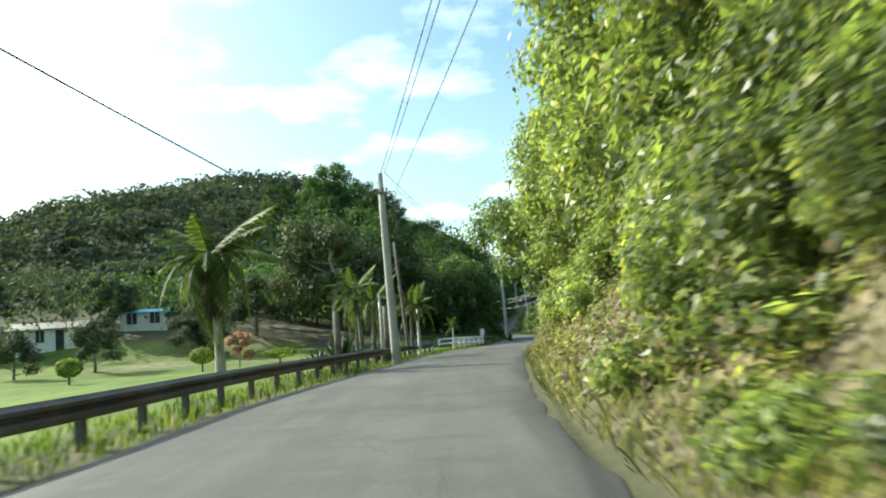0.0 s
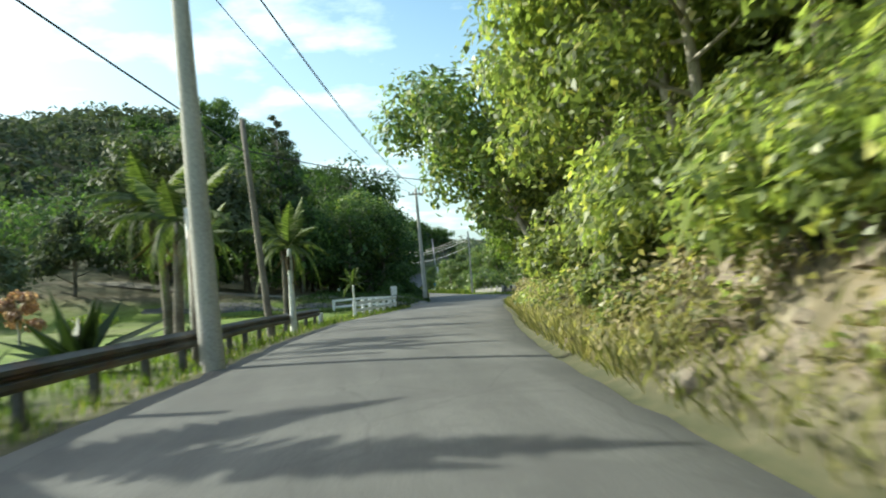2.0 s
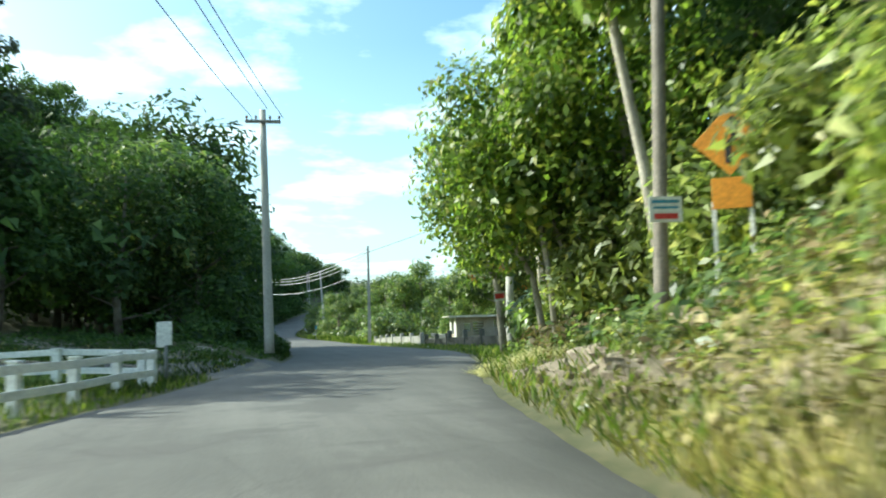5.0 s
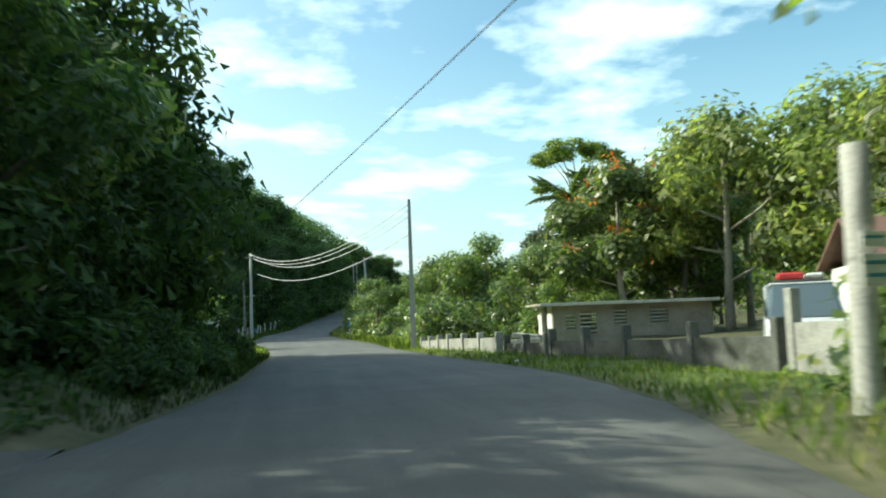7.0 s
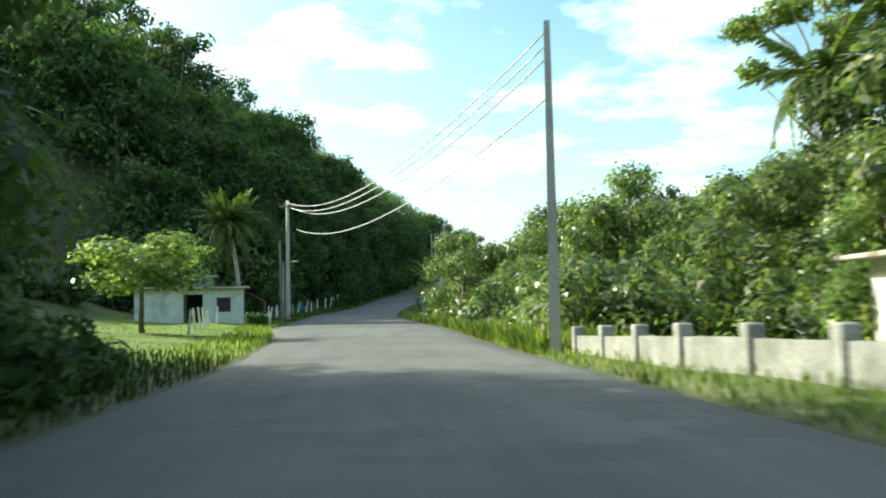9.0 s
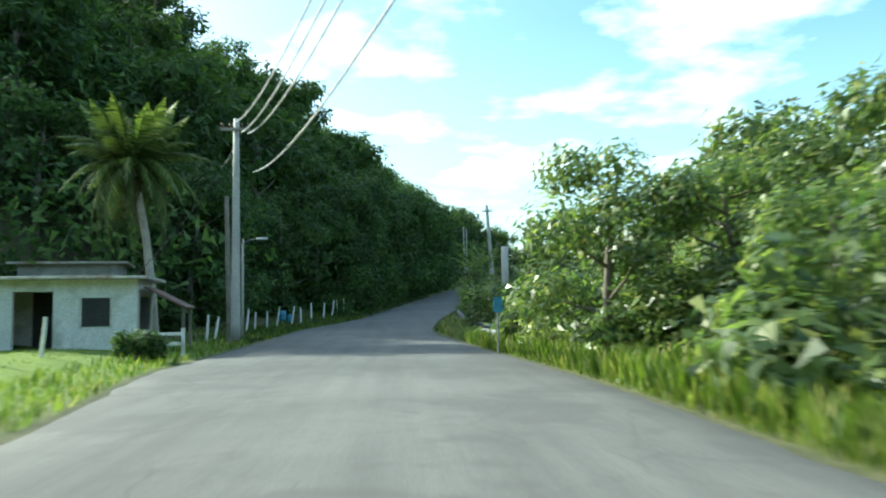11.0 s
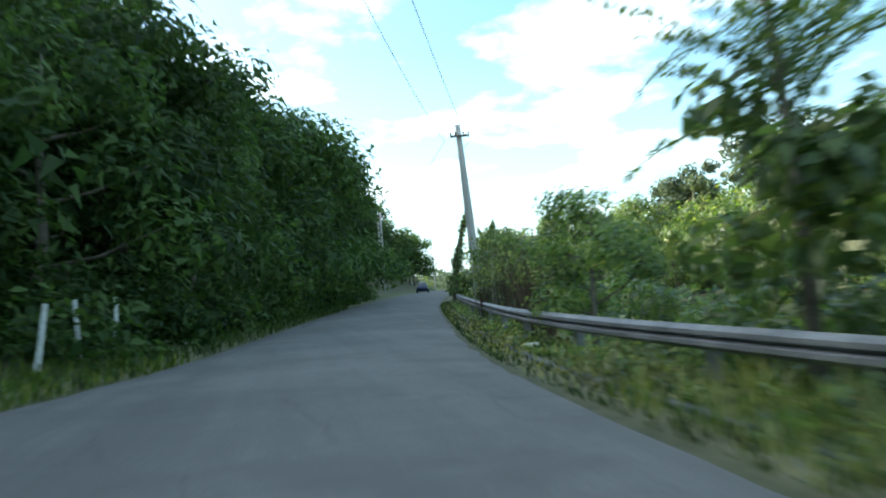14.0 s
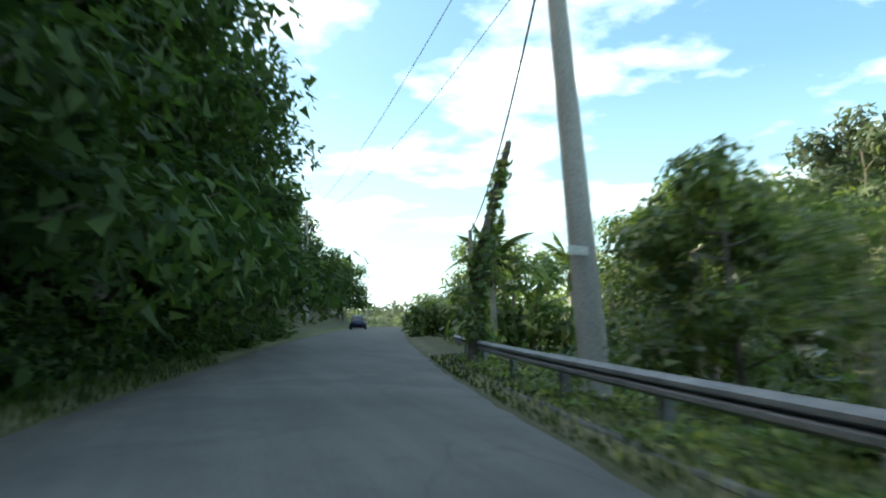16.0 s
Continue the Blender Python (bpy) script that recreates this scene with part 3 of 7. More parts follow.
def build_apron():
    """The level asphalt mouth of the side road, flaring into the main road."""
    near = ([-14, 2.9, 3.6, 4.9, 6.4], [76.4, 74.9, 74.6, 74.2, 73.2])
    far = ([-14, 2.4, 3.0, 3.9, 5.2, 6.4], [79.2, 76.5, 76.7, 77.5, 80.6, 83.2])
    xs = np.arange(-14, 6.41, 0.6)
    vs, fs = [], []
    for x in xs:
        a, b = float(np.interp(x, *near)), float(np.interp(x, *far))
        for u in (0, 0.03, 0.25, 0.5, 0.75, 0.97, 1):
            y = a + (b - a) * u + 0.05 * noise.noise((x, u, 2))
            on = x > float(left_edge(y))
            z = float(road_z(y)) - 0.02 if on else max(ground_z(x, y), float(road_z(y)) - 0.1) + (0.04 if 0 < u < 1 else -0.06)
            vs.append((x, y, z))
    for i in range(len(xs) - 1):
        for k in range(6):
            fs.append((i * 7 + k, (i + 1) * 7 + k, (i + 1) * 7 + k + 1, i * 7 + k + 1))
    return tagged(part("road_mouth", mesh_from("road_mouth", vs, fs, smooth=True), ASPHALT), "level grey asphalt mouth of the side road", "road", kind="structure")


build_apron()


# ---- poles and cables ----
def insulator_mesh():
    v, f = tube([(0, 0, 0), (0, 0, 0.05), (0, 0, 0.07), (0, 0, 0.13), (0, 0, 0.16)], [0.02, 0.02, 0.05, 0.045, 0.02], 8)
    return mesh_from("insulator", v, f, smooth=True)


INSULATOR = insulator_mesh()
INSUL_MAT = two_scale("brown porcelain", (0.10, 0.05, 0.03), (0.16, 0.08, 0.05), 3, 20, 0.25)


def utility_pole(base, height, r0, r1, mat, label, arms=(), lean=(0, 0), turn=0, square=False, group="utility poles"):
    x, y, z = base
    t = thing("utility_pole", label, "utility pole", pose(x, y, z, lean[0], lean[1], turn), group)
    n = 4 if square else 12
    hs = [0, 0.25, 0.5, 0.75, 1.0]
    v, f = tube([(0, 0, -0.6)] + [(0, 0, height * h) for h in hs], [r0 * 1.02] + [r0 + (r1 - r0) * h for h in hs], n)
    part("shaft", mesh_from("shaft", v, f, smooth=not square), mat, t)
    for h, half in arms:
        a = part("crossarm", box_mesh("crossarm", (0, -r1 - 0.04, h), (2 * half, 0.09, 0.11), 0.01), WOODPOLE, t)
        for u in (-0.92, -0.4, 0.4, 0.92):
            part("insulator", INSULATOR, INSUL_MAT, a, m=pose(u * half, -r1 - 0.04, h + 0.055))
    return t


def cable(a, b, sag, mat, r=0.018, label="black overhead cable slung between poles", group="overhead cables"):
    A, B = Vector(a), Vector(b)
    pts = [A.lerp(B, u) - Vector((0, 0, 4 * sag * u * (1 - u))) for u in [i / 20 for i in range(21)]]
    v, f = tube(pts, [r] * 21, 5)
    return tagged(part("overhead_cable", mesh_from("cable", v, f, smooth=True), mat), label, "cable", group)


CON = "round grey concrete utility pole on the roadside verge"
utility_pole((-2.3, 34.3, -0.3), 8.5, 0.21, 0.13, POLE_MAT, "round grey concrete utility pole behind the guardrail", [(7.6, 0.28)], lean=(0, -1.6))
utility_pole((-2.2, 43.7, -0.4), 6.6, 0.11, 0.075, WOODPOLE, "weathered brown wooden pole behind the guardrail", lean=(0, -4.0))
utility_pole((5.95, 80.75, 0.4), 7.85, 0.17, 0.11, POLE_MAT, CON, [(7.4, 0.6)], lean=(0, -1.2))
utility_pole((14.55, 111.9, -0.85), 7.4, 0.17, 0.09, POLE_MAT, "square tapered grey concrete utility pole beside the wall", square=True, turn=45)
utility_pole((5.05, 146.5, 0.0), 7.1, 0.16, 0.10, POLE_MAT, "round grey concrete utility pole by the fence", [(6.7, 0.5)])
utility_pole((20.05, 195.0, 0.6), 9.8, 0.275, 0.13, POLE_MAT, "round grey concrete utility pole behind the guardrail", [(9.2, 0.5)], lean=(0, -3.2))
utility_pole((23.6, 262.7, 6.5), 8.5, 0.16, 0.10, POLE_MAT, "grey utility pole at the forest edge", [(8.0, 0.5)])
utility_pole((45.6, 338.5, 8.6), 8.2, 0.2, 0.12, POLE_MAT, "pale utility pole at the end of the road", [(7.6, 0.5)])

# ---- guardrails ----
def w_beam(pts, mat, label, top=0.72, depth=0.31, posts=2.0, post_mat=None, group=""):
    """A corrugated beam on posts along plan points."""
    P = [Vector((x, y, 0)) for x, y in pts]
    cum = [0.0]
    for a, b in zip(P, P[1:]):
        cum.append(cum[-1] + (b - a).length)
    def at(s):
        return (float(np.interp(s, cum, [p.x for p in P])), float(np.interp(s, cum, [p.y for p in P])))
    t = thing("guardrail", label, "guardrail", group=group)
    def rise(y):
        return top if isinstance(top, float) else float(np.interp(y, *top))
    prof = [(0.0, 0.0), (-0.02, 0.02), (-0.08, 0.06), (-0.08, 0.11), (-0.01, 0.145), (-0.01, 0.165), (-0.08, 0.20), (-0.08, 0.25), (-0.02, 0.29), (0.0, 0.31)]
    n, L = int(cum[-1] / 1.0), cum[-1]
    vs, fs = [], []
    for j in range(n + 1):
        x, y = at(L * j / n)
        x2, y2 = at(min(L, L * j / n + 0.5)); x1, y1 = at(max(0, L * j / n - 0.5))
        d = Vector((x2 - x1, y2 - y1, 0)).normalized()
        side = Vector((d.y, -d.x, 0))
        z = float(road_z(y)) + rise(y)
        k = depth / 0.31
        for a, h in prof:
            vs.append(Vector((x, y, z - h * k)) + side * a * (1 if pts[0][0] > float(right_edge(pts[0][1])) - 1 else -1))
    m = len(prof)
    for j in range(n):
        for i in range(m - 1):
            fs.append((j * m + i, j * m + i + 1, (j + 1) * m + i + 1, (j + 1) * m + i))
    beam = part("beam", mesh_from("beam", vs, fs), mat, t)
    mod = beam.modifiers.new("thick", "SOLIDIFY"); mod.thickness = 0.006
    pm = box_mesh("post", (0, 0, 0), (0.12, 0.14, 1.3), 0.012)
    out = 1 if pts[0][0] > float(right_edge(pts[0][1])) - 1 else -1
    s = 0.4
    while s < L:
        x, y = at(s)
        part("post", pm, post_mat or mat, t, m=pose(x + 0.10 * out, y, float(road_z(y)) + rise(y) - 0.68, 0, 0, 0))
        s += posts
    return t


def along(f, off, y0, y1, step):
    return [(float(f(y)) + off, float(y)) for y in np.arange(y0, y1 + 0.01, step)]


w_beam([(x - 0.012 * max(0.0, 12 - y) ** 2, y) for x, y in along(left_edge, -0.45, 4.0, 52.5, 1.5)], RAIL_OLD, "dark weathered steel guardrail on posts", top=0.72, posts=1.9)
w_beam([(14.1, 145.6), (13.95, 147.2), (13.7, 149.0)], RAIL_NEW, "short bent piece of white guardrail in tall grass", top=0.5, posts=2.5)
w_beam([(x + float(np.interp(y, (155, 169), (2.3, 1.05))), y) for x, y in along(right_edge, 0.0, 152, 208, 1.5)], RAIL_NEW, "galvanised steel guardrail along the grass verge", top=((155, 169), (0.40, 0.62)), depth=0.24, posts=3.8)

# concrete gutter edge between road and guardrail
def build_kerb():
    vs, fs = [], []
    ys = np.arange(160, 197, 0.8)
    for y in ys:
        x = float(right_edge(y)) + 0.5 + 0.05 * noise.noise((y, 0, 0))
        z = ground_z(x + 0.08, y) - 0.015
        for a, h in ((0, -0.2), (0.0, 0.01), (0.03, 0.035), (0.12, 0.035), (0.15, 0.01), (0.15, -0.3)):
            vs.append((x + a, y, z + h + 0.06 * noise.noise((y * 0.6, a, 0))))
    for j in range(len(ys) - 1):
        for i in range(5):
            fs.append((j * 6 + i, j * 6 + i + 1, (j + 1) * 6 + i + 1, (j + 1) * 6 + i))
    return tagged(part("kerb", mesh_from("kerb", vs, fs), DARK_CONCRETE), "worn concrete gutter edge along the road", "kerb", kind="structure")


build_kerb()


def build_ledge():
    """A low pale concrete gutter edge below the cut rock."""
    ys = np.arange(22.5, 31.6, 0.6)
    vs, fs = [], []
    for y in ys:
        x, z = 3.02 + 0.055 * (y - 24) + 0.03 * noise.noise((y, 3, 0)), float(road_z(y))
        for a, h in ((0, -0.2), (0.0, 0.09), (0.03, 0.12), (0.2, 0.13), (0.24, 0.10), (0.26, -0.3)):
            vs.append((x + a, y, z + h + 0.03 * noise.noise((y * 0.9, a, 1))))
    for j in range(len(ys) - 1):
        for i in range(5):
            fs.append((j * 6 + i, j * 6 + i + 1, (j + 1) * 6 + i + 1, (j + 1) * 6 + i))
    return tagged(part("kerb_bank", mesh_from("kerb_bank", vs, fs), CONCRETE), "low pale concrete edge below the cut rock", "kerb", kind="structure")


build_ledge()

# ---- overhead cables ----
A0, A2, A3, A4, A6 = (-2.3, 34.2, 7.45), (5.95, 80.6, 7.95), (14.55, 111.9, 6.5), (5.05, 146.4, 6.8), (19.4, 194.9, 9.55)
utility_pole((5.6, -20, 0.6), 8.6, 0.17, 0.11, POLE_MAT, "grey concrete utility pole on the bank", [(7.9, 0.6)])
utility_pole((-11.5, -8, -0.7), 9.4, 0.14, 0.10, WOODPOLE, "weathered wooden pole on the lawn")
for dx, dz in ((-0.45, 0.0), (0.0, 0.75), (0.45, 0.0)):
    cable((5.6 + dx, -20, 8.6 + dz), (A0[0] + dx, A0[1], A0[2] + dz), 0.5, WIRE, 0.012, "thin dark power wire over the road")
    cable((A0[0] + dx, A0[1], A0[2] + dz), (A2[0] + dx * 1.2, A2[1], A2[2] + dz * 0.4), 0.9, WIRE, 0.012, "thin dark power wire over the road")
cable((-11.5, -8, 8.4), (-2.75, 43.7, 5.3), 0.25, WIRE, 0.022, "thick black telephone cable")
cable((-2.75, 43.7, 5.3), (11.4, 64.6, 6.4), 0.5, WIRE, 0.02, "thick black telephone cable")
for k, (za, zb, sag) in enumerate(((6.95, 6.3, 1.5), (6.6, 6.0, 1.4), (6.55, 5.7, 1.5), (5.2, 4.8, 1.3))):
    cable((5.05 + 0.2 * k, 146.4, za), (14.5, 112.0, zb), sag, WIRE_ALU, 0.02, "bright bare aluminium wire between poles")
cable((13.4, 69.0, 4.3), (5.2, 114.5, 3.4), 0.25, WIRE, 0.009, "black cable slung across the road")
cable((5.05, 146.6, 5.4), (4.0, 153.2, 3.2), 0.2, WIRE, 0.018, "black cable to the street lamp")
cable((5.05, 146.6, 6.2), (2.2, 144.6, 1.5), 0.3, WIRE, 0.014, "black service cable to the house")
for dx in (-0.65, 0.65):
    cable((A6[0] + dx, A6[1], A6[2]), (21.3 + dx * 0.7, 242.0, 12.6), 1.0, WIRE, 0.010, "thin dark power wire over the road")
    cable((5.05 + dx * 0.6, 146.5, 6.85), (A6[0] + dx, A6[1], A6[2]), 1.0, WIRE, 0.009, "thin dark power wire over the road")
cable((19.45, 195.0, 8.7), (24.9, 215.0, 7.2), 0.7, WIRE, 0.024, "black cable from the pole to the trees")
utility_pole((21.3, 242.0, 5.2), 8.0, 0.15, 0.10, POLE_MAT, "grey utility pole at the forest edge", [(7.4, 0.5)])
utility_pole((4.4, 148.7, -0.7), 5.4, 0.11, 0.08, WOODPOLE, "short weathered wooden pole by the garden", lean=(0, -1.5))
utility_pole((15.97, 157.8, -2.2), 5.6, 0.205, 0.17, POLE_MAT, "cut-off concrete pole stub in the bushes")
utility_pole((11.5, 64.6, -0.3), 8.0, 0.13, 0.11, WOODPOLE, "weathered wooden pole with a small sign", lean=(0, 2.6))
utility_pole((14.7, 80.9, -0.65), 2.95, 0.16, 0.14, POLE_MAT, "grey concrete pole with white notices", lean=(0, 1.0))
utility_pole((24.85, 214.9, 1.0), 6.2, 0.12, 0.08, WOODPOLE, "thin weathered pole among the trees")


def notice(m, w, h, bars, label):
    """A flat notice board with bars for its lines of writing."""
    t = thing("notice", label, "sign", m)
    b = part("board", box_mesh("board", (0, 0, 0), (w, 0.02, h), 0.004), WHITE, t)
    for z, ww, hh, mat in bars:
        part("text_line", box_mesh("text_line", (0, -0.013, z), (ww, 0.006, hh)), mat, b)
    return t


notice(pose(11.62, 64.43, 2.42, 0, 0, -10), 0.55, 0.42, [(0.13, 0.46, 0.05, DRUM_BLUE), (0.03, 0.42, 0.04, DRUM_BLUE), (-0.11, 0.40, 0.09, RED)], "white notice with blue and red lines on a wooden pole")
notice(pose(14.72, 80.68, 1.27, 0, 0, 8), 0.34, 0.16, [(0.02, 0.28, 0.03, DRUM_BLUE)], "small white notice on a concrete pole")
notice(pose(14.72, 80.68, 0.95, 0, 0, 8), 0.38, 0.34, [(0.08, 0.3, 0.04, DRUM_BLUE), (-0.05, 0.26, 0.04, DRUM_BLUE)], "white notice on a concrete pole")
notice(pose(19.68, 194.74, 3.35, 0, 0, 12), 0.42, 0.16, [], "small white plate on a concrete pole")


def warning_sign():
    t = thing("warning_sign", "orange diamond bend warning sign on two white posts among leaves", "road sign", pose(12.5, 63.9, 0.2, 0, 0, -35))
    for x in (-0.28, 0.28):
        part("post", box_mesh("post", (x, 0.06, 0.95), (0.07, 0.07, 2.7), 0.006), WHITE, t)
    bm = bmesh.new()
    add_box(bm, (0, 0, 3.25), (0.78, 0.02, 0.78), Matrix.Rotation(radians(45), 4, "Y"), 0.006)
    d = part("diamond", bm, YELLOW, t)
    bm = bmesh.new()
    for c, s, a in (((-0.02, -0.016, 3.05), (0.10, 0.008, 0.3), 0), ((0.04, -0.016, 3.25), (0.10, 0.008, 0.26), 40), ((0.08, -0.016, 3.42), (0.10, 0.008, 0.22), 0), ((0.08, -0.016, 3.55), (0.17, 0.008, 0.17), 45)):
        add_box(bm, c, s, Matrix.Rotation(radians(a), 4, "Y"))
    part("arrow", bm, DARK, d, "black bend arrow")
    part("plate", box_mesh("plate", (0, 0, 2.42), (0.6, 0.02, 0.5), 0.006), YELLOW, t)
    return t


warning_sign()


def street_lamp():
    t = thing("street_lamp", "thin grey street lamp with a lit-side white head", "street lamp", pose(4.0, 153.2, -0.6))
    v, f = tube([(0, 0, -0.4), (0, 0, 2), (0, 0, 4.1)], [0.07, 0.06, 0.05], 8)
    part("mast", mesh_from("mast", v, f, True), POLE_MAT, t)
    v, f = tube([(0, 0, 3.9), (0.3, 0, 4.05), (0.62, 0, 4.08)], [0.025, 0.025, 0.025], 6)
    arm = part("arm", mesh_from("arm", v, f, True), RAIL_NEW, t)
    part("lamp_head", box_mesh("lamp_head", (0.82, 0, 4.1), (0.48, 0.16, 0.1), 0.03), WHITE, arm)
    return t


street_lamp()


# ---- white rail fence at the side road ----
def rail_fence(label, ends, count, heights):
    """Square posts with flat rails on their road side, from one end to the other."""
    t = thing("rail_fence", label, "fence", group="white fences")
    a, b = (Vector((x, y, 0)) for x, y in ends)
    pts = [a.lerp(b, k / (count - 1)) for k in range(count)]
    for p in pts:
        p.z = ground_z(p.x, p.y)
    turn = math.degrees(math.atan2(b.y - a.y, b.x - a.x))
    post = box_mesh("post", (0, 0, 0.27), (0.17, 0.17, 1.05), 0.015)
    cap = box_mesh("cap", (0, 0, 0.81), (0.2, 0.2, 0.04), 0.01)
    for k, p in enumerate(pts):
        q = part("post", post, FENCE_WHITE, t, m=pose(p.x, p.y, p.z, 1.5 * math.sin(k * 2.1), 1.2 * math.cos(k * 1.7), turn))
        part("cap", cap, FENCE_WHITE, q)
    side = Vector((b.y - a.y, a.x - b.x, 0)).normalized() * 0.1
    for p, q in zip(pts, pts[1:]):
        d = q - p
        rot = d.to_track_quat("X", "Z").to_matrix().to_4x4()
        for h in heights:
            bm = bmesh.new()
            add_box(bm, (p + q) / 2 + Vector((0, 0, h)) + side, (d.length + 0.04, 0.035, 0.14), rot, 0.006)
            part("rail", bm, FENCE_WHITE, t)
    return t


rail_fence("white painted fence with two rails and square posts along the road", ((0.35, 60.2), (3.05, 71.75)), 7, (0.33, 0.70))
rail_fence("white painted fence with two rails beside the side road", ((2.82, 72.1), (-0.9, 72.9)), 3, (0.33, 0.74))


def post_sign():
    t = thing("marker_sign", "two small grey-white plates on a thin steel post", "sign", pose(3.2, 73.6, float(road_z(73.6)) - 0.02, 0, 0, -14))
    v, f = tube([(0, 0, -0.3), (0, 0, 1.5)], [0.04, 0.04], 8)
    part("post", mesh_from("post", v, f, True), RAIL_NEW, t)
    part("plate", box_mesh("plate", (0.03, -0.06, 1.23), (0.27, 0.02, 0.58), 0.006), WHITE, t)
    part("plate", box_mesh("plate", (-0.16, 0.06, 1.2), (0.2, 0.02, 0.62), 0.006), WHITE, t)
    return t


post_sign()


def stub_post():
    t = thing("stub_post", "short white-painted concrete stub at the guardrail end", "post", pose(-1.15, 53.6, ground_z(-1.15, 53.6), 0, 4, 0))
    v, f = tube([(0, 0, -0.2), (0, 0, 0.3), (0, 0, 0.48), (0, 0, 0.52)], [0.11, 0.11, 0.10, 0.07], 9)
    part("stub", mesh_from("stub", v, f, True), WHITE, t)


stub_post()


# ---- concrete wall along the right verge ----
def concrete_wall(pts, heights, label, posts, thick=0.15, post_h=0.35, mat=CONCRETE):
    t = thing("boundary_wall", label, "wall")
    for (a, b), (ha, hb) in zip(zip(pts, pts[1:]), zip(heights, heights[1:])):
        A, B = Vector((*a, 0)), Vector((*b, 0))
        d = (B - A).normalized()
        n = Vector((-d.y, d.x, 0)) * thick / 2
        L = (B - A).length
        m = max(2, int(L / 0.8))
        vs, fs = [], []
        for i in range(m + 1):
            p = A.lerp(B, i / m)
            h = ha + (hb - ha) * i / m + 0.03 * noise.noise((p.x, p.y * 1.3, 0))
            z = float(road_z(p.y))
            for s, zz in ((1, -0.5), (1, h), (-1, h), (-1, -0.5)):
                q = p + n * s
                vs.append((q.x, q.y, z + zz))
        for i in range(m):
            for k in range(3):
                fs.append((i * 4 + k, i * 4 + k + 1, i * 4 + k + 5, i * 4 + k + 4))
        fs += [(0, 1, 2, 3), (m * 4 + 3, m * 4 + 2, m * 4 + 1, m * 4)]
        part("panel", mesh_from("panel", vs, fs), mat, t)
        k = max(1, round(L / posts))
        for i in range(0 if a == pts[0] else 1, k + 1):
            p = A.lerp(B, i / k)
            h = ha + (hb - ha) * i / k + post_h
            part("pier", box_mesh("pier", (p.x, p.y, float(road_z(p.y)) + h / 2 - 0.2), (0.24, 0.24, h + 0.4), 0.02), mat, t)
    return t


concrete_wall([(14.95, 111.5), (15.3, 106.6), (16.2, 101.8)], [0.42, 0.58, 0.66], "low grey stained concrete wall with small piers", 1.7, 0.15, 0.2)
concrete_wall([(17.0, 98.0), (17.6, 93.6), (18.8, 88.6)], [0.55, 0.62, 0.72], "stained concrete wall with leaning piers, shade in its grey", 2.3, 0.15, 0.4, DARK_CONCRETE)
concrete_wall([(18.9, 88.2), (19.3, 83.5), (19.8, 81.0)], [1.0, 1.0, 0.95], "pale concrete wall in front of the house", 5.0, 0.18, 0.7)


concrete_wall([(16.35, 101.2), (16.95, 98.4)], [0.45, 0.5], "low broken dark concrete wall before the hut", 1.4, 0.14, 0.3, DARK_CONCRETE)


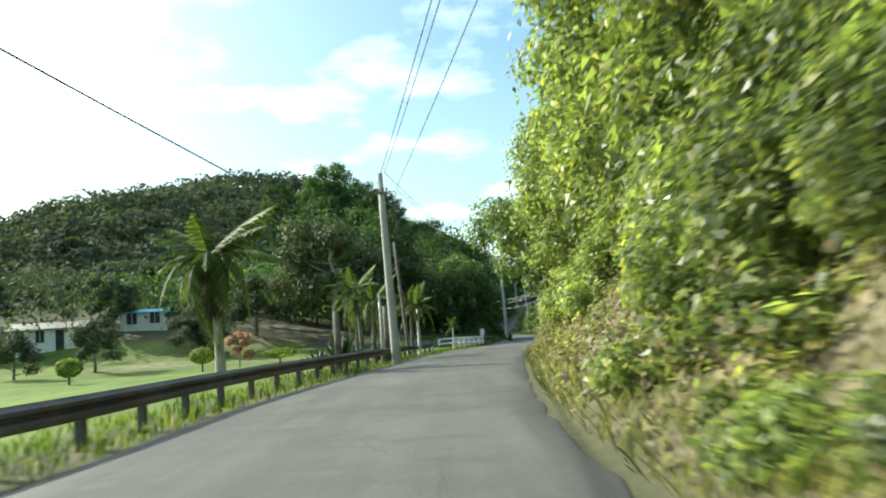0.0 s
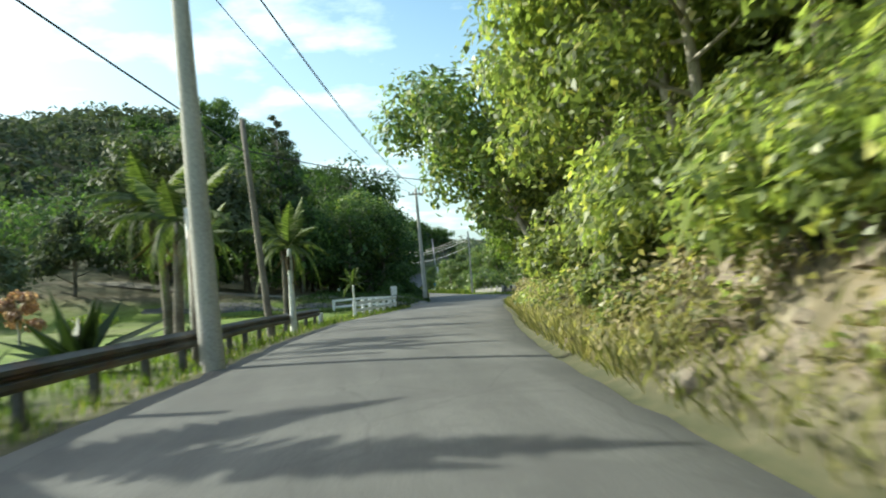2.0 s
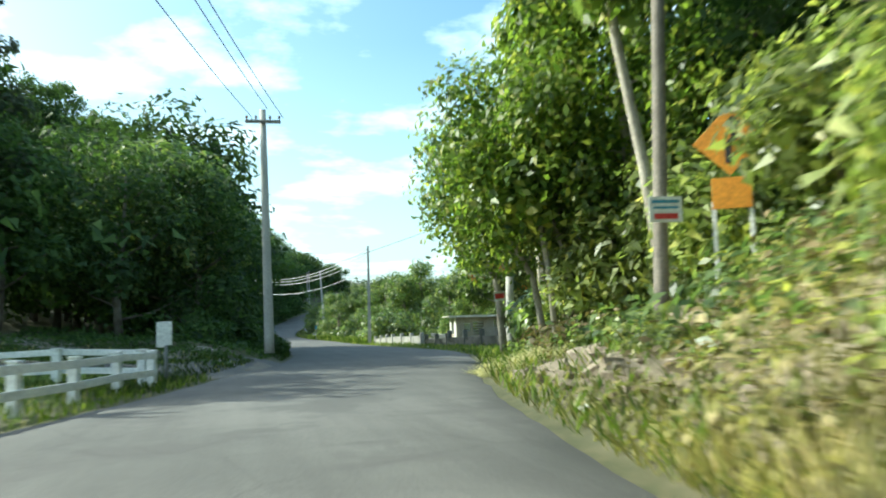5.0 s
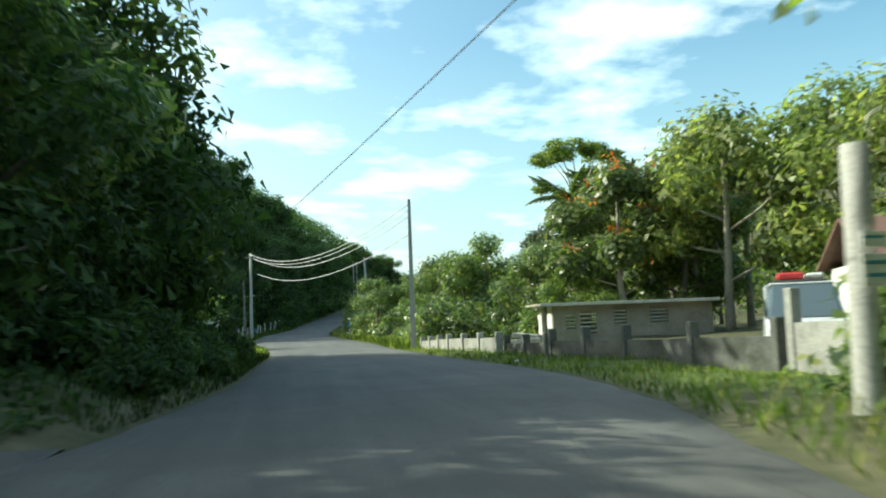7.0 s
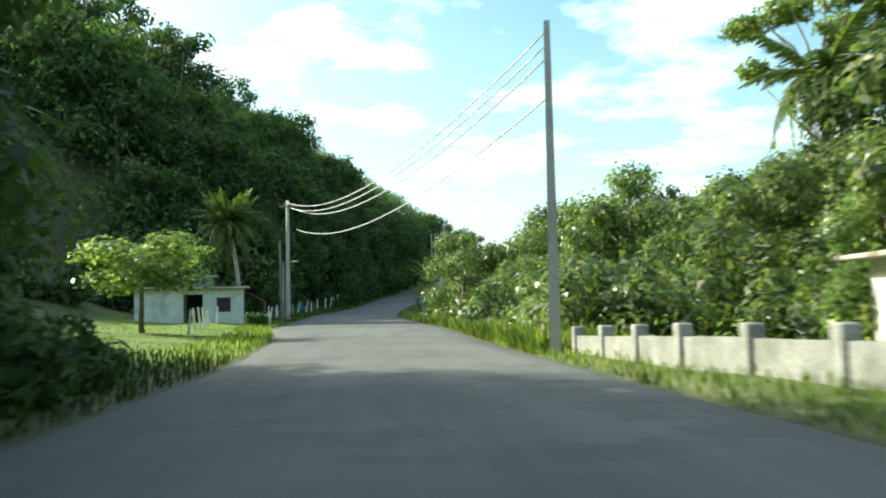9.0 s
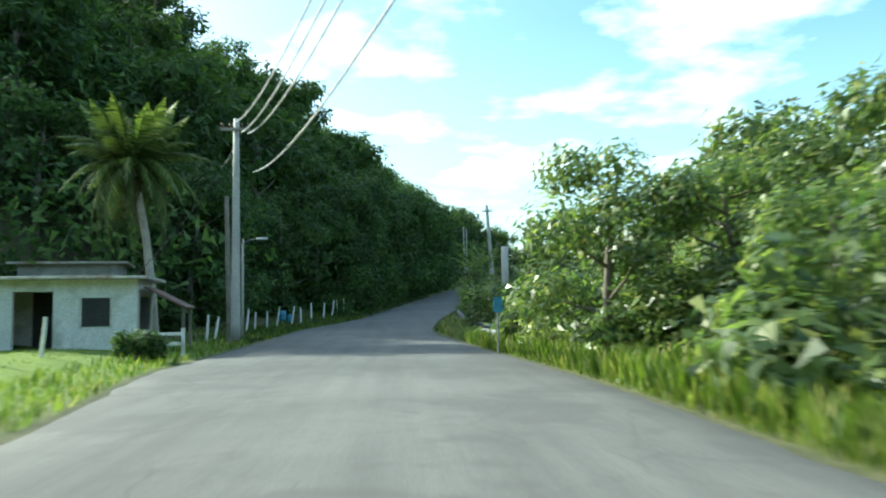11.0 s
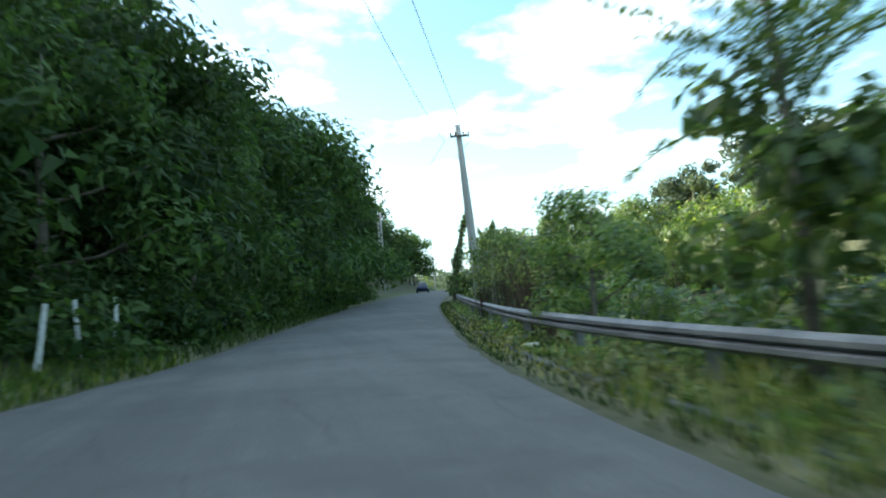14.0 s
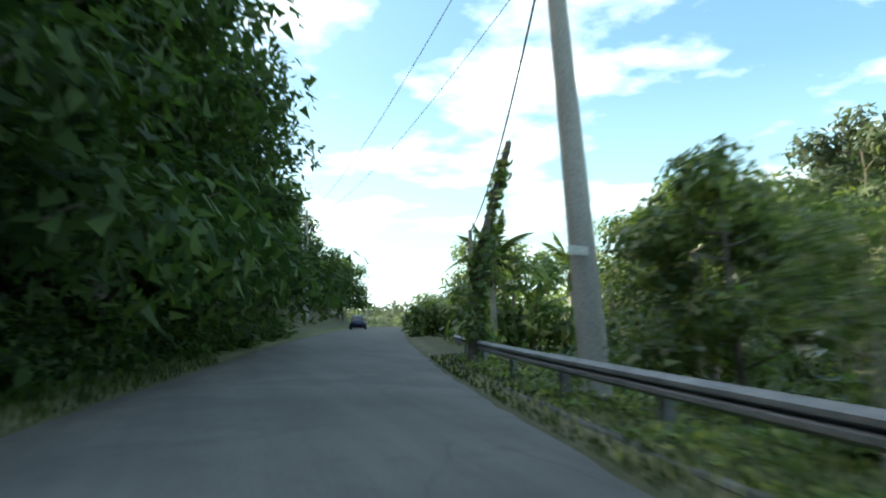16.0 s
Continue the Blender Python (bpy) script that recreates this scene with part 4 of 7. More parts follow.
def hut():
    """A long low hut: its end wall to the road has an open bay between two white piers, its long wall has block-louvre windows."""
    cx, cy = 19.45, 105.2
    base = ground_z(cx + 2, cy + 1) - 0.05
    t = thing("hut", "low concrete hut with a thin overhanging roof and louvred windows", "hut", pose(cx, cy, base, 0, 0, -9))
    W, D, H = 6.6, 4.1, 0.98 - base
    def slab(name, x0, x1, y0, y1, z0, z1, mat, par=t, lab=""):
        return part(name, box_mesh(name, ((x0 + x1) / 2, (y0 + y1) / 2, (z0 + z1) / 2), (x1 - x0, y1 - y0, z1 - z0), 0.012), mat, par, lab)
    wins = ((0.55, 0.95, 0.75, H - 0.4), (1.15, 1.85, 0.55, H - 0.32), (2.6, 3.1, 0.9, H - 0.24), (4.1, 4.85, 0.9, H - 0.24))
    x = 0.0
    for a, b, z0, z1 in wins:
        slab("wall", x, a, 0, 0.15, -0.3, H, HUT_WALL)
        slab("wall", a, b, 0, 0.15, -0.3, z0, HUT_WALL)
        slab("lintel", a, b, 0, 0.15, z1, H, HUT_WALL)
        frame_ = slab("window", a - 0.03, b + 0.03, -0.02, 0.005, z0 - 0.06, z0 - 0.003, HUT_WALL)
        n = max(4, round((z1 - z0) / 0.17))
        for k in range(n):
            z = z0 + (k + 0.5) * (z1 - z0) / n
            part("louvre", box_mesh("louvre", ((a + b) / 2, 0.08, z), (b - a, 0.13, 0.035), 0.004, Matrix.Rotation(radians(-28), 4, "X")), WHITE, frame_)
        x = b
    slab("wall", x, W, 0, 0.15, -0.3, H, HUT_WALL)
    # end wall to the road: two white piers and a waist-high infill, sun falls in between
    slab("pillar", -0.03, 0.16, 0.16, 1.3, -0.3, H, WHITE, lab="broad whitewashed pier")
    slab("pillar", -0.03, 0.16, 2.9, D, -0.3, H, WHITE, lab="broad whitewashed pier")
    slab("porch_wall", 0.0, 0.13, 1.3, 2.9, -0.3, 0.55, HUT_WALL)
    slab("wall", W, W + 0.15, 0, D, -0.3, H, HUT_WALL)
    for a, b in ((0.16, 1.0), (2.0, 2.5), (3.4, 4.0), (5.0, W)):
        slab("wall", a, b, D - 0.15, D, -0.3, H, HUT_WALL)
    for a, b in ((1.0, 2.0), (2.5, 3.4), (4.0, 5.0)):
        slab("wall", a, b, D - 0.15, D, -0.3, 0.8, HUT_WALL)
        slab("lintel", a, b, D - 0.15, D, H - 0.25, H, HUT_WALL)
    slab("floor", 0.16, W, 0.15, D - 0.15, -0.3, 0.05, CONCRETE)
    slab("roof", -0.55, W + 0.3, -0.45, D + 0.3, H, H + 0.09, TIN, lab="thin weathered pale roof slab")
    slab("fascia", -0.57, W + 0.32, -0.475, -0.455, H - 0.03, H + 0.10, HOUSE_WALL, lab="pale edge board of the roof")
    return t


HUT_WALL = two_scale("dusty brown render", (0.30, 0.26, 0.21), (0.42, 0.37, 0.31), 0.8, 14, 0.88, bump=0.15, dist=0.004, stain=((0.24, 0.21, 0.17), 1.1))
hut()


def slab_pile(x, y):
    t = thing("concrete_slabs", "leaning pile of broken pale concrete slabs behind the wall", "slabs", pose(x, y, ground_z(x, y), 0, 0, -30))
    for k, (sx, sy, z, a) in enumerate(((1.4, 0.8, 0.1, 3), (1.5, 0.7, 0.30, -4), (1.1, 0.7, 0.5, 6))):
        part("slab", box_mesh("slab", (0.1 * k, 0.05 * k, z), (sx, sy, 0.2), 0.02, Matrix.Rotation(radians(a), 4, "Y")), CONCRETE, t)


slab_pile(17.9, 104.6)


def gable_house(name, label, m, w, d, h, roof_mat, wall_mat, rise=0.8, win=2, door=False, over=0.35):
    t = thing(name, label, "house", m)
    th = 0.15
    def slab(n, x0, x1, y0, y1, z0, z1, mat, par=t):
        return part(n, box_mesh(n, ((x0 + x1) / 2, (y0 + y1) / 2, (z0 + z1) / 2), (x1 - x0, y1 - y0, z1 - z0), 0.01), mat, par)
    # front wall with openings
    n = win + (1 if door else 0)
    step = w / n
    x = -w / 2
    for k in range(n):
        isdoor = door and k == n // 2
        a, b = x + step * 0.28, x + step * 0.72
        z0 = 0.0 if isdoor else 0.9
        slab("wall", x, a, 0, th, -0.5, h, wall_mat)
        slab("wall", b, x + step, 0, th, -0.5, h, wall_mat)
        slab("wall", a, b, 0, th, 2.05, h, wall_mat)
        if not isdoor:
            slab("wall", a, b, 0, th, -0.5, z0, wall_mat)
        p = slab("door" if isdoor else "window", a, b, th * 0.6, th * 0.8, z0, 2.05, DARK)
        if not isdoor:
            part("sill", box_mesh("sill", ((a + b) / 2, -0.04, z0), (b - a + 0.1, 0.12, 0.05), 0.008), CONCRETE, p)
            part("mullion", box_mesh("mullion", ((a + b) / 2, 0.05, (z0 + 2.05) / 2), (0.05, 0.05, 2.05 - z0)), WHITE, p)
        x += step
    slab("wall", -w / 2, -w / 2 + th, th, d, -0.5, h, wall_mat)
    slab("wall", w / 2 - th, w / 2, th, d, -0.5, h, wall_mat)
    slab("wall", -w / 2 + th, w / 2 - th, d - th, d, -0.5, h, wall_mat)
    e = over
    vs = [(-w / 2 - e, -e, h), (w / 2 + e, -e, h), (w / 2 + e, d / 2, h + rise), (-w / 2 - e, d / 2, h + rise), (-w / 2 - e, d + e, h), (w / 2 + e, d + e, h)]
    r = part("roof", mesh_from("roof", vs, [(0, 1, 2, 3), (3, 2, 5, 4)]), roof_mat, t)
    sol = r.modifiers.new("thick", "SOLIDIFY")
    sol.thickness = 0.08
    return t


# flat-roofed house on the left, behind the garden
def low_house():
    """A low house: whitewashed front with a dark doorway, a wide side opening and a thin flat roof."""
    t = thing("house", "low whitewashed house with a dark doorway and thin flat roof", "house", pose(2.75, 143.3, -0.9, 0, 0, 8))
    def slab(n, x0, x1, y0, y1, z0, z1, mat, lab=""):
        return part(n, box_mesh(n, ((x0 + x1) / 2, (y0 + y1) / 2, (z0 + z1) / 2), (x1 - x0, y1 - y0, z1 - z0), 0.012), mat, t, lab)
    W = -6.2
    slab("front_wall", -2.35, 0, 0, 0.14, -0.3, 2.3, WHITE, "whitewashed front wall")
    slab("front_wall", W, -3.45, 0, 0.14, -0.3, 2.3, WHITE, "whitewashed front wall")
    slab("lintel", -3.45, -2.35, 0, 0.14, 1.95, 2.3, WHITE)
    slab("shutter", -1.55, -0.75, -0.03, -0.004, 0.9, 1.75, DARK, "dark closed shutter")
    for x in (-1.62, -0.75):
        slab("shutter_frame", x, x + 0.07, -0.04, -0.006, 0.85, 1.8, HOUSE_WALL)
    slab("back_wall", W + 0.14, -0.14, 1.8, 1.95, -0.3, 2.3, HOUSE_WALL)
    slab("door", -3.4, -2.5, 1.74, 1.795, 0, 1.95, DARK)
    slab("window", -1.7, -0.7, 1.74, 1.795, 0.9, 1.8, DARK)
    slab("side_wall", -0.14, 0, 0.14, 0.5, -0.3, 2.3, HOUSE_WALL)
    slab("side_wall", -0.14, 0, 2.5, 3.05, -0.3, 2.3, HOUSE_WALL)
    slab("side_wall", -0.14, 0, 0.5, 2.5, -0.3, 0.75, WHITE)
    slab("side_wall", -0.14, 0, 0.5, 2.5, 1.8, 2.3, HOUSE_WALL)
    # flat dark panel painted in place of the unlit room inside
    slab("side_shutter", -0.11, -0.05, 0.5, 2.5, 0.75, 1.8, DARK, "dark panel standing for the unlit side opening")
    slab("side_wall", W, W + 0.14, 0.14, 3.05, -0.3, 2.3, HOUSE_WALL)
    slab("rear_wall", W + 0.14, -0.14, 3.05, 3.2, -0.3, 2.3, HOUSE_WALL)
    slab("floor", W, 0, 0.14, 3.2, -0.35, 0.0, CONCRETE)
    slab("roof", W - 0.4, 0.35, -0.45, 3.5, 2.3, 2.39, TIN, "thin weathered flat roof")
    bm = bmesh.new()
    add_box(bm, (0.75, 1.7, 1.75), (1.4, 2.6, 0.06), Matrix.Rotation(radians(28), 4, "Y"), 0.01)
    part("lean_to", bm, BROWN_ROOF, t, "dark sloping lean-to sheet")
    slab("lean_post", 1.2, 1.3, 0.7, 0.8, -0.3, 1.4, WOODPOLE)
    slab("lean_post", 1.2, 1.3, 2.6, 2.7, -0.3, 1.4, WOODPOLE)


low_house()


def garden_gate():
    t = thing("garden_gate", "low white wooden gate of two rails beside the house", "gate", pose(3.2, 141.8, ground_z(3.2, 141.8), 0, 0, 5))
    for x in (0.0, 1.3):
        part("post", box_mesh("post", (x, 0, 0.3), (0.1, 0.1, 0.9), 0.01), WHITE, t)
    for z in (0.3, 0.58):
        part("rail", box_mesh("rail", (0.65, 0, z), (1.2, 0.05, 0.09), 0.008), WHITE, t)


garden_gate()
gable_house("house", "taller grey block house behind the small house", pose(-2.2, 150.2, -0.5, 0, 0, 8), 3.4, 3.0, 2.9, TIN, CONCRETE, 0.12, 2, False, 0.3)
gable_house("house", "brown-roofed pale house behind the concrete wall", pose(26.5, 88.5, -0.7, 0, 0, -25), 8.0, 6.0, 2.4, BROWN_ROOF, WHITE, 1.3, 3, True)
gable_house("house", "small pale house at the far side of the lawn", pose(-38.5, 76.5, ground_z(-38.5, 76.5), 0, 0, 20), 7.0, 5.0, 2.2, TIN, WHITE, 0.7, 3, True)
gable_house("house", "small brown-roofed house among the trees below the road", pose(40.5, 211.5, ground_z(40.5, 211.5), 0, 0, 25), 4.6, 4.0, 2.1, BROWN_ROOF, WHITE, 0.5, 2, True)
gable_house("house", "blue-roofed shed at the far side of the lawn", pose(-31.5, 82.0, ground_z(-31.5, 82.0), 0, 0, 18), 4.5, 4.0, 2.1, BLUE, HOUSE_WALL, 0.4, 2, False)
gable_house("house", "grey-roofed house among trees on the hillside", pose(-22.0, 112.0, ground_z(-22.0, 112.0), 0, 0, 10), 8.0, 6.0, 2.4, TIN, HOUSE_WALL, 0.9, 3, False)


def awning():
    t = thing("awning", "blue tarpaulin sheet over the house yard", "awning", pose(22.0, 85.2, 1.1, 0, 0, -25))
    vs = [(-1.6, -1, 0.55), (1.6, -1, 0.5), (1.6, 1, 0.95), (-1.6, 1, 1.0), (0, -1, 0.48), (0, 1, 0.9)]
    s = part("sheet", mesh_from("sheet", vs, [(0, 4, 5, 3), (4, 1, 2, 5)]), BLUE, t)
    so = s.modifiers.new("thick", "SOLIDIFY"); so.thickness = 0.02
    for x in (-1.5, 1.5):
        for y in (-0.9, 0.9):
            part("post", box_mesh("post", (x, y, -0.65), (0.07, 0.07, 2.4 + 0.2 * y)), BARK_PALE, t)
    return t


awning()

# ---- fence posts and drums on the left verge ----
def fence_post(x, y, h, lx, ly):
    t = thing("fence_post", "pale peeling wooden fence post leaning in the grass", "fence post", pose(x, y, ground_z(x, y), lx, ly, 0), "garden fence posts")
    v, f = tube([(0, 0, -0.3), (0.01, 0, h * 0.5), (0, 0.01, h)], [0.055, 0.05, 0.045], 7)
    part("stake", mesh_from("stake", v, f), WHITE, t)


frng = random.Random(3)
for k in range(15):
    y = 149.5 + k * 1.75
    fence_post(float(left_edge(y)) - 1.7 - 0.3 * frng.random(), y, frng.uniform(0.9, 1.15), frng.uniform(-9, 9), frng.uniform(-5, 10))
for k in range(7):
    y = 124 + k * 2.4
    fence_post(float(left_edge(y)) - 3.0, y, frng.uniform(0.8, 1.0), frng.uniform(-6, 6), frng.uniform(-6, 6))


def drum(x, y, s, label):
    t = thing("drum", label, "drum", pose(x, y, ground_z(x, y), 0, 0, 30) @ Matrix.Scale(s, 4), "blue drums")
    v, f = tube([(0, 0, 0), (0, 0, 0.02), (0, 0, 0.28), (0, 0, 0.30), (0, 0, 0.32), (0, 0, 0.58), (0, 0, 0.60), (0, 0, 0.62), (0, 0, 0.86), (0, 0, 0.88)], [0.27, 0.29, 0.29, 0.305, 0.29, 0.29, 0.305, 0.29, 0.29, 0.27], 18)
    part("body", mesh_from("body", v, f, True), DRUM_BLUE, t)
    v, f = tube([(0, 0, 0.87), (0, 0, 0.90)], [0.25, 0.24], 18)
    part("lid", mesh_from("lid", v, f), DRUM_BLUE, t)


drum(3.95, 165.4, 0.75, "blue plastic drum by the fence posts")
drum(4.45, 164.7, 0.6, "small blue plastic drum by the fence posts")


def car():
    """A small dark saloon seen from its front, far down the road."""
    t = thing("car", "small dark blue saloon car on the road", "car", pose(29.2, 263.0, float(road_z(263.0)) + 0.06, 0, 0, 168))
    paint = two_scale("dark blue car paint", (0.02, 0.03, 0.06), (0.03, 0.04, 0.08), 2, 20, 0.25, 0.3)
    glass, nt, b = make_mat("car glass", 0.05)
    b.inputs["Base Color"].default_value = (0.03, 0.035, 0.04, 1)
    def hull(secs):
        vs, fs = [], []
        for y, hw, z0, z1 in secs:
            for k in range(8):
                u = k / 7 * math.pi
                vs.append((hw * math.cos(u) ** 1 if k not in (0, 7) else hw * (1 if k == 0 else -1), y, z0 + (z1 - z0) * min(1, math.sin(u) * 1.25)))
        for i in range(len(secs) - 1):
            for k in range(7):
                fs.append((i * 8 + k, i * 8 + k + 1, i * 8 + k + 9, i * 8 + k + 8))
            fs.append((i * 8 + 7, i * 8, i * 8 + 8, i * 8 + 15))
        fs += [tuple(range(8))[::-1], tuple((len(secs) - 1) * 8 + k for k in range(8))]
        return mesh_from("body", vs, fs, True)
    part("body", hull([(-2.1, 0.74, 0.3, 0.72), (-1.9, 0.82, 0.25, 0.85), (-0.9, 0.85, 0.22, 0.95), (0.9, 0.85, 0.22, 0.98), (1.8, 0.82, 0.25, 0.95), (2.05, 0.74, 0.32, 0.8)]), paint, t)
    part("cabin", hull([(-0.95, 0.72, 0.9, 0.95), (-0.3, 0.66, 0.9, 1.38), (0.9, 0.66, 0.9, 1.42), (1.55, 0.7, 0.9, 1.0)]), glass, t, "dark glass cabin")
    part("roof", box_mesh("roof", (0, 0.3, 1.40), (1.02, 1.2, 0.05), 0.02), paint, t)
    v, f = tube([(-0.1, 0, 0), (-0.07, 0, 0), (0.07, 0, 0), (0.1, 0, 0)], [0.26, 0.31, 0.31, 0.26], 18)
    wm = mesh_from("wheel", v, f)
    v, f = tube([(-0.104, 0, 0), (0.104, 0, 0)], [0.18, 0.18], 14)
    rm = mesh_from("rim", v, f)
    for x in (-0.76, 0.76):
        for y in (-1.3, 1.3):
            w = part("wheel", wm, WIRE, t, m=pose(x, y, 0.31))
            part("rim", rm, RAIL_NEW, w)
        part("headlight", box_mesh("headlight", (x * 0.78, -2.03, 0.66), (0.32, 0.1, 0.14), 0.03), WHITE, t)
    part("bumper", box_mesh("bumper", (0, -2.1, 0.42), (1.5, 0.12, 0.2), 0.04), paint, t)
    return t


car()


def van():
    """A white minivan parked nose to the wall, with a bundle on its roof rack."""
    t = thing("van", "white minivan with a loaded roof rack parked behind the wall", "van", pose(20.9, 90.8, ground_z(20.9, 90.8), 0, 0, -32))
    paint = two_scale("white car paint", (0.66, 0.67, 0.68), (0.74, 0.75, 0.76), 2, 20, 0.3, bump=0.02)
    glass, nt, b = make_mat("pale van glass", 0.06)
    b.inputs["Base Color"].default_value = (0.10, 0.13, 0.15, 1)
    def loft(name, secs, mat, par=t, lab=""):
        vs, fs = [], []
        for y, hw0, hw1, z0, z1 in secs:
            vs += [(-hw0, y, z0), (-hw0, y, (z0 + z1) / 2), (-hw1, y, z1 - 0.05), (-hw1 + 0.08, y, z1), (hw1 - 0.08, y, z1), (hw1, y, z1 - 0.05), (hw0, y, (z0 + z1) / 2), (hw0, y, z0)]
        for i in range(len(secs) - 1):
            for k in range(8):
                fs.append((i * 8 + k, i * 8 + (k + 1) % 8, (i + 1) * 8 + (k + 1) % 8, (i + 1) * 8 + k))
        fs += [tuple(range(8))[::-1], tuple((len(secs) - 1) * 8 + k for k in range(8))]
        return part(name, mesh_from(name, vs, fs), mat, par, lab)
    body = loft("body", [(-2.2, 0.78, 0.74, 0.35, 0.85), (-1.95, 0.84, 0.80, 0.28, 1.08), (-1.2, 0.85, 0.82, 0.25, 1.15), (2.1, 0.85, 0.82, 0.25, 1.15), (2.2, 0.82, 0.80, 0.3, 1.1)], paint)
    loft("cabin", [(-1.75, 0.80, 0.78, 1.10, 1.13), (-0.95, 0.80, 0.68, 1.12, 1.85), (2.0, 0.80, 0.70, 1.12, 1.88), (2.18, 0.79, 0.72, 1.12, 1.2)], glass, t, "pale reflecting glass")
    part("roof", box_mesh("roof", (0, 0.55, 1.88), (1.38, 3.0, 0.06), 0.02), paint, t)
    for x in (-0.75, 0.75):
        for y in (-0.9, 0.4, 2.05):
            part("door_pillar", box_mesh("door_pillar", (x, y, 1.5), (0.07, 0.09, 0.74), 0.01), paint, t)
        part("headlight", box_mesh("headlight", (x * 0.8, -2.14, 0.80), (0.34, 0.12, 0.18), 0.03), glass, body)
        for y in (-1.35, 1.4):
            v, f = tube([(x - 0.09, y, 0.31), (x - 0.06, y, 0.31), (x + 0.06, y, 0.31), (x + 0.09, y, 0.31)], [0.26, 0.31, 0.31, 0.26], 16)
            part("wheel", mesh_from("wheel", v, f), WIRE, t)
    part("bumper", box_mesh("bumper", (0, -2.22, 0.46), (1.6, 0.12, 0.22), 0.04), paint, t)
    rack = part("roof_rack", box_mesh("roof_rack", (0, 0.3, 1.96), (1.2, 1.8, 0.04), 0.01), RAIL_OLD, t)
    part("sack", box_mesh("sack", (-0.2, -0.2, 2.07), (0.6, 0.8, 0.18), 0.05), RED, rack, "red sack")
    part("sack", box_mesh("sack", (0.35, 0.1, 2.06), (0.4, 0.7, 0.16), 0.05), WHITE, rack, "white sack")


van()


def sign_trunk():
    t = thing("tree", "pale yellowish leaning trunk with a red and white plate", "tree", pose(13.15, 77.1, ground_z(13.15, 77.1), 0, -5, 0))
    v, f = tube([(0, 0, -0.3), (0.03, 0, 2), (-0.05, 0.03, 4.5), (-0.3, 0, 7.2)], [0.14, 0.12, 0.10, 0.06], 9)
    part("trunk", mesh_from("trunk", v, f, True), BARK_PALE, t)
    bm = bmesh.new()
    bmesh.ops.create_icosphere(bm, subdivisions=2, radius=1)
    for q in bm.verts:
        q.co = Vector((q.co.x * 0.17, q.co.y * 0.16, q.co.z * 0.55)) * (1 + 0.12 * noise.noise(q.co * 2.3)) + Vector((-0.12, -0.08, 3.0))
    part("nest", bm, BARK, t, "dark brown insect nest on the trunk")
    pl = part("plate", box_mesh("plate", (0.0, -0.17, 1.92), (0.36, 0.015, 0.3), 0.004), WHITE, t, "small white and red plate")
    part("stripe", box_mesh("stripe", (0.0, -0.182, 1.92), (0.3, 0.006, 0.16)), RED, pl)
    rng = np.random.default_rng(31)
    cl = [(rng.uniform(-1.3, 0.8), rng.uniform(-0.9, 0.9), rng.uniform(5.2, 7.6), rng.uniform(0.45, 0.8)) for _ in range(9)]
    part("crown", leaf_mesh("crown", clump_leaves(rng, cl, 1800, 0.17, 1.4)), LEAF_TREE, t)


sign_trunk()


def blue_sign():
    t = thing("marker_sign", "small blue plate on a post among bushes", "sign", pose(13.4, 141.0, ground_z(13.4, 141.0)))
    v, f = tube([(0, 0, -0.3), (0, 0, 1.5)], [0.03, 0.03], 7)
    part("post", mesh_from("post", v, f), RAIL_NEW, t)
    part("plate", box_mesh("plate", (0, -0.045, 1.4), (0.26, 0.015, 0.42), 0.005), DRUM_BLUE, t)


blue_sign()


def litter(x, y, s, k):
    bm = bmesh.new()
    add_box(bm, (0, 0, 0.03), (0.22 * s, 0.1 * s, 0.05 * s), Matrix.Rotation(k, 4, "Z"), 0.012)
    add_box(bm, (0.06 * s, 0.03 * s, 0.05), (0.1 * s, 0.12 * s, 0.03 * s), Matrix.Rotation(k + 0.7, 4, "Z"), 0.008)
    tagged(part("litter", bm, WHITE, m=pose(x, y, max(ground_z(x, y), float(road_z(y))) + 0.02)), "crumpled white litter on the verge", "litter", "litter")


for k, (y, d, side, s) in enumerate(((132.0, 0.3, 1, 1.3), (138.8, 0.25, 1, 0.9), (169.5, 0.9, 1, 1.2), (172.3, 1.3, -1, 0.9), (176.0, 1.0, -1, 1.0), (100.5, 1.1, -1, 1.0), (44.0, 0.4, 1, 1.1), (61.5, 0.5, 1, 1.2), (96.0, 0.5, 1, 0.8))):
    litter(float(right_edge(y)) + d if side > 0 else float(left_edge(y)) - d, y, s, k)

# ---- plants ----
rnd = random.Random(7)
SHRUBS = [Kind(shrub_thing("shrub", "dense light green roadside shrub with small leaves", "shrub", 10 + i, 3.0, 3.2, 3300, 0.14, LEAF_BANK, "bank shrubs", 3)) for i in range(3)]
BACKSHRUBS = [Kind(shrub_thing("shrub", "dense light green shrub high on the bank", "shrub", 15 + i, 3.0, 3.2, 2800, 0.15, LEAF_BANK, "bank shrubs", 3)) for i in range(2)]
DARKSHRUBS = [Kind(shrub_thing("shrub", "dense green leafy bush beside the road", "shrub", 20 + i, 2.8, 3.4, 2200, 0.178, LEAF_TREE, "roadside bushes", 3)) for i in range(3)]
BANKTREE = [Kind(tree_thing("tree", "leaning light green tree overhanging the road bank", "tree", 60 + i, 9.0, 3.0, 0.15, 5900, 0.16, LEAF_BANK, BARK_PALE, 11, -0.16, 0.18, 0.5, "bank trees")) for i in range(2)]
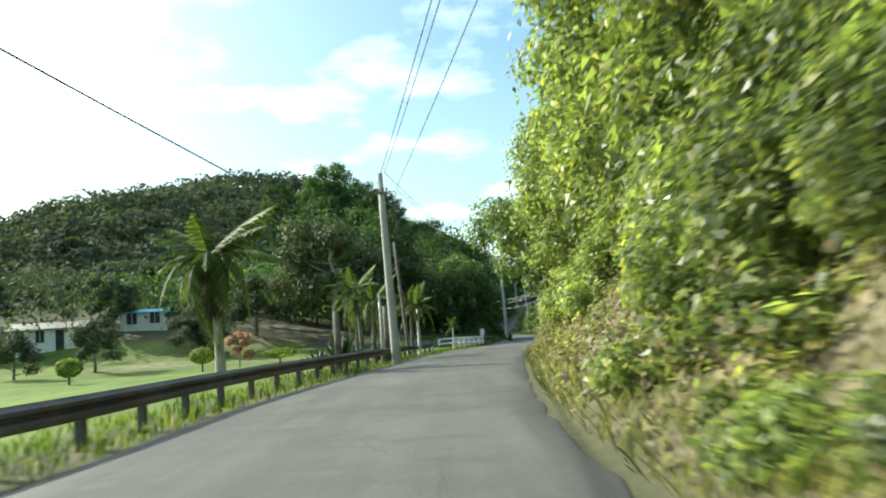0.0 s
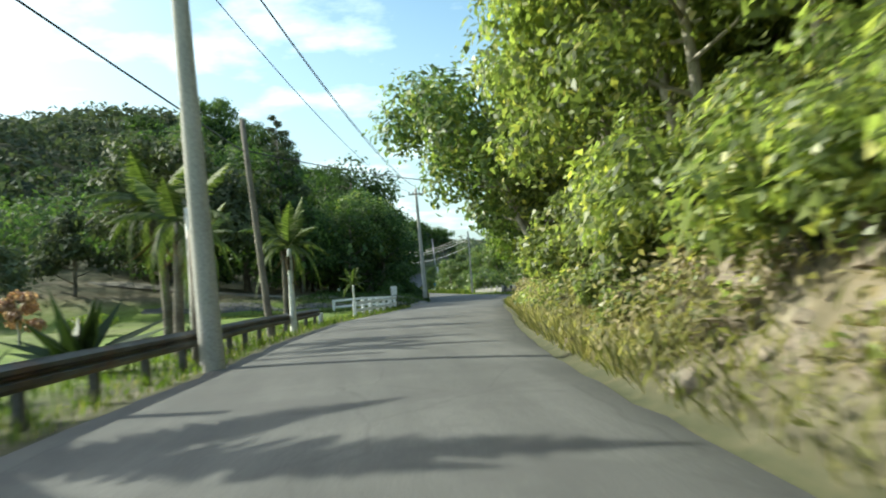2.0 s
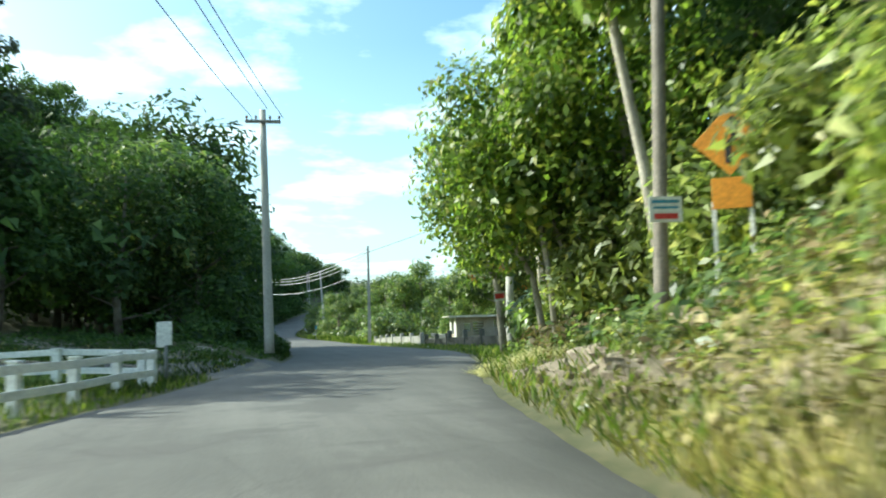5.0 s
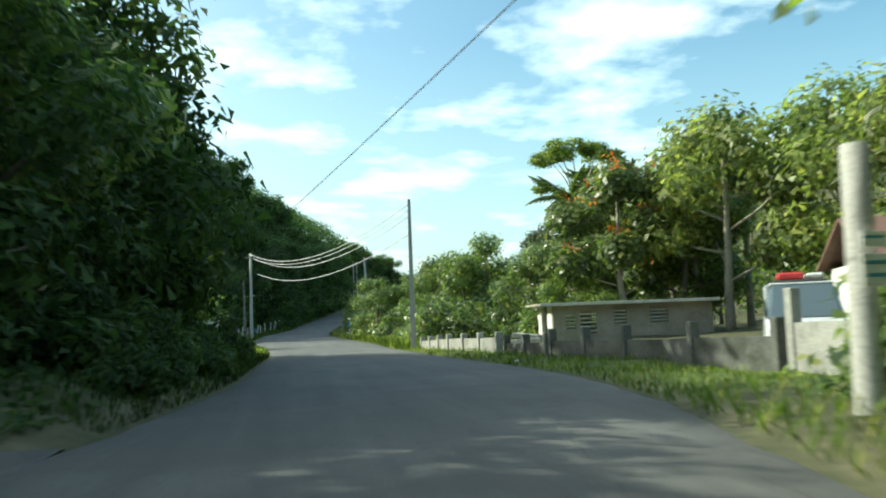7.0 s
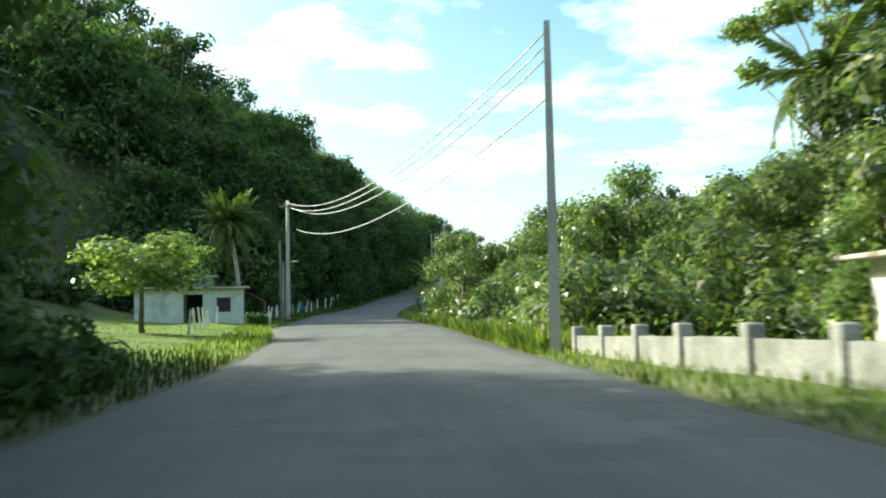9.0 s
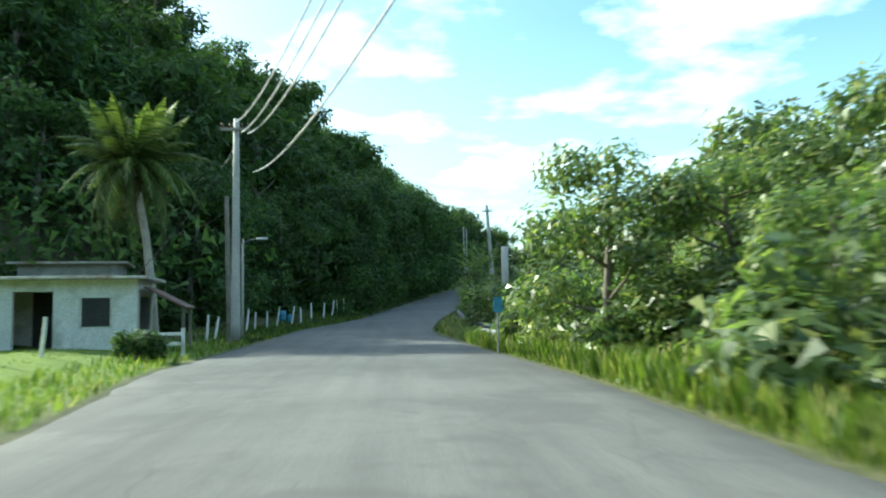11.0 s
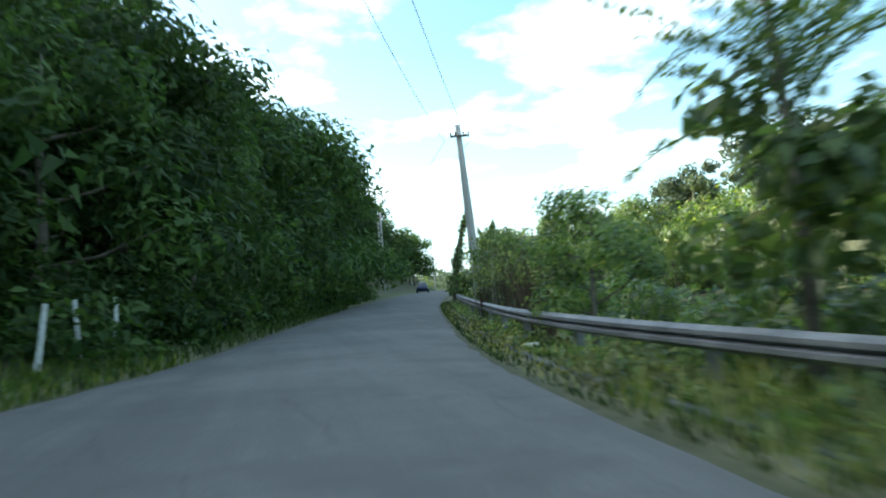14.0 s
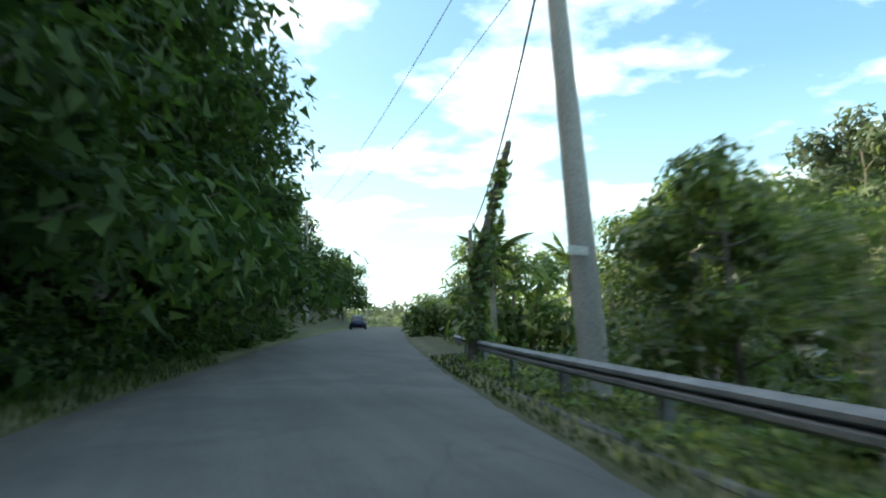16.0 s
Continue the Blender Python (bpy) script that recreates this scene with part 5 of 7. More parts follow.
BROAD = [Kind(tree_thing("tree", "tall broadleaf tree with an uneven green crown", "tree", 30 + i, 9.0, 3.4, 0.2, 5300, 0.19, LEAF_TREE, BARK, 10, 0.05, 0.2, 0.3, "roadside trees", 3)) for i in range(3)]
VINE = [Kind(tree_thing("tree", "tall vine-hung tree with yellow-green drooping leaves", "tree", 40 + i, 10.0, 3.3, 0.15, 7000, 0.16, LEAF_YEL, BARK_PALE, 10, -0.10, 0.42, 1.6, "vine trees")) for i in range(2)]
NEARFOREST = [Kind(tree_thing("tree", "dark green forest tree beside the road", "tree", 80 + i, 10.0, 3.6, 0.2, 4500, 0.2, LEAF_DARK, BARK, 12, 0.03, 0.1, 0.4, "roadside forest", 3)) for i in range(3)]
FOREST = [Kind(tree_thing("tree", "dark green forest tree on the hillside", "tree", 50 + i, 11.0, 4.4, 0.22, 2500, 0.36, LEAF_DARK, BARK, 11, 0.0, 0.12, 0.3, "hillside forest", 3)) for i in range(3)]
HILLTREE = [Kind(tree_thing("tree", "green tree on the wooded hill", "tree", 70 + i, 8.0, 3.6, 0.2, 2400, 0.33, LEAF_HILL_HAZED, BARK, 9, 0.0, 0.15, 0.2, "hill trees", 3)) for i in range(3)]
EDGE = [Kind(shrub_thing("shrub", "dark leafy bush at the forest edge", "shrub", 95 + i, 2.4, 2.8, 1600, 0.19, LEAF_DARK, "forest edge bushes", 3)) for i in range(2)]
# lighter bank leaf puts sunlight into the trees behind the hut
HUTTREE = [Kind(tree_thing("tree", "broadleaf tree with large green leaves paled to look sunlit", "tree", 150 + i, 9.0, 3.4, 0.17, 5200, 0.2, LEAF_BANK, BARK_PALE, 10, 0.04, 0.25, 0.3, "roadside trees", 3)) for i in range(2)]


def at_edge(y, d, side):
    return float(right_edge(y)) + d if side > 0 else float(left_edge(y)) - d


def scatter(kinds, y0, y1, d0, d1, n, s0, s1, side, turn=None):
    for k in range(n):
        y = y0 + (y1 - y0) * (k + rnd.random()) / n
        x = at_edge(y, rnd.uniform(d0, d1), side)
        rnd.choice(kinds).put(place(x, y, rnd.uniform(s0, s1), rnd.uniform(0, 360) if turn is None else turn + rnd.uniform(-35, 35), -0.1))


# right bank at the start: a wall of leaves over cut rock
scatter(SHRUBS, -2, 24, 3.2, 4.4, 12, 0.7, 1.0, 1)
scatter(SHRUBS, 4, 13, 1.7, 2.8, 6, 0.45, 0.65, 1)
scatter(SHRUBS, 24, 58, 1.9, 3.2, 20, 0.6, 0.95, 1)
scatter(SHRUBS, 32, 50, 1.2, 1.9, 4, 0.3, 0.45, 1)
scatter(BACKSHRUBS, -2, 58, 4.5, 7, 22, 1.0, 1.5, 1)
scatter(BACKSHRUBS, 4, 58, 7, 10, 8, 1.3, 1.8, 1)
scatter(BANKTREE, 12, 38, 4.0, 6, 8, 0.95, 1.15, 1, 0)
scatter(BANKTREE, 34, 50, 2.8, 4.2, 5, 0.9, 1.1, 1, 0)
scatter(BANKTREE, 49, 56, 2.6, 3.4, 3, 1.0, 1.1, 1, 0)
scatter(BROAD, 10, 60, 9, 14, 5, 1.0, 1.3, 1)
OVER = Kind(tree_thing("tree", "dark glossy tree arching out over the road", "tree", 66, 8.0, 3.0, 0.13, 8000, 0.15, LEAF_TREE, BARK_PALE, 12, -0.5, 0.3, 0.4, "bank trees"))
OVER.put(place(8.2, 52.0, 1.25, -10, -0.1))
OVER.put(place(9.3, 56.0, 1.0, 15, -0.1))
# right: tall trees before the house
for x, y, s in ((13.6, 72.6, 0.72), (14.6, 75.5, 0.85), (16.8, 77.5, 1.0), (14.2, 69.5, 0.9)):
    rnd.choice(VINE).put(place(x, y, s, rnd.uniform(-30, 30), -0.1))
for x, y, s, lean in ((13.2, 73.6, 0.72, -12), (13.0, 71.0, 0.8, -9)):
    rnd.choice(VINE).put(pose(x, y, ground_z(x, y) - 0.1, 0, lean, 15) @ Matrix.Scale(s, 4))
# dark-leaved trees and bushes paint the shade behind the vine trees
scatter(NEARFOREST, 60, 80, 7, 14, 11, 0.9, 1.2, 1)
scatter(EDGE, 60, 82, 4.2, 8, 13, 0.6, 1.1, 1)
scatter(SHRUBS, 66, 74, 3.2, 5.5, 9, 0.8, 1.25, 1)
scatter(SHRUBS, 58, 65, 4.5, 6.5, 5, 0.8, 1.2, 1)
for x, y, s in ((15.5, 76.2, 1.1), (17.2, 78.2, 1.25), (16.8, 80.8, 1.0), (18.5, 76.5, 1.4)):
    rnd.choice(DARKSHRUBS).put(place(x, y, s, 40 * x, -0.1))
# behind the hut
for x, y, s in ((29.5, 108.5, 1.3), (33.5, 105.0, 1.3), (28.4, 115.5, 0.95)):
    rnd.choice(HUTTREE).put(place(x, y, s, 70 * x, -0.1))
scatter(HUTTREE, 84, 104, 18, 34, 10, 0.95, 1.25, 1)
for x, y, s in ((23.2, 112.8, 0.5), (24.6, 116.6, 0.68), (26.6, 116.2, 0.76), (29.5, 113.0, 1.0), (29.5, 127.8, 0.85), (22.9, 119.0, 0.6), (23.9, 134.5, 1.0), (32.0, 119.0, 1.1), (26.5, 130.0, 0.85), (34.0, 128.0, 0.95), (20.5, 139.0, 0.75), (18.2, 136.0, 0.56), (18.0, 131.5, 0.42), (19.0, 143.0, 0.55)):
    rnd.choice(BROAD).put(place(x, y, s, 50 * x, -0.1))
scatter(DARKSHRUBS, 108, 114, 5, 14, 6, 0.7, 1.0, 1)
scatter(DARKSHRUBS, 113.5, 147, 2.0, 4, 20, 0.75, 1.05, 1)
scatter(DARKSHRUBS, 114, 147, 4, 8, 8, 1.0, 1.3, 1)
scatter(BROAD, 116, 150, 8, 26, 6, 0.7, 1.0, 1)
# beside the guardrail
scatter(DARKSHRUBS, 143, 164, 3.3, 5.2, 13, 0.6, 0.95, 1)
scatter(SHRUBS, 146, 161, 0.7, 1.7, 12, 0.14, 0.24, 1)
SHRUBS[1].put(place(14.5, 140.2, 0.42, 20, -0.1))
SHRUBS[0].put(place(14.9, 142.2, 0.6, 20, -0.1))
BIGLEAF = Kind(shrub_thing("shrub", "large-leaved green bush before the cut-off pole", "shrub", 161, 3.4, 2.2, 5200, 0.085, LEAF_TREE, "roadside bushes"))
for x, y, s, t in ((16.0, 157.1, 1.5, 0), (16.6, 159.6, 1.45, 130)):
    BIGLEAF.put(place(x, y, s, t, -0.1))
for x, y, s in ((16.6, 159.9, 1.1), (15.6, 161.0, 0.6)):
    rnd.choice(DARKSHRUBS).put(place(x, y, s, 40 * x, -0.1))
BROAD[2].put(place(15.3, 136.6, 0.6, 10, -0.1))
scatter(DARKSHRUBS, 150, 200, 3.6, 6.5, 14, 0.5, 0.8, 1)
BROAD[1].put(place(17.0, 149.3, 0.62, 30, -0.1))
scatter(DARKSHRUBS, 150, 210, 7, 14, 11, 0.9, 1.3, 1)
scatter(BROAD, 152, 188, 10, 22, 7, 0.5, 0.7, 1)
scatter(BROAD, 196, 240, 5, 20, 7, 0.7, 0.95, 1)
BROAD[1].put(place(21.6, 188.8, 0.42, 80, -0.1))
SPARSE = Kind(tree_thing("tree", "slender sparse-crowned tree behind the guardrail", "tree", 131, 4.6, 1.5, 0.05, 1700, 0.085, LEAF_TREE, BARK_PALE, 12, 0.05, 0.45, 0.0, "roadside trees", 3))
SPARSE.put(place(17.4, 182.6, 0.76, 20, -0.1))
SPARSE.put(place(18.8, 188.0, 0.62, 100, -0.1))
YOUNG = Kind(tree_thing("tree", "bushy dark green young tree behind the guardrail", "tree", 133, 4.7, 1.5, 0.07, 4200, 0.125, LEAF_TREE, BARK, 14, 0.02, 0.12, 0.2, "roadside trees", 3))
YOUNG.put(place(20.95, 192.4, 0.95, 40, -0.1))
BROAD[2].put(place(15.5, 169.4, 0.34, 60, -0.1))
scatter(BROAD[:2] + DARKSHRUBS, 168, 232, 12, 26, 18, 0.45, 0.75, 1)
scatter(HILLTREE, 160, 345, 30, 60, 16, 0.9, 1.3, 1)
scatter(DARKSHRUBS, 208, 345, 2.2, 6, 11, 1.2, 1.8, 1)
# left forest
# trees at x -8, -12.5 and 0.8 heightened to shade road and wall
for x, y, s in ((0.5, 86.0, 0.80), (-3.5, 84.6, 0.85), (-8.0, 86.5, 1.35), (3.3, 89.5, 0.88), (-1.0, 91.0, 0.95), (2.2, 95.0, 1.1), (-12.5, 88.5, 1.5), (-1.5, 99.5, 1.35), (0.8, 100.6, 1.5), (0.8, 104.5, 1.3), (-3.0, 107.5, 1.25), (-2.5, 111.0, 1.15), (-6.0, 113.0, 1.15), (3.2, 98.2, 1.05), (3.4, 101.6, 1.05), (2.8, 106.8, 0.9)):
    rnd.choice(NEARFOREST).put(place(x, y, s, 47 * x, -0.1))
scatter(NEARFOREST, 92, 107, 3.5, 6, 5, 0.75, 0.95, -1)
scatter(NEARFOREST, 98, 108, 8, 14, 4, 0.8, 1.0, -1)
scatter(FOREST, 84, 112, 16, 28, 6, 0.45, 0.6, -1)
scatter(NEARFOREST, 109, 122, 15, 28, 6, 0.32, 0.5, -1)
scatter(FOREST, 120, 156, 17, 30, 12, 0.35, 0.5, -1)
scatter(FOREST, 126, 152, 42, 62, 9, 0.35, 0.5, -1)
scatter(NEARFOREST, 158, 172, 5, 7.5, 6, 0.7, 0.95, -1)
scatter(NEARFOREST, 173, 215, 2.6, 5, 13, 0.6, 0.95, -1)
# slope trees added to block the sun from bushes across the road
for x, y, s in ((-14.0, 170.5, 1.2), (-16.0, 174.0, 1.25), (-12.5, 167.5, 1.1), (-18.0, 169.0, 1.2)):
    rnd.choice(FOREST).put(place(x, y, s, 33 * x, -0.1))
scatter(NEARFOREST, 176, 196, 3.6, 5.0, 4, 0.95, 1.1, -1)
scatter(NEARFOREST, 194, 228, 3.4, 5.2, 7, 1.12, 1.28, -1)
scatter(FOREST, 159, 170, 8, 16, 3, 0.65, 0.75, -1)
scatter(FOREST, 170, 240, 8, 20, 19, 0.95, 1.25, -1)
scatter(FOREST, 166, 240, 20, 50, 16, 0.9, 1.3, -1)
scatter(FOREST, 228, 345, 3.5, 12, 15, 0.85, 1.15, -1)
for y, d, s in ((195.0, 4.4, 1.0), (203.0, 2.6, 1.25), (209.0, 2.4, 1.2), (215.5, 2.2, 1.2), (195.5, 4.6, 1.28), (200.0, 4.3, 1.25), (204.5, 4.0, 1.2)):
    NEARFOREST[int(y) % 3].put(place(at_edge(y, d, -1), y, s, 60 * y, -0.1))
scatter(EDGE, 173.5, 232, 1.8, 3.0, 20, 0.6, 0.95, -1)
scatter(EDGE, 152, 172, 5, 8.5, 10, 0.8, 1.2, -1)
scatter(EDGE, 172, 232, 3.2, 7.5, 20, 0.8, 1.25, -1)
scatter(EDGE, 84, 107.5, 2.2, 3.6, 11, 0.55, 0.9, -1)
# dark bushes added on the verge in place of its deep shade
scatter(EDGE, 87, 107, 0.7, 1.6, 24, 0.28, 0.5, -1)
scatter(EDGE, 87, 107, 1.5, 2.6, 12, 0.5, 0.75, -1)
scatter(EDGE, 116, 156, 10, 22, 22, 0.7, 1.2, -1)
HILLTREE[0].put(place(-29.5, 66.0, 0.55, 20, -0.1))
HILLTREE[1].put(place(-33.0, 60.0, 0.5, 80, -0.1))
HILLTREE[2].put(place(-24.0, 74.0, 0.5, 80, -0.1))
# beyond the lawn
scatter(HILLTREE, 25, 70, 50, 75, 12, 0.5, 0.8, -1)
scatter(HILLTREE, 72, 118, 22, 60, 18, 0.5, 0.85, -1)
for x, y, s in ((-7.5, 92.0, 0.9), (-13.0, 96.0, 1.0), (-4.0, 97.0, 0.95), (2.2, 89.2, 0.8), (2.0, 91.2, 1.1)):
    rnd.choice(BROAD).put(place(x, y, s, 40 * x, -0.1))


def hill_canopy(name, label, seed, n, xr, yr, size, leaf, keep, tall=(1.5, 6.5)):
    """Treetops that cover far slopes, as one mass of leaves."""
    rng = np.random.default_rng(seed)
    pts, nrm = [], []
    while len(pts) < n:
        x, y = rng.uniform(*xr), rng.uniform(*yr)
        if not keep(x, y):
            continue
        z = ground_z(x, y) if y < 380 else 0
        r, h = rng.uniform(1.6, 3.6), rng.uniform(*tall)
        for _ in range(int(10 + r * 7)):
            d = rng.normal(0, 1, 3); d[2] = abs(d[2]); d /= np.linalg.norm(d)
            pts.append((x + d[0] * r, y + d[1] * r, z + h * 0.55 + d[2] * r * 1.1))
            nrm.append(d)
    me = leaf_mesh(name, leaf_geo(rng, np.array(pts), np.array(nrm), size, corners=3), 3)
    return tagged(part(name, me, leaf), label, "forest", kind="stuff")


hill_canopy("hill_woods", "dark green woods covering the far hill", 1, 125000, (-210, 10), (112, 300), 0.78, LEAF_HILL_HAZED, lambda x, y: x < float(left_edge(y)) - 38, (1.0, 3.5))
hill_canopy("slope_woods", "dark woods covering the slope above the road", 2, 95000, (-60, 44), (82, 345), 0.32, LEAF_DARK, lambda x, y: 4.5 < float(left_edge(y)) - x < 45 and not (84 < y < 152 and float(left_edge(y)) - x < (27 if y > 108 else 6)))
# yellower leaves lighten half of this slope's canopy in place of sunlight
hill_canopy("right_woods", "woods on the far right hill, sunlight in leaf colour", 3, 48000, (30, 180), (80, 345), 0.38, LEAF_YEL, lambda x, y: 26 < x - float(right_edge(y)) < 130, (1.0, 5.0))
hill_canopy("right_dark_woods", "deep green woods on the far right hill", 6, 48000, (30, 180), (80, 345), 0.38, LEAF_TREE, lambda x, y: 26 < x - float(right_edge(y)) < 130, (0.8, 4.5))
hill_canopy("lawn_woods", "green scrub beyond the far edge of the lawn", 4, 24000, (-140, 0), (30, 125), 0.36, LEAF_HILL_HAZED, lambda x, y: (float(left_edge(y)) - x > 55 if y < 74 else float(left_edge(y)) - x > 26) and math.sin(x * 0.35) * math.sin(y * 0.3) > -0.2)


hill_canopy("bank_woods", "green woods above the road bank", 5, 46000, (8, 120), (-40, 84), 0.42, LEAF_TREE, lambda x, y: 9 < x - float(right_edge(y)) < 90)


def end_woods():
    rng = np.random.default_rng(9)
    n = 14000
    x, y = rng.uniform(-60, 220, n), rng.uniform(352, 470, n)
    re, le = right_edge(y), left_edge(y)
    ok = (x > re + 3) | (x < le - 3) | (y > 385)
    x, y = x[ok], y[ok]
    z = 9.2 + 26 * (1 - np.exp(-(np.maximum(y - 380, 0) / 120) ** 2)) + rng.uniform(0, 6, len(x)) * (0.6 + 0.4 * np.sin(x * 0.3) * np.sin(y * 0.22))
    p = np.stack([x, y, z], 1)
    return tagged(part("end_woods", leaf_mesh("end_woods", leaf_geo(rng, p, np.tile([0.0, -0.5, 0.6], (len(p), 1)), 1.3, corners=3), 3), LEAF_HILL_HAZED), "green woods beyond the road's end, haze in leaf colour", "forest", kind="stuff")


end_woods()


# ---- palms ----
def frond_mesh(seed, length, droop, leaflet, count=44, wide=1.0):
    rng = np.random.default_rng(seed)
    pts = []
    for i in range(13):
        u = i / 12
        pts.append(Vector((length * u * (1 - 0.22 * droop * u), 0, length * (0.42 * u - droop * u * u))))
    v, f = tube(pts, [0.03 * (1 - 0.8 * i / 12) for i in range(13)], 4)
    vs, fs = list(v), list(f)
    for k in range(count):
        u = 0.1 + 0.9 * k / (count - 1)
        i = min(11, int(u * 12)); w = u * 12 - i
        p = pts[i].lerp(pts[i + 1], w)
        d = (pts[i + 1] - pts[i]).normalized()
        L = leaflet * math.sin(math.pi * min(1, 0.18 + 0.8 * u)) * rng.uniform(0.8, 1.1)
        for s in (-1, 1):
            out = (Vector((0, s, 0)) * 0.8 + d * 0.6 + Vector((0, 0, -0.35 - 0.4 * rng.uniform(0, 1)))).normalized()
            q = p + out * L
            n0 = len(vs)
            vs += [p - d * 0.03 * wide, p + d * 0.03 * wide, p.lerp(q, 0.6) + d * 0.035 * wide + Vector((0, 0, 0.05 * L)), q]
            fs.append((n0, n0 + 1, n0 + 2, n0 + 3))
    return mesh_from("frond", vs, fs)


FRONDS = [frond_mesh(i, 2.6, dr, 0.62) for i, dr in enumerate((0.25, 0.55, 0.95, 1.35))]


def palm(x, y, height, fronds, scale, label, trunk_mat=BARK_PALE, lean=0.0, skirt=0, r=0.14, z=None, leaf=PALM, seed=0, up=62):
    rng = random.Random(seed)
    t = thing("palm", label, "palm tree", pose(x, y, ground_z(x, y) if z is None else z), "palms")
    top = Vector((lean * height, 0.3 * lean * height, height))
    pts = [Vector((0, 0, -0.3))] + [Vector((top.x * u * u, top.y * u * u, height * u)) for u in (0.05, 0.3, 0.6, 0.85, 1.0)]
    v, f = tube(pts, [r * 1.5, r * 1.25, r, r * 0.85, r * 0.85, r * 0.6], 10)
    part("trunk", mesh_from("trunk", v, f, True), trunk_mat, t)
    for k in range(fronds):
        u = k / fronds
        m = Matrix.Translation(top) @ Matrix.Rotation(k * 2.399 + rng.uniform(-0.2, 0.2), 4, "Z") @ Matrix.Rotation(radians(-up + 72 * u), 4, "Y") @ Matrix.Scale(scale * rng.uniform(0.85, 1.1), 4)
        part("frond", FRONDS[min(3, int(u * 4))], leaf, t, m=m)
    if skirt > 12:
        vs, fs = [], []
        for k in range(700):
            a, z0, L = rng.uniform(0, 6.28), -1.7 * rng.random() ** 1.3 + 0.1, rng.uniform(0.5, 1.1)
            o, s = Vector((math.cos(a), math.sin(a), 0)), Vector((-math.sin(a), math.cos(a), 0)) * 0.035
            p = top + o * rng.uniform(0.1, 0.34) + Vector((0, 0, z0))
            q = p + o * rng.uniform(0.02, 0.3) - Vector((0, 0, L))
            n0 = len(vs)
            vs += [p - s, p + s, q + s * 0.4, q - s * 0.4]
            fs.append((n0, n0 + 1, n0 + 2, n0 + 3))
        part("dead_skirt", mesh_from("dead_skirt", vs, fs), DEAD, t, "shaggy brown skirt of dead fronds")
    for k in range(skirt):
        m = Matrix.Translation(top - Vector((0, 0, 0.15))) @ Matrix.Rotation(k * 2.1, 4, "Z") @ Matrix.Rotation(radians(58 + rng.uniform(0, 22)), 4, "Y") @ Matrix.Scale(scale * 0.75, 4)
        part("dead_frond", DEADFROND, DEAD, t, "brown hanging dead frond", m=m)
    return t


DEADFROND = frond_mesh(9, 2.4, 1.2, 0.35)
DARKFROND = leaf_mat("dark frond", (0.04, 0.065, 0.018), (0.12, 0.16, 0.045), 0.55, 0.3, (0.22, 0.24, 0.10))
DEAD = leaf_mat("dead frond", (0.06, 0.045, 0.03), (0.16, 0.115, 0.075), 0.7, 0.2, (0.22, 0.17, 0.11))
palm(-8.6, 29.8, 4.7, 24, 1.2, "tall palm with a skirt of brown dead fronds on the lawn", BARK_PALE, lean=-0.05, skirt=22, r=0.17, seed=1, up=22, leaf=DARKFROND)
palm(-1.7, 45.8, 2.75, 14, 0.62, "small palm with a white-painted trunk behind the guardrail", WHITE, 0.0, 3, 0.1, seed=2)
palm(-6.5, 56.5, 4.0, 16, 0.9, "palm with brown trunk beside the lawn path", BARK, 0.0, 8, 0.13, seed=3, up=40)
palm(-2.4, 52.4, 3.6, 14, 0.7, "palm with a brown stem behind the rail fence", BARK, 0.0, 6, 0.1, seed=15, up=40)
palm(-4.5, 41.2, 3.7, 15, 0.8, "dark palm with a red-brown skirt behind the guardrail", BARK, -0.05, 10, 0.12, seed=4, up=38, leaf=DARKFROND)
palm(-3.6, 38.0, 3.0, 11, 0.65, "dark palm with a red-brown skirt behind the guardrail", BARK, 0.04, 8, 0.11, seed=14, up=35, leaf=DARKFROND)
palm(0.4, 66.5, 1.7, 10, 0.42, "little white-stemmed palm by the fence", WHITE, 0.0, 0, 0.07, seed=5)
# coconut palm fronds lightened and yellowed in colour to look sunlit
palm(1.75, 148.3, 6.4, 46, 1.12, "coconut palm with yellow-green fronds behind the house", BARK_PALE, -0.12, 12, 0.16, up=48, leaf=leaf_mat("frond lightened for sun", (0.24, 0.27, 0.06), (0.46, 0.46, 0.13), 0.4, 0.6, (0.62, 0.56, 0.25)), seed=6)
palm(25.6, 119.6, 8.6, 22, 1.25, "tall coconut palm above the roadside trees", BARK_PALE, 0.01, 8, 0.18, seed=7, up=34, leaf=DARKFROND)
palm(27.6, 119.2, 9.0, 20, 1.2, "tall dark coconut palm above the roadside trees", BARK_PALE, 0.02, 5, 0.18, seed=17, up=30, leaf=DARKFROND)
palm(34.0, 114.0, 8.8, 18, 1.3, "tall coconut palm above the roadside trees", BARK_PALE, 0.02, 5, 0.18, seed=8, up=30)
palm(26.6, 217.0, 3.9, 16, 1.0, "grey-green coconut palm beside the road", BARK_PALE, -0.02, 4, 0.16, seed=10, leaf=DARKFROND)
palm(40.0, 236.0, 6.0, 16, 1.3, "grey-green coconut palm among the trees", BARK_PALE, 0.0, 4, 0.18, seed=11)


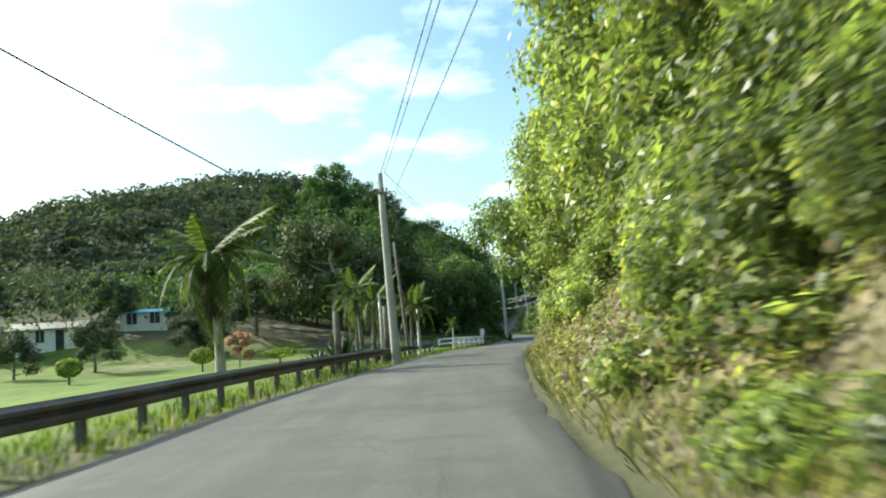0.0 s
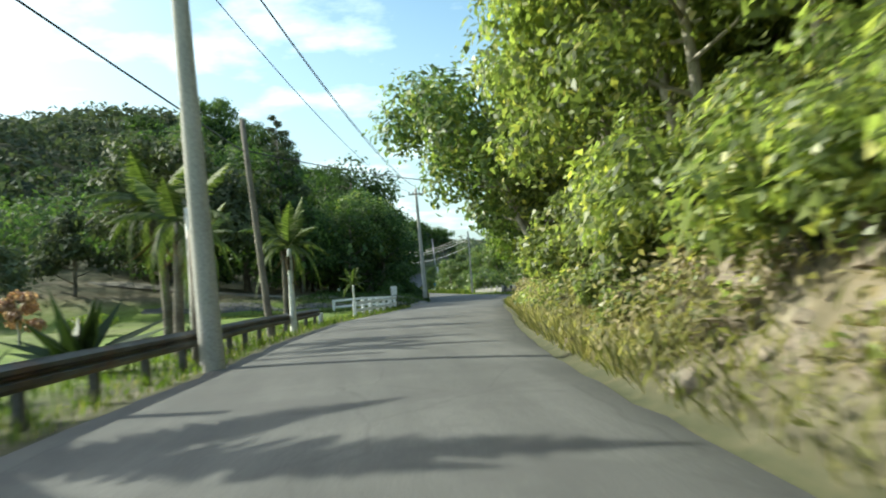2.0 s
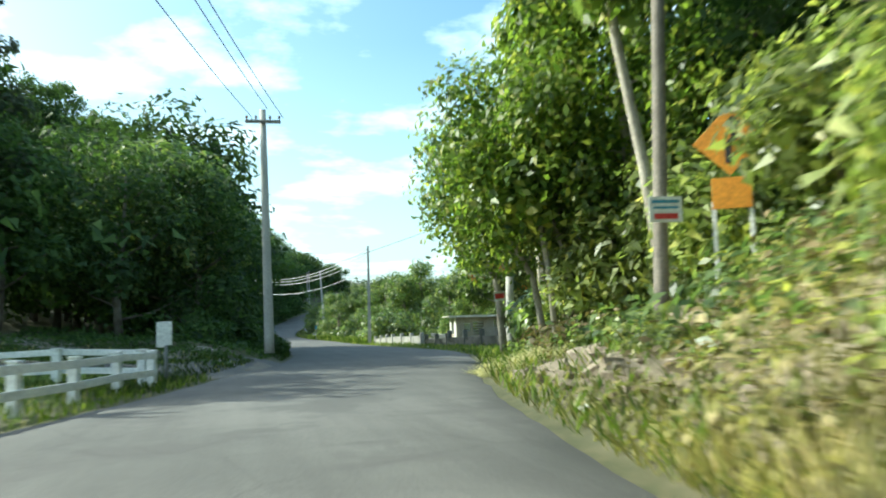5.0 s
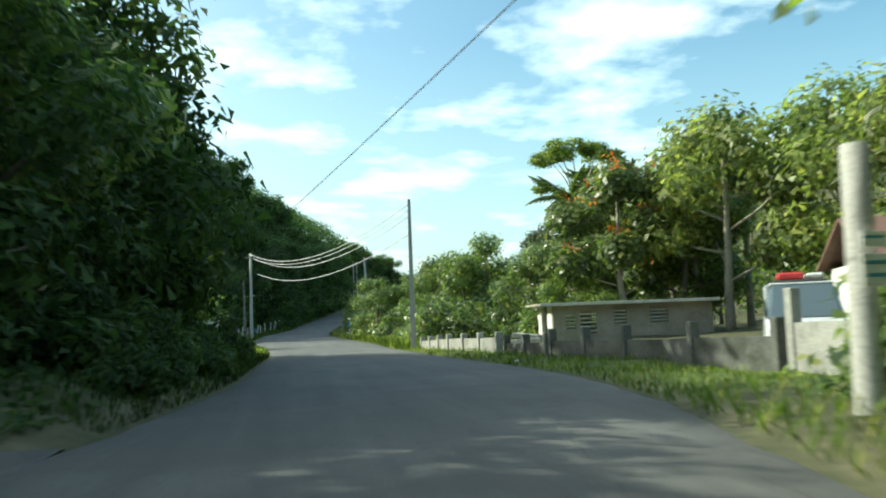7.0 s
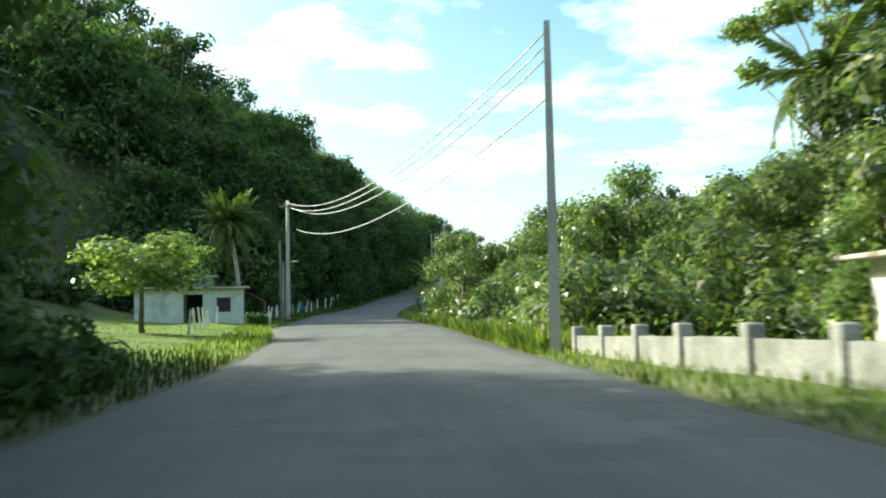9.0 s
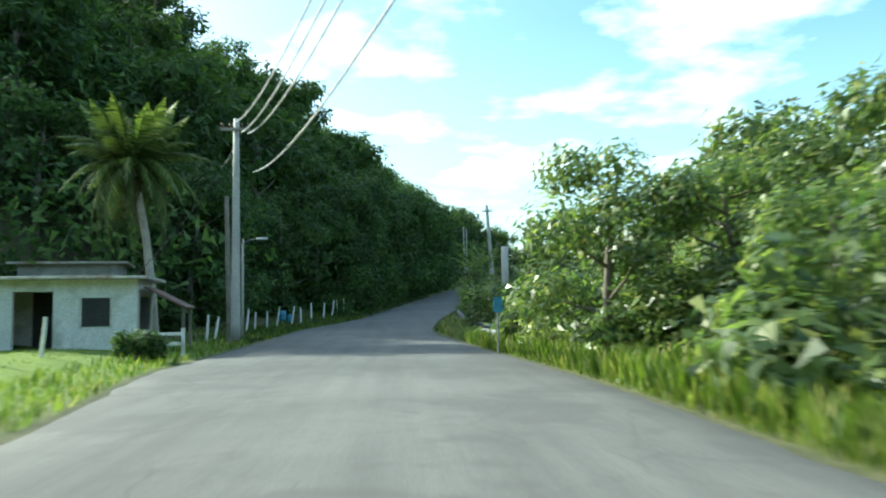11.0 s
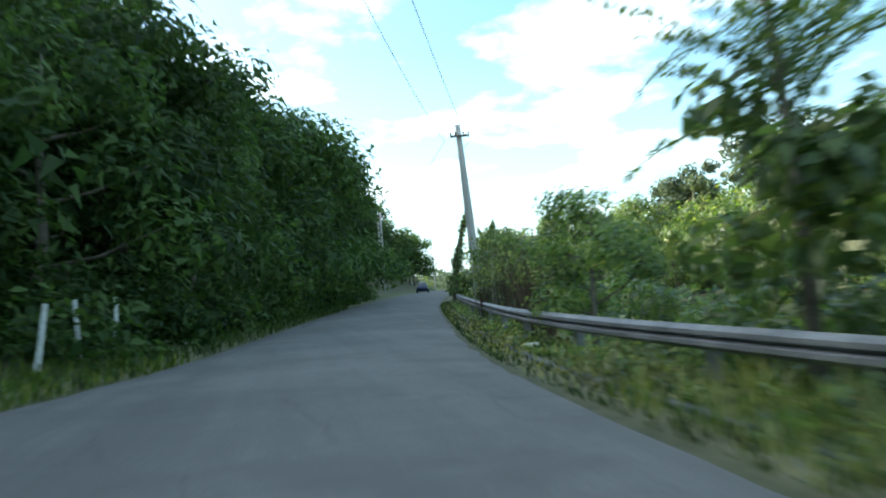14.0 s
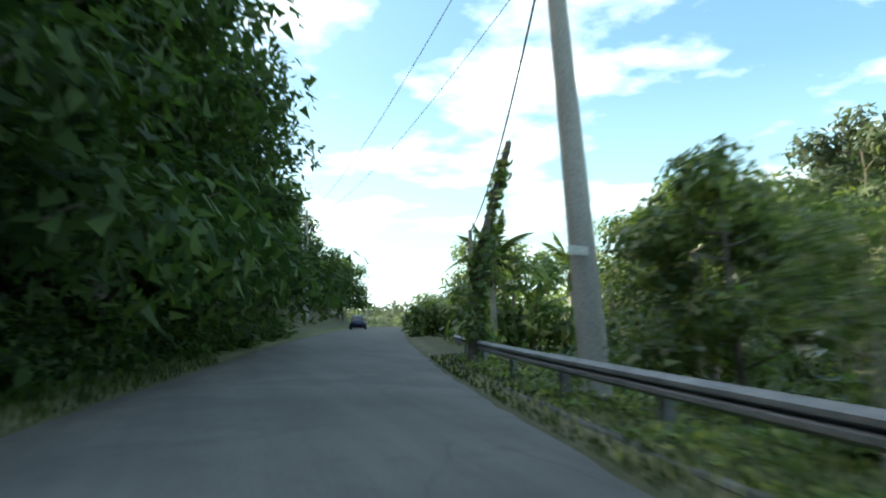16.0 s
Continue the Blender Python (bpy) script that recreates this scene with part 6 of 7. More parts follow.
def feather_tree(x, y):
    """A small tree of long arching stems set with two rows of leaflets."""
    rng = random.Random(19)
    t = thing("tree", "small tree with long arching feathery branches behind the guardrail", "tree", pose(x, y, ground_z(x, y)))
    v, f = tube([(0, 0, -0.3), (0.05, 0, 2.0), (-0.05, 0.05, 4.1)], [0.09, 0.07, 0.05], 8)
    part("trunk", mesh_from("trunk", v, f, True), BARK, t)
    for k in range(30):
        up = rng.uniform(8, 38) if k < 20 else rng.uniform(40, 68)
        m = Matrix.Translation((rng.uniform(-0.3, 0.3), rng.uniform(-0.3, 0.3), rng.uniform(2.5, 4.0))) @ Matrix.Rotation(k * 2.399, 4, "Z") @ Matrix.Rotation(radians(8 - up), 4, "Y") @ Matrix.Scale(rng.uniform(0.55, 1.0), 4)
        part("branch", FEATHERS[k % 3], LEAF_TREE, t, m=m)
    rng2 = np.random.default_rng(5)
    cl = [(rng2.uniform(-0.8, 0.8), rng2.uniform(-0.8, 0.8), rng2.uniform(1.4, 3.3), 0.6) for _ in range(8)]
    part("crown", leaf_mesh("crown", clump_leaves(rng2, cl, 900, 0.16)), LEAF_TREE, t)


def spray_mesh(seed, length, droop):
    """A long arching twig with small oval leaves set along it."""
    rng = np.random.default_rng(seed)
    pts = [Vector((length * u * (1 - 0.2 * droop * u), 0.05 * math.sin(4 * u), length * (0.42 * u - droop * u * u))) for u in [i / 10 for i in range(11)]]
    v, f = tube(pts, [0.022 * (1 - 0.8 * i / 10) for i in range(11)], 4)
    u = rng.uniform(0.12, 1.0, 120)
    c = np.array([pts[min(9, int(w * 10))].lerp(pts[min(9, int(w * 10)) + 1], w * 10 - min(9, int(w * 10))) for w in u])
    c += rng.normal(0, 1, c.shape) * np.array([0.03, 0.10, 0.06]) * (1.2 - 0.6 * u)[:, None]
    q = leaf_geo(rng, c, np.tile([0.0, 0.0, 1.0], (len(c), 1)), 0.075)
    n = len(v)
    return mesh_from("spray", list(v) + [tuple(p) for p in q], list(f) + [tuple(n + 4 * k + j for j in range(4)) for k in range(len(c))])


FEATHERS = [spray_mesh(20 + i, 2.7, dr) for i, dr in enumerate((0.15, 0.35, 0.6))]
feather_tree(15.2, 163.3)


def twig_bush(seed, h):
    """Bare stems that fork upward, with a few withered leaves."""
    rng = random.Random(seed)
    geo, tips = [], []
    for k in range(26):
        a, out = rng.uniform(0, 6.28), rng.uniform(0.1, 0.42)
        base = Vector((0.25 * math.cos(a), 0.25 * math.sin(a), -0.1))
        top = Vector((math.cos(a) * h * out, math.sin(a) * h * out, h * rng.uniform(0.55, 1.0)))
        mid = base.lerp(top, 0.55) + Vector((rng.uniform(-0.1, 0.1), rng.uniform(-0.1, 0.1), 0.12 * h))
        geo.append(tube([base, mid, top], [0.016, 0.011, 0.004], 4, False))
        for _ in range(4):
            p = mid.lerp(top, rng.uniform(0, 0.9))
            q = p + Vector((rng.uniform(-0.3, 0.3), rng.uniform(-0.3, 0.3), rng.uniform(0.15, 0.5)))
            geo.append(tube([p, q], [0.006, 0.002], 3, False))
            tips.append(q)
    v, f = join_geo(geo)
    t = thing("shrub", "bare twiggy shrub with grey-brown stems behind the guardrail", "shrub", group="twiggy shrubs")
    part("stem", mesh_from("stem", v, f), DEAD, t)
    nr = np.random.default_rng(seed)
    p = np.repeat(np.array([tuple(q) for q in tips]), 4, 0) + nr.normal(0, 0.09, (len(tips) * 4, 3))
    part("foliage", leaf_mesh("foliage", leaf_geo(nr, p, nr.normal(0, 1, p.shape), 0.06)), LEAF_BANK, t)
    return t


TWIGGY = [Kind(twig_bush(140 + i, 2.6)) for i in range(3)]
for x, y, k in ((15.3, 171.6, 0.8), (15.9, 173.6, 0.95), (16.6, 176.6, 0.85), (17.3, 178.2, 1.0), (17.3, 182.0, 0.9), (18.4, 184.3, 1.0), (19.3, 186.3, 0.9), (16.2, 179.6, 0.7)):
    rnd.choice(TWIGGY).put(place(x, y, k, 70 * x, -0.05))


def vine_spire(x, y, h):
    """A dead palm stem wrapped in creeper."""
    rng = np.random.default_rng(77)
    t = thing("vine_covered_stem", "leaning dead stem wrapped in dark green creeper", "dead tree", pose(x, y, ground_z(x, y)))
    v, f = tube([(0, 0, -0.3), (0.35, 0, h * 0.5), (1.2, 0, h)], [0.16, 0.13, 0.08], 8)
    part("stem", mesh_from("stem", v, f), BARK, t)
    cl = [(0.6 * u + 0.6 * u * u, 0, h * u, 0.34 * (1.1 - u) + 0.10 + 0.08 * math.sin(u * 17)) for u in np.linspace(0.15, 1.0, 18)]
    part("creeper", leaf_mesh("creeper", clump_leaves(rng, cl, 1300, 0.13)), LEAF_TREE, t)


vine_spire(20.1, 201.5, 5.7)


# ---- garden plants ----
def topiary(x, y, w, h, stem, label, flat=False):
    rng = np.random.default_rng(int(abs(x) * 10))
    t = thing("clipped_shrub", label, "shrub", pose(x, y, ground_z(x, y)), "clipped shrubs")
    v, f = tube([(0, 0, -0.2), (0, 0, stem + h * 0.4)], [0.09, 0.06], 7)
    part("stem", mesh_from("stem", v, f), BARK, t)
    n = 1600
    d = rng.normal(0, 1, (n, 3)); d /= np.linalg.norm(d, axis=1, keepdims=True)
    p = d * np.array([w / 2, w / 2, h / 2]) * rng.uniform(0.85, 1.04, (n, 1)) + [0, 0, stem + h / 2]
    part("crown", leaf_mesh("crown", leaf_geo(rng, p, d, 0.11)), LEAF_YEL, t)


topiary(-19.7, 63.2, 1.9, 1.3, 0.7, "round clipped yellow-green shrub on the lawn")
topiary(-14.2, 66.5, 2.8, 0.8, 0.5, "flat clipped green shrub on the lawn")
topiary(-24.0, 50.0, 1.6, 1.2, 0.5, "round clipped yellow-green shrub on the lawn")


SWORD = leaf_mat("sword leaf", (0.025, 0.045, 0.02), (0.06, 0.09, 0.035), 0.5, 0.1)


def agave(x, y, s, seed):
    rng = random.Random(seed)
    t = thing("agave", "large dark green sword-leaved agave behind the guardrail", "agave", place(x, y, s), "agaves")
    for k in range(22):
        a, e = k * 2.4, radians(25 + 50 * rng.random())
        d = Vector((math.cos(a) * math.cos(e), math.sin(a) * math.cos(e), math.sin(e)))
        sd = Vector((-math.sin(a), math.cos(a), 0))
        L = rng.uniform(0.9, 1.3)
        up = d.cross(sd)
        vs = [sd * 0.05, -sd * 0.05, d * L * 0.4 + sd * 0.1 - up * 0.03, d * L * 0.4 - up * 0.06 * -1, d * L * 0.4 - sd * 0.1 - up * 0.03, d * L - Vector((0, 0, 0.15 * L))]
        part("leaf", mesh_from("leaf", vs, [(0, 2, 3), (0, 3, 1), (1, 3, 4), (2, 5, 3), (3, 5, 4)]), SWORD, t)


agave(-4.9, 35.6, 1.6, 1)
agave(-5.2, 31.6, 0.9, 2)
agave(-3.6, 39.8, 0.8, 3)


def stump(x, y, h, r, mat, label, name="tree_stump"):
    t = thing(name, label, "post", pose(x, y, ground_z(x, y)))
    v, f = tube([(0, 0, -0.3), (0.02, 0, h * 0.5), (0, 0.03, h)], [r * 1.15, r, r * 0.9], 9)
    part("shaft", mesh_from("shaft", v, f, True), mat, t)


stump(-4.2, 29.9, 2.3, 0.13, BARK, "dark rough palm stump behind the guardrail")
stump(-3.15, 37.3, 3.2, 0.07, WHITE, "slim white-painted post behind the guardrail", "white_post")
stump(-2.8, 36.0, 2.6, 0.15, BARK, "brown palm stem behind the guardrail")
GREY = Kind(tree_thing("tree", "large grey-green spreading tree beyond the lawn", "tree", 97, 12.5, 5.4, 0.3, 7500, 0.3, leaf_mat("grey-green leaf", (0.045, 0.06, 0.03), (0.11, 0.135, 0.065), 0.6, 0.35, (0.17, 0.18, 0.10)), BARK_PALE, 13, 0.0, 0.3, 0.2, corners=3))
GREY.put(place(-11.0, 77.4, 1.0))
PINK = Kind(tree_thing("tree", "small pink-leaved ornamental tree on the lawn", "tree", 91, 3.2, 1.1, 0.08, 1200, 0.16, leaf_mat("pink leaf", (0.20, 0.10, 0.07), (0.42, 0.25, 0.19), 0.5, 0.4), BARK_PALE, 6, 0.0, 0.3, 0.2))
PINK.put(place(-16.7, 63.0, 1.0))
YARD = Kind(tree_thing("tree", "spreading almond tree with flat tiers of green leaves in the garden", "tree", 92, 4.4, 2.6, 0.1, 3600, 0.18, LEAF_TREE, BARK, 11, 0.0, 0.6, 0.0))
YARD.put(place(2.3, 124.2, 0.9) @ Matrix.Diagonal((1.1, 1.1, 0.78, 1)))
ORN = Kind(shrub_thing("shrub", "round dark garden tree beside the house", "shrub", 93, 2.4, 1.8, 1600, 0.14, LEAF_DARK))
ORN.put(place(3.9, 139.6, 0.6))


def pine(x, y, h):
    """A tall conifer with ragged tiers of upswept boughs."""
    rng = np.random.default_rng(44)
    t = thing("pine_tree", "tall dark pine with ragged tiers of boughs", "pine tree", pose(x, y, ground_z(x, y) - 0.1))
    geo, clumps = [tube([(0, 0, -0.3), (0.05, 0, h * 0.5), (0, 0, h)], [0.24, 0.15, 0.03], 8)], []
    for k in range(34):
        u = 0.25 + 0.74 * k / 33
        a, r = k * 2.4, (1.05 - u) * h * 0.2 * rng.uniform(0.6, 1.15) + 0.25
        z = h * u
        tip = Vector((math.cos(a) * r, math.sin(a) * r, z + 0.25 * r))
        geo.append(tube([(0, 0, z - 0.2), tip], [0.04, 0.015], 4))
        clumps += [(tip.x, tip.y, tip.z, 0.28 * r + 0.22), (tip.x * 0.55, tip.y * 0.55, z + 0.1, 0.22 * r + 0.2)]
    part("trunk", mesh_from("trunk", *join_geo(geo), smooth=True), BARK, t)
    part("crown", leaf_mesh("crown", clump_leaves(rng, clumps, 6500, 0.16, corners=3), 3), LEAF_HILL_HAZED, t)


pine(-4.8, 85.0, 14.4)


def flame_tree(x, y, s):
    rng = np.random.default_rng(55)
    geo, clumps = limb_tree(rng, 10, 3.4, 0.2, 9, 0.0, 0.25)
    t = thing("flame_tree", "tall green tree dotted with orange flowers", "tree", place(x, y, s), "flame trees")
    part("trunk", mesh_from("trunk", *join_geo(geo), smooth=True), BARK_PALE, t)
    part("crown", leaf_mesh("crown", clump_leaves(rng, clumps, 5600, 0.24)), LEAF_TREE, t)
    fl = [(c[0] + rng.uniform(-0.5, 0.5), c[1] + rng.uniform(-0.5, 0.5), c[2] + c[3] * 0.75, 0.4) for c in clumps for _ in range(2)]
    tagged(part("blossom", leaf_mesh("blossom", clump_leaves(rng, fl, 200, 0.14)), FLOWER, t, "orange flower heads"), kind="stuff")


flame_tree(25.0, 110.5, 0.95)
flame_tree(31.0, 114.0, 1.15)


def umbrella_tree(x, y, h, half):
    """A tall bare trunk forking into flat tiers of leaves."""
    rng = np.random.default_rng(88)
    t = thing("tree", "tall tree with flat spreading tiers of leaves behind the hut", "tree", pose(x, y, ground_z(x, y) - 0.1))
    geo = [tube([(0, 0, -0.3), (0.1, 0, h * 0.4), (-0.1, 0.1, h * 0.72)], [0.2, 0.15, 0.11], 8)]
    clumps = []
    for k in range(11):
        a, r = k * 2.4, half * (0.35 + 0.6 * (k % 4) / 3)
        z = h * (0.99 - 0.03 * (k % 3)) if k < 8 else h * (0.74 + 0.05 * (k % 3))
        tip = Vector((math.cos(a) * r, math.sin(a) * r, z - 0.2))
        geo.append(tube([(-0.1, 0.1, h * (0.7 if k < 8 else 0.55)), (tip.x * 0.5, tip.y * 0.5, z - 0.12 * h), tip], [0.08, 0.05, 0.02], 5))
        for _ in range(4):
            clumps.append((tip.x + rng.uniform(-0.8, 0.8), tip.y + rng.uniform(-0.8, 0.8), z + rng.uniform(-0.15, 0.15), rng.uniform(0.4, 0.95)))
    part("trunk", mesh_from("trunk", *join_geo(geo), smooth=True), BARK_PALE, t)
    v = clump_leaves(rng, clumps, 9000, 0.135)
    v[:, 2] = h * 0.97 + (v[:, 2] - h * 0.97) * 0.8
    part("crown", leaf_mesh("crown", v), LEAF_YEL, t)


umbrella_tree(27.6, 122.8, 12.6, 3.6)


def big_stems():
    for x, y, h, lx, r in ((12.9, 66.6, 7.5, -9.5, 0.12), (12.4, 71.0, 5.0, -6, 0.075), (14.0, 69.8, 9.0, -3, 0.10), (14.6, 76.8, 6.0, -4, 0.09), (13.2, 72.0, 8.0, -3, 0.1), (15.6, 79.5, 8.5, -4, 0.13)):
        t = thing("tree", "slender pale trunk leaning out of the undergrowth", "tree", pose(x, y, ground_z(x, y) - 0.1, 0, lx, 10), "slender trees")
        v, f = tube([(0, 0, -0.3), (0.05, 0, h * 0.4), (-0.03, 0.04, h * 0.75), (0.03, 0, h)], [r * 1.2, r, r * 0.85, r * 0.6], 8)
        part("trunk", mesh_from("trunk", v, f, True), BARK_PALE, t)
        rng = np.random.default_rng(int(x * 100))
        cl = [(rng.uniform(-1, 1), rng.uniform(-1, 1), h + rng.uniform(-1.5, 1.0), rng.uniform(0.6, 1.1)) for _ in range(7)]
        part("crown", leaf_mesh("crown", clump_leaves(rng, cl, 1500, 0.22, 1.0)), LEAF_YEL, t)


big_stems()

# low brush at the foot of the bank
rnd = random.Random(71)
BRUSH = [Kind(shrub_thing("brush", "low yellow-green brush on the rocky bank", "shrub", 120 + i, 1.0, 1.5, 1300, 0.095, LEAF_BANK, "bank brush", 3)) for i in range(3)]
scatter(BRUSH, 2, 12, 0.9, 2.0, 9, 0.5, 0.9, 1)
scatter(BRUSH, 2, 12, 2.0, 3.4, 10, 0.8, 1.3, 1)
scatter(BRUSH, 12, 24, 3.3, 4.2, 7, 0.7, 1.1, 1)
scatter(BRUSH, 12, 32, 0.9, 2.6, 5, 0.2, 0.4, 1)
scatter(BRUSH, 23, 31, 3.0, 4.0, 8, 0.8, 1.2, 1)
scatter(BRUSH, 31, 58, 0.9, 2.0, 22, 0.6, 1.1, 1)
scatter(BRUSH, 60, 74, 1.9, 3.2, 10, 0.35, 0.6, 1)

# ---- grass, weeds, rocks ----
def blades(name, label, seed, n, mat, area, h0, h1, width=0.02, lean=0.5):
    """Upright blades where area(rng) gives a place."""
    rng = np.random.default_rng(seed)
    vs = np.empty((n, 4, 3))
    for k in range(n):
        x, y = area(rng)
        z = ground_z(x, y) - 0.03
        h = rng.uniform(h0, h1)
        a = rng.uniform(0, 6.28)
        d = np.array([math.cos(a), math.sin(a), 0]); s = np.array([-d[1], d[0], 0]) * width * (0.6 + h)
        p = np.array([x, y, z]); tip = p + d * lean * h * rng.uniform(0.3, 1) + [0, 0, h]
        mid = (p + tip) / 2 + [0, 0, 0.12 * h]
        vs[k] = (p - s * 0.6, mid - s, tip, mid + s)
    return tagged(part(name, leaf_mesh(name, vs.reshape(-1, 3)), mat), label, "grass", kind="stuff")


def strip(side, y0, y1, d0, d1):
    return lambda rng: ((lambda y, d: (at_edge(y, d, side), y))(rng.uniform(y0, y1), d0 + (d1 - d0) * rng.uniform(0, 1) ** 1.4))


blades("verge_grass", "green grass on the right verge", 1, 9000, GRASS, strip(1, 84, 146, 0.05, 3.0), 0.06, 0.24)
blades("tall_grass", "tall green and yellow roadside grass", 2, 9000, GRASS, strip(1, 112, 148, 0.1, 2.4), 0.2, 0.65)
blades("rail_grass", "grass between the road and the guardrail", 3, 8000, SHADEDGRASS, strip(1, 156, 206, 0.05, 2.6), 0.04, 0.15)
blades("rail_dry_grass", "dry tan grass beside the guardrail", 23, 1800, DRYGRASS, strip(1, 150, 206, 0.1, 3.4), 0.05, 0.2, 0.015, 1.0)
blades("rail_weeds", "green weeds before the guardrail", 33, 1300, GRASS, strip(1, 144, 163, 0.2, 2.1), 0.08, 0.32, 0.02, 0.8)
blades("rail_tan_weeds", "dry weeds before the guardrail", 34, 700, DRYGRASS, strip(1, 146, 164, 0.3, 2.2), 0.1, 0.5, 0.018, 0.9)
blades("bank_weeds", "dry pale weeds on the rocky bank", 4, 9000, DRYGRASS, strip(1, 0, 62, 0.1, 4.0), 0.08, 0.38, 0.02, 1.3)
blades("bank_tall_weeds", "tall pale weeds at the foot of the bank", 39, 9000, PALEWEED, strip(1, 28, 58, 0.15, 3.6), 0.12, 0.5, 0.018, 0.9)
blades("bank_weeds_far", "green and dry weeds below the tall trees", 5, 3000, GRASS, strip(1, 56, 84, 0.1, 4.5), 0.1, 0.4, 0.02, 1.3)
blades("dry_weeds_far", "dry tan weeds below the tall trees", 25, 1100, DRYGRASS, strip(1, 56, 72, 0.1, 4.0), 0.08, 0.35, 0.02, 1.3)
blades("lawn_edge_grass", "short grass below the guardrail", 6, 8000, GRASS, strip(-1, 4, 74, 0.05, 2.5), 0.06, 0.28)
blades("left_verge_grass", "grass on the left verge, shade in its colour", 7, 6000, SHADEDGRASS, strip(-1, 84, 112, 0.05, 3.5), 0.06, 0.28)
blades("forest_verge_grass", "grass below the forest, shade in its colour", 27, 7000, SHADEDGRASS, strip(-1, 148, 205, 0.05, 3.0), 0.06, 0.3)
blades("post_verge_grass", "green grass on the verge below the fence posts", 31, 5000, GRASS, strip(-1, 152, 172, 0.05, 4.0), 0.06, 0.26)
blades("garden_grass", "grass before the house, lightened to look sunlit", 8, 9000, LAWNGRASS_LIT, strip(-1, 111, 146, 0.3, 10), 0.03, 0.09)
blades("garden_edge_grass", "rough green grass at the garden edge", 38, 2600, GRASS, strip(-1, 112, 150, 0.05, 1.6), 0.08, 0.3)


blades("island_grass", "rough grass beside the side road, shade in its colour", 28, 9000, SHADEDGRASS, strip(-1, 69, 80, 0.4, 14), 0.06, 0.24)
blades("island_dry_grass", "dry grass beside the side road", 29, 900, DRYGRASS, strip(-1, 68, 79, 0.3, 12), 0.05, 0.22)
WITHERED = leaf_mat("withered leaf", (0.07, 0.06, 0.03), (0.19, 0.15, 0.08), 0.7, 0.3, (0.28, 0.23, 0.13))


def low_plants(name, label, seed, n, side, y0, y1, d0, d1, h, size, mat, bare=(0, 0, 0)):
    rng = np.random.default_rng(seed)
    ys = rng.uniform(y0, y1, n); ds = d0 + (d1 - d0) * rng.uniform(0, 1, n)
    clump = (np.sin(ys * 1.7) * np.sin(ys * 0.63 + ds) > -0.35) & ((side > 0) | (ys < 109) | (ys > 171) | (ds > np.where(ys < 150, 10.0, 5.0))) & ~((ys > bare[0]) & (ys < bare[1]) & (ds < bare[2]) & (rng.uniform(0, 1, n) > 0.42))
    ys, ds = ys[clump], ds[clump]
    p = np.array([(x := at_edge(y, d, side), y, ground_z(x, y) + rng.uniform(0.02, h) * (0.5 + 0.5 * math.sin(y * 2.3 + d))) for y, d in zip(ys, ds)])
    return tagged(part(name, leaf_mesh(name, leaf_geo(rng, p, np.tile([-0.5 * side, 0.0, 0.8], (len(p), 1)), size)), mat), label, "undergrowth", kind="stuff")


low_plants("bank_creeper", "light green creeper over the rocky bank", 11, 20000, 1, -2, 60, 0.9, 7.0, 0.8, 0.10, LEAF_BANK, (12, 27.5, 3.2))
low_plants("bank_dry_brush", "dry tan brush over the rocky bank", 12, 14000, 1, 0, 62, 0.15, 4.5, 0.5, 0.08, DRYGRASS, (12, 27.5, 2.4))
low_plants("bank_brown_brush", "brown withered brush on the bank", 17, 15000, 1, 0, 62, 0.6, 5.5, 0.9, 0.09, WITHERED, (12, 27.5, 2.8))
low_plants("bank_leaf_weeds", "pale green leafy weeds at the foot of the bank", 24, 15000, 1, 27.5, 58, 0.35, 3.4, 1.15, 0.085, PALEWEED)
low_plants("rock_brush", "tan withered brush hanging over the cut rock", 27, 7500, 1, 8, 27, 0.9, 5.0, 0.5, 0.07, PALEWEED)
low_plants("undergrowth", "green undergrowth below the tall trees", 13, 13000, 1, 56, 84, 1.7, 9.0, 0.8, 0.14, LEAF_TREE)
low_plants("bush_skirt", "leafy undergrowth at the foot of the bushes", 14, 8000, 1, 112, 206, 2.7, 5.5, 0.9, 0.15, LEAF_TREE)
low_plants("verge_thicket", "brown and olive weeds below the tall trees", 21, 3500, 1, 68, 77, 1.2, 5.0, 0.8, 0.10, WITHERED)
low_plants("verge_leaf_weeds", "green weeds below the tall trees", 22, 2200, 1, 70, 77.5, 0.8, 4.5, 0.5, 0.10, LEAF_TREE)
low_plants("island_weeds", "dark low weeds beside the side road", 26, 7000, -1, 77, 86, 0.4, 9.0, 0.22, 0.1, LEAF_DARK)
low_plants("rail_leaf_weeds", "leafy green weeds before the guardrail", 18, 6500, 1, 143, 161, 0.35, 2.4, 0.45, 0.085, LEAF_TREE)
low_plants("rail_foot_weeds", "low green weeds at the foot of the guardrail", 19, 6500, 1, 162, 204, 0.65, 1.7, 0.34, 0.075, LEAF_TREE)
low_plants("rail_dry_brush", "tan dry brush between kerb and guardrail", 20, 2600, 1, 158, 180, 0.3, 2.0, 0.3, 0.07, DRYGRASS)
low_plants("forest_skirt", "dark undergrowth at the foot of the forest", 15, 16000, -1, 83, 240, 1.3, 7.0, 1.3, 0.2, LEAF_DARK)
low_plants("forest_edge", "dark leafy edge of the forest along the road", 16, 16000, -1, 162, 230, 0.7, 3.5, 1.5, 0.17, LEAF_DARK)


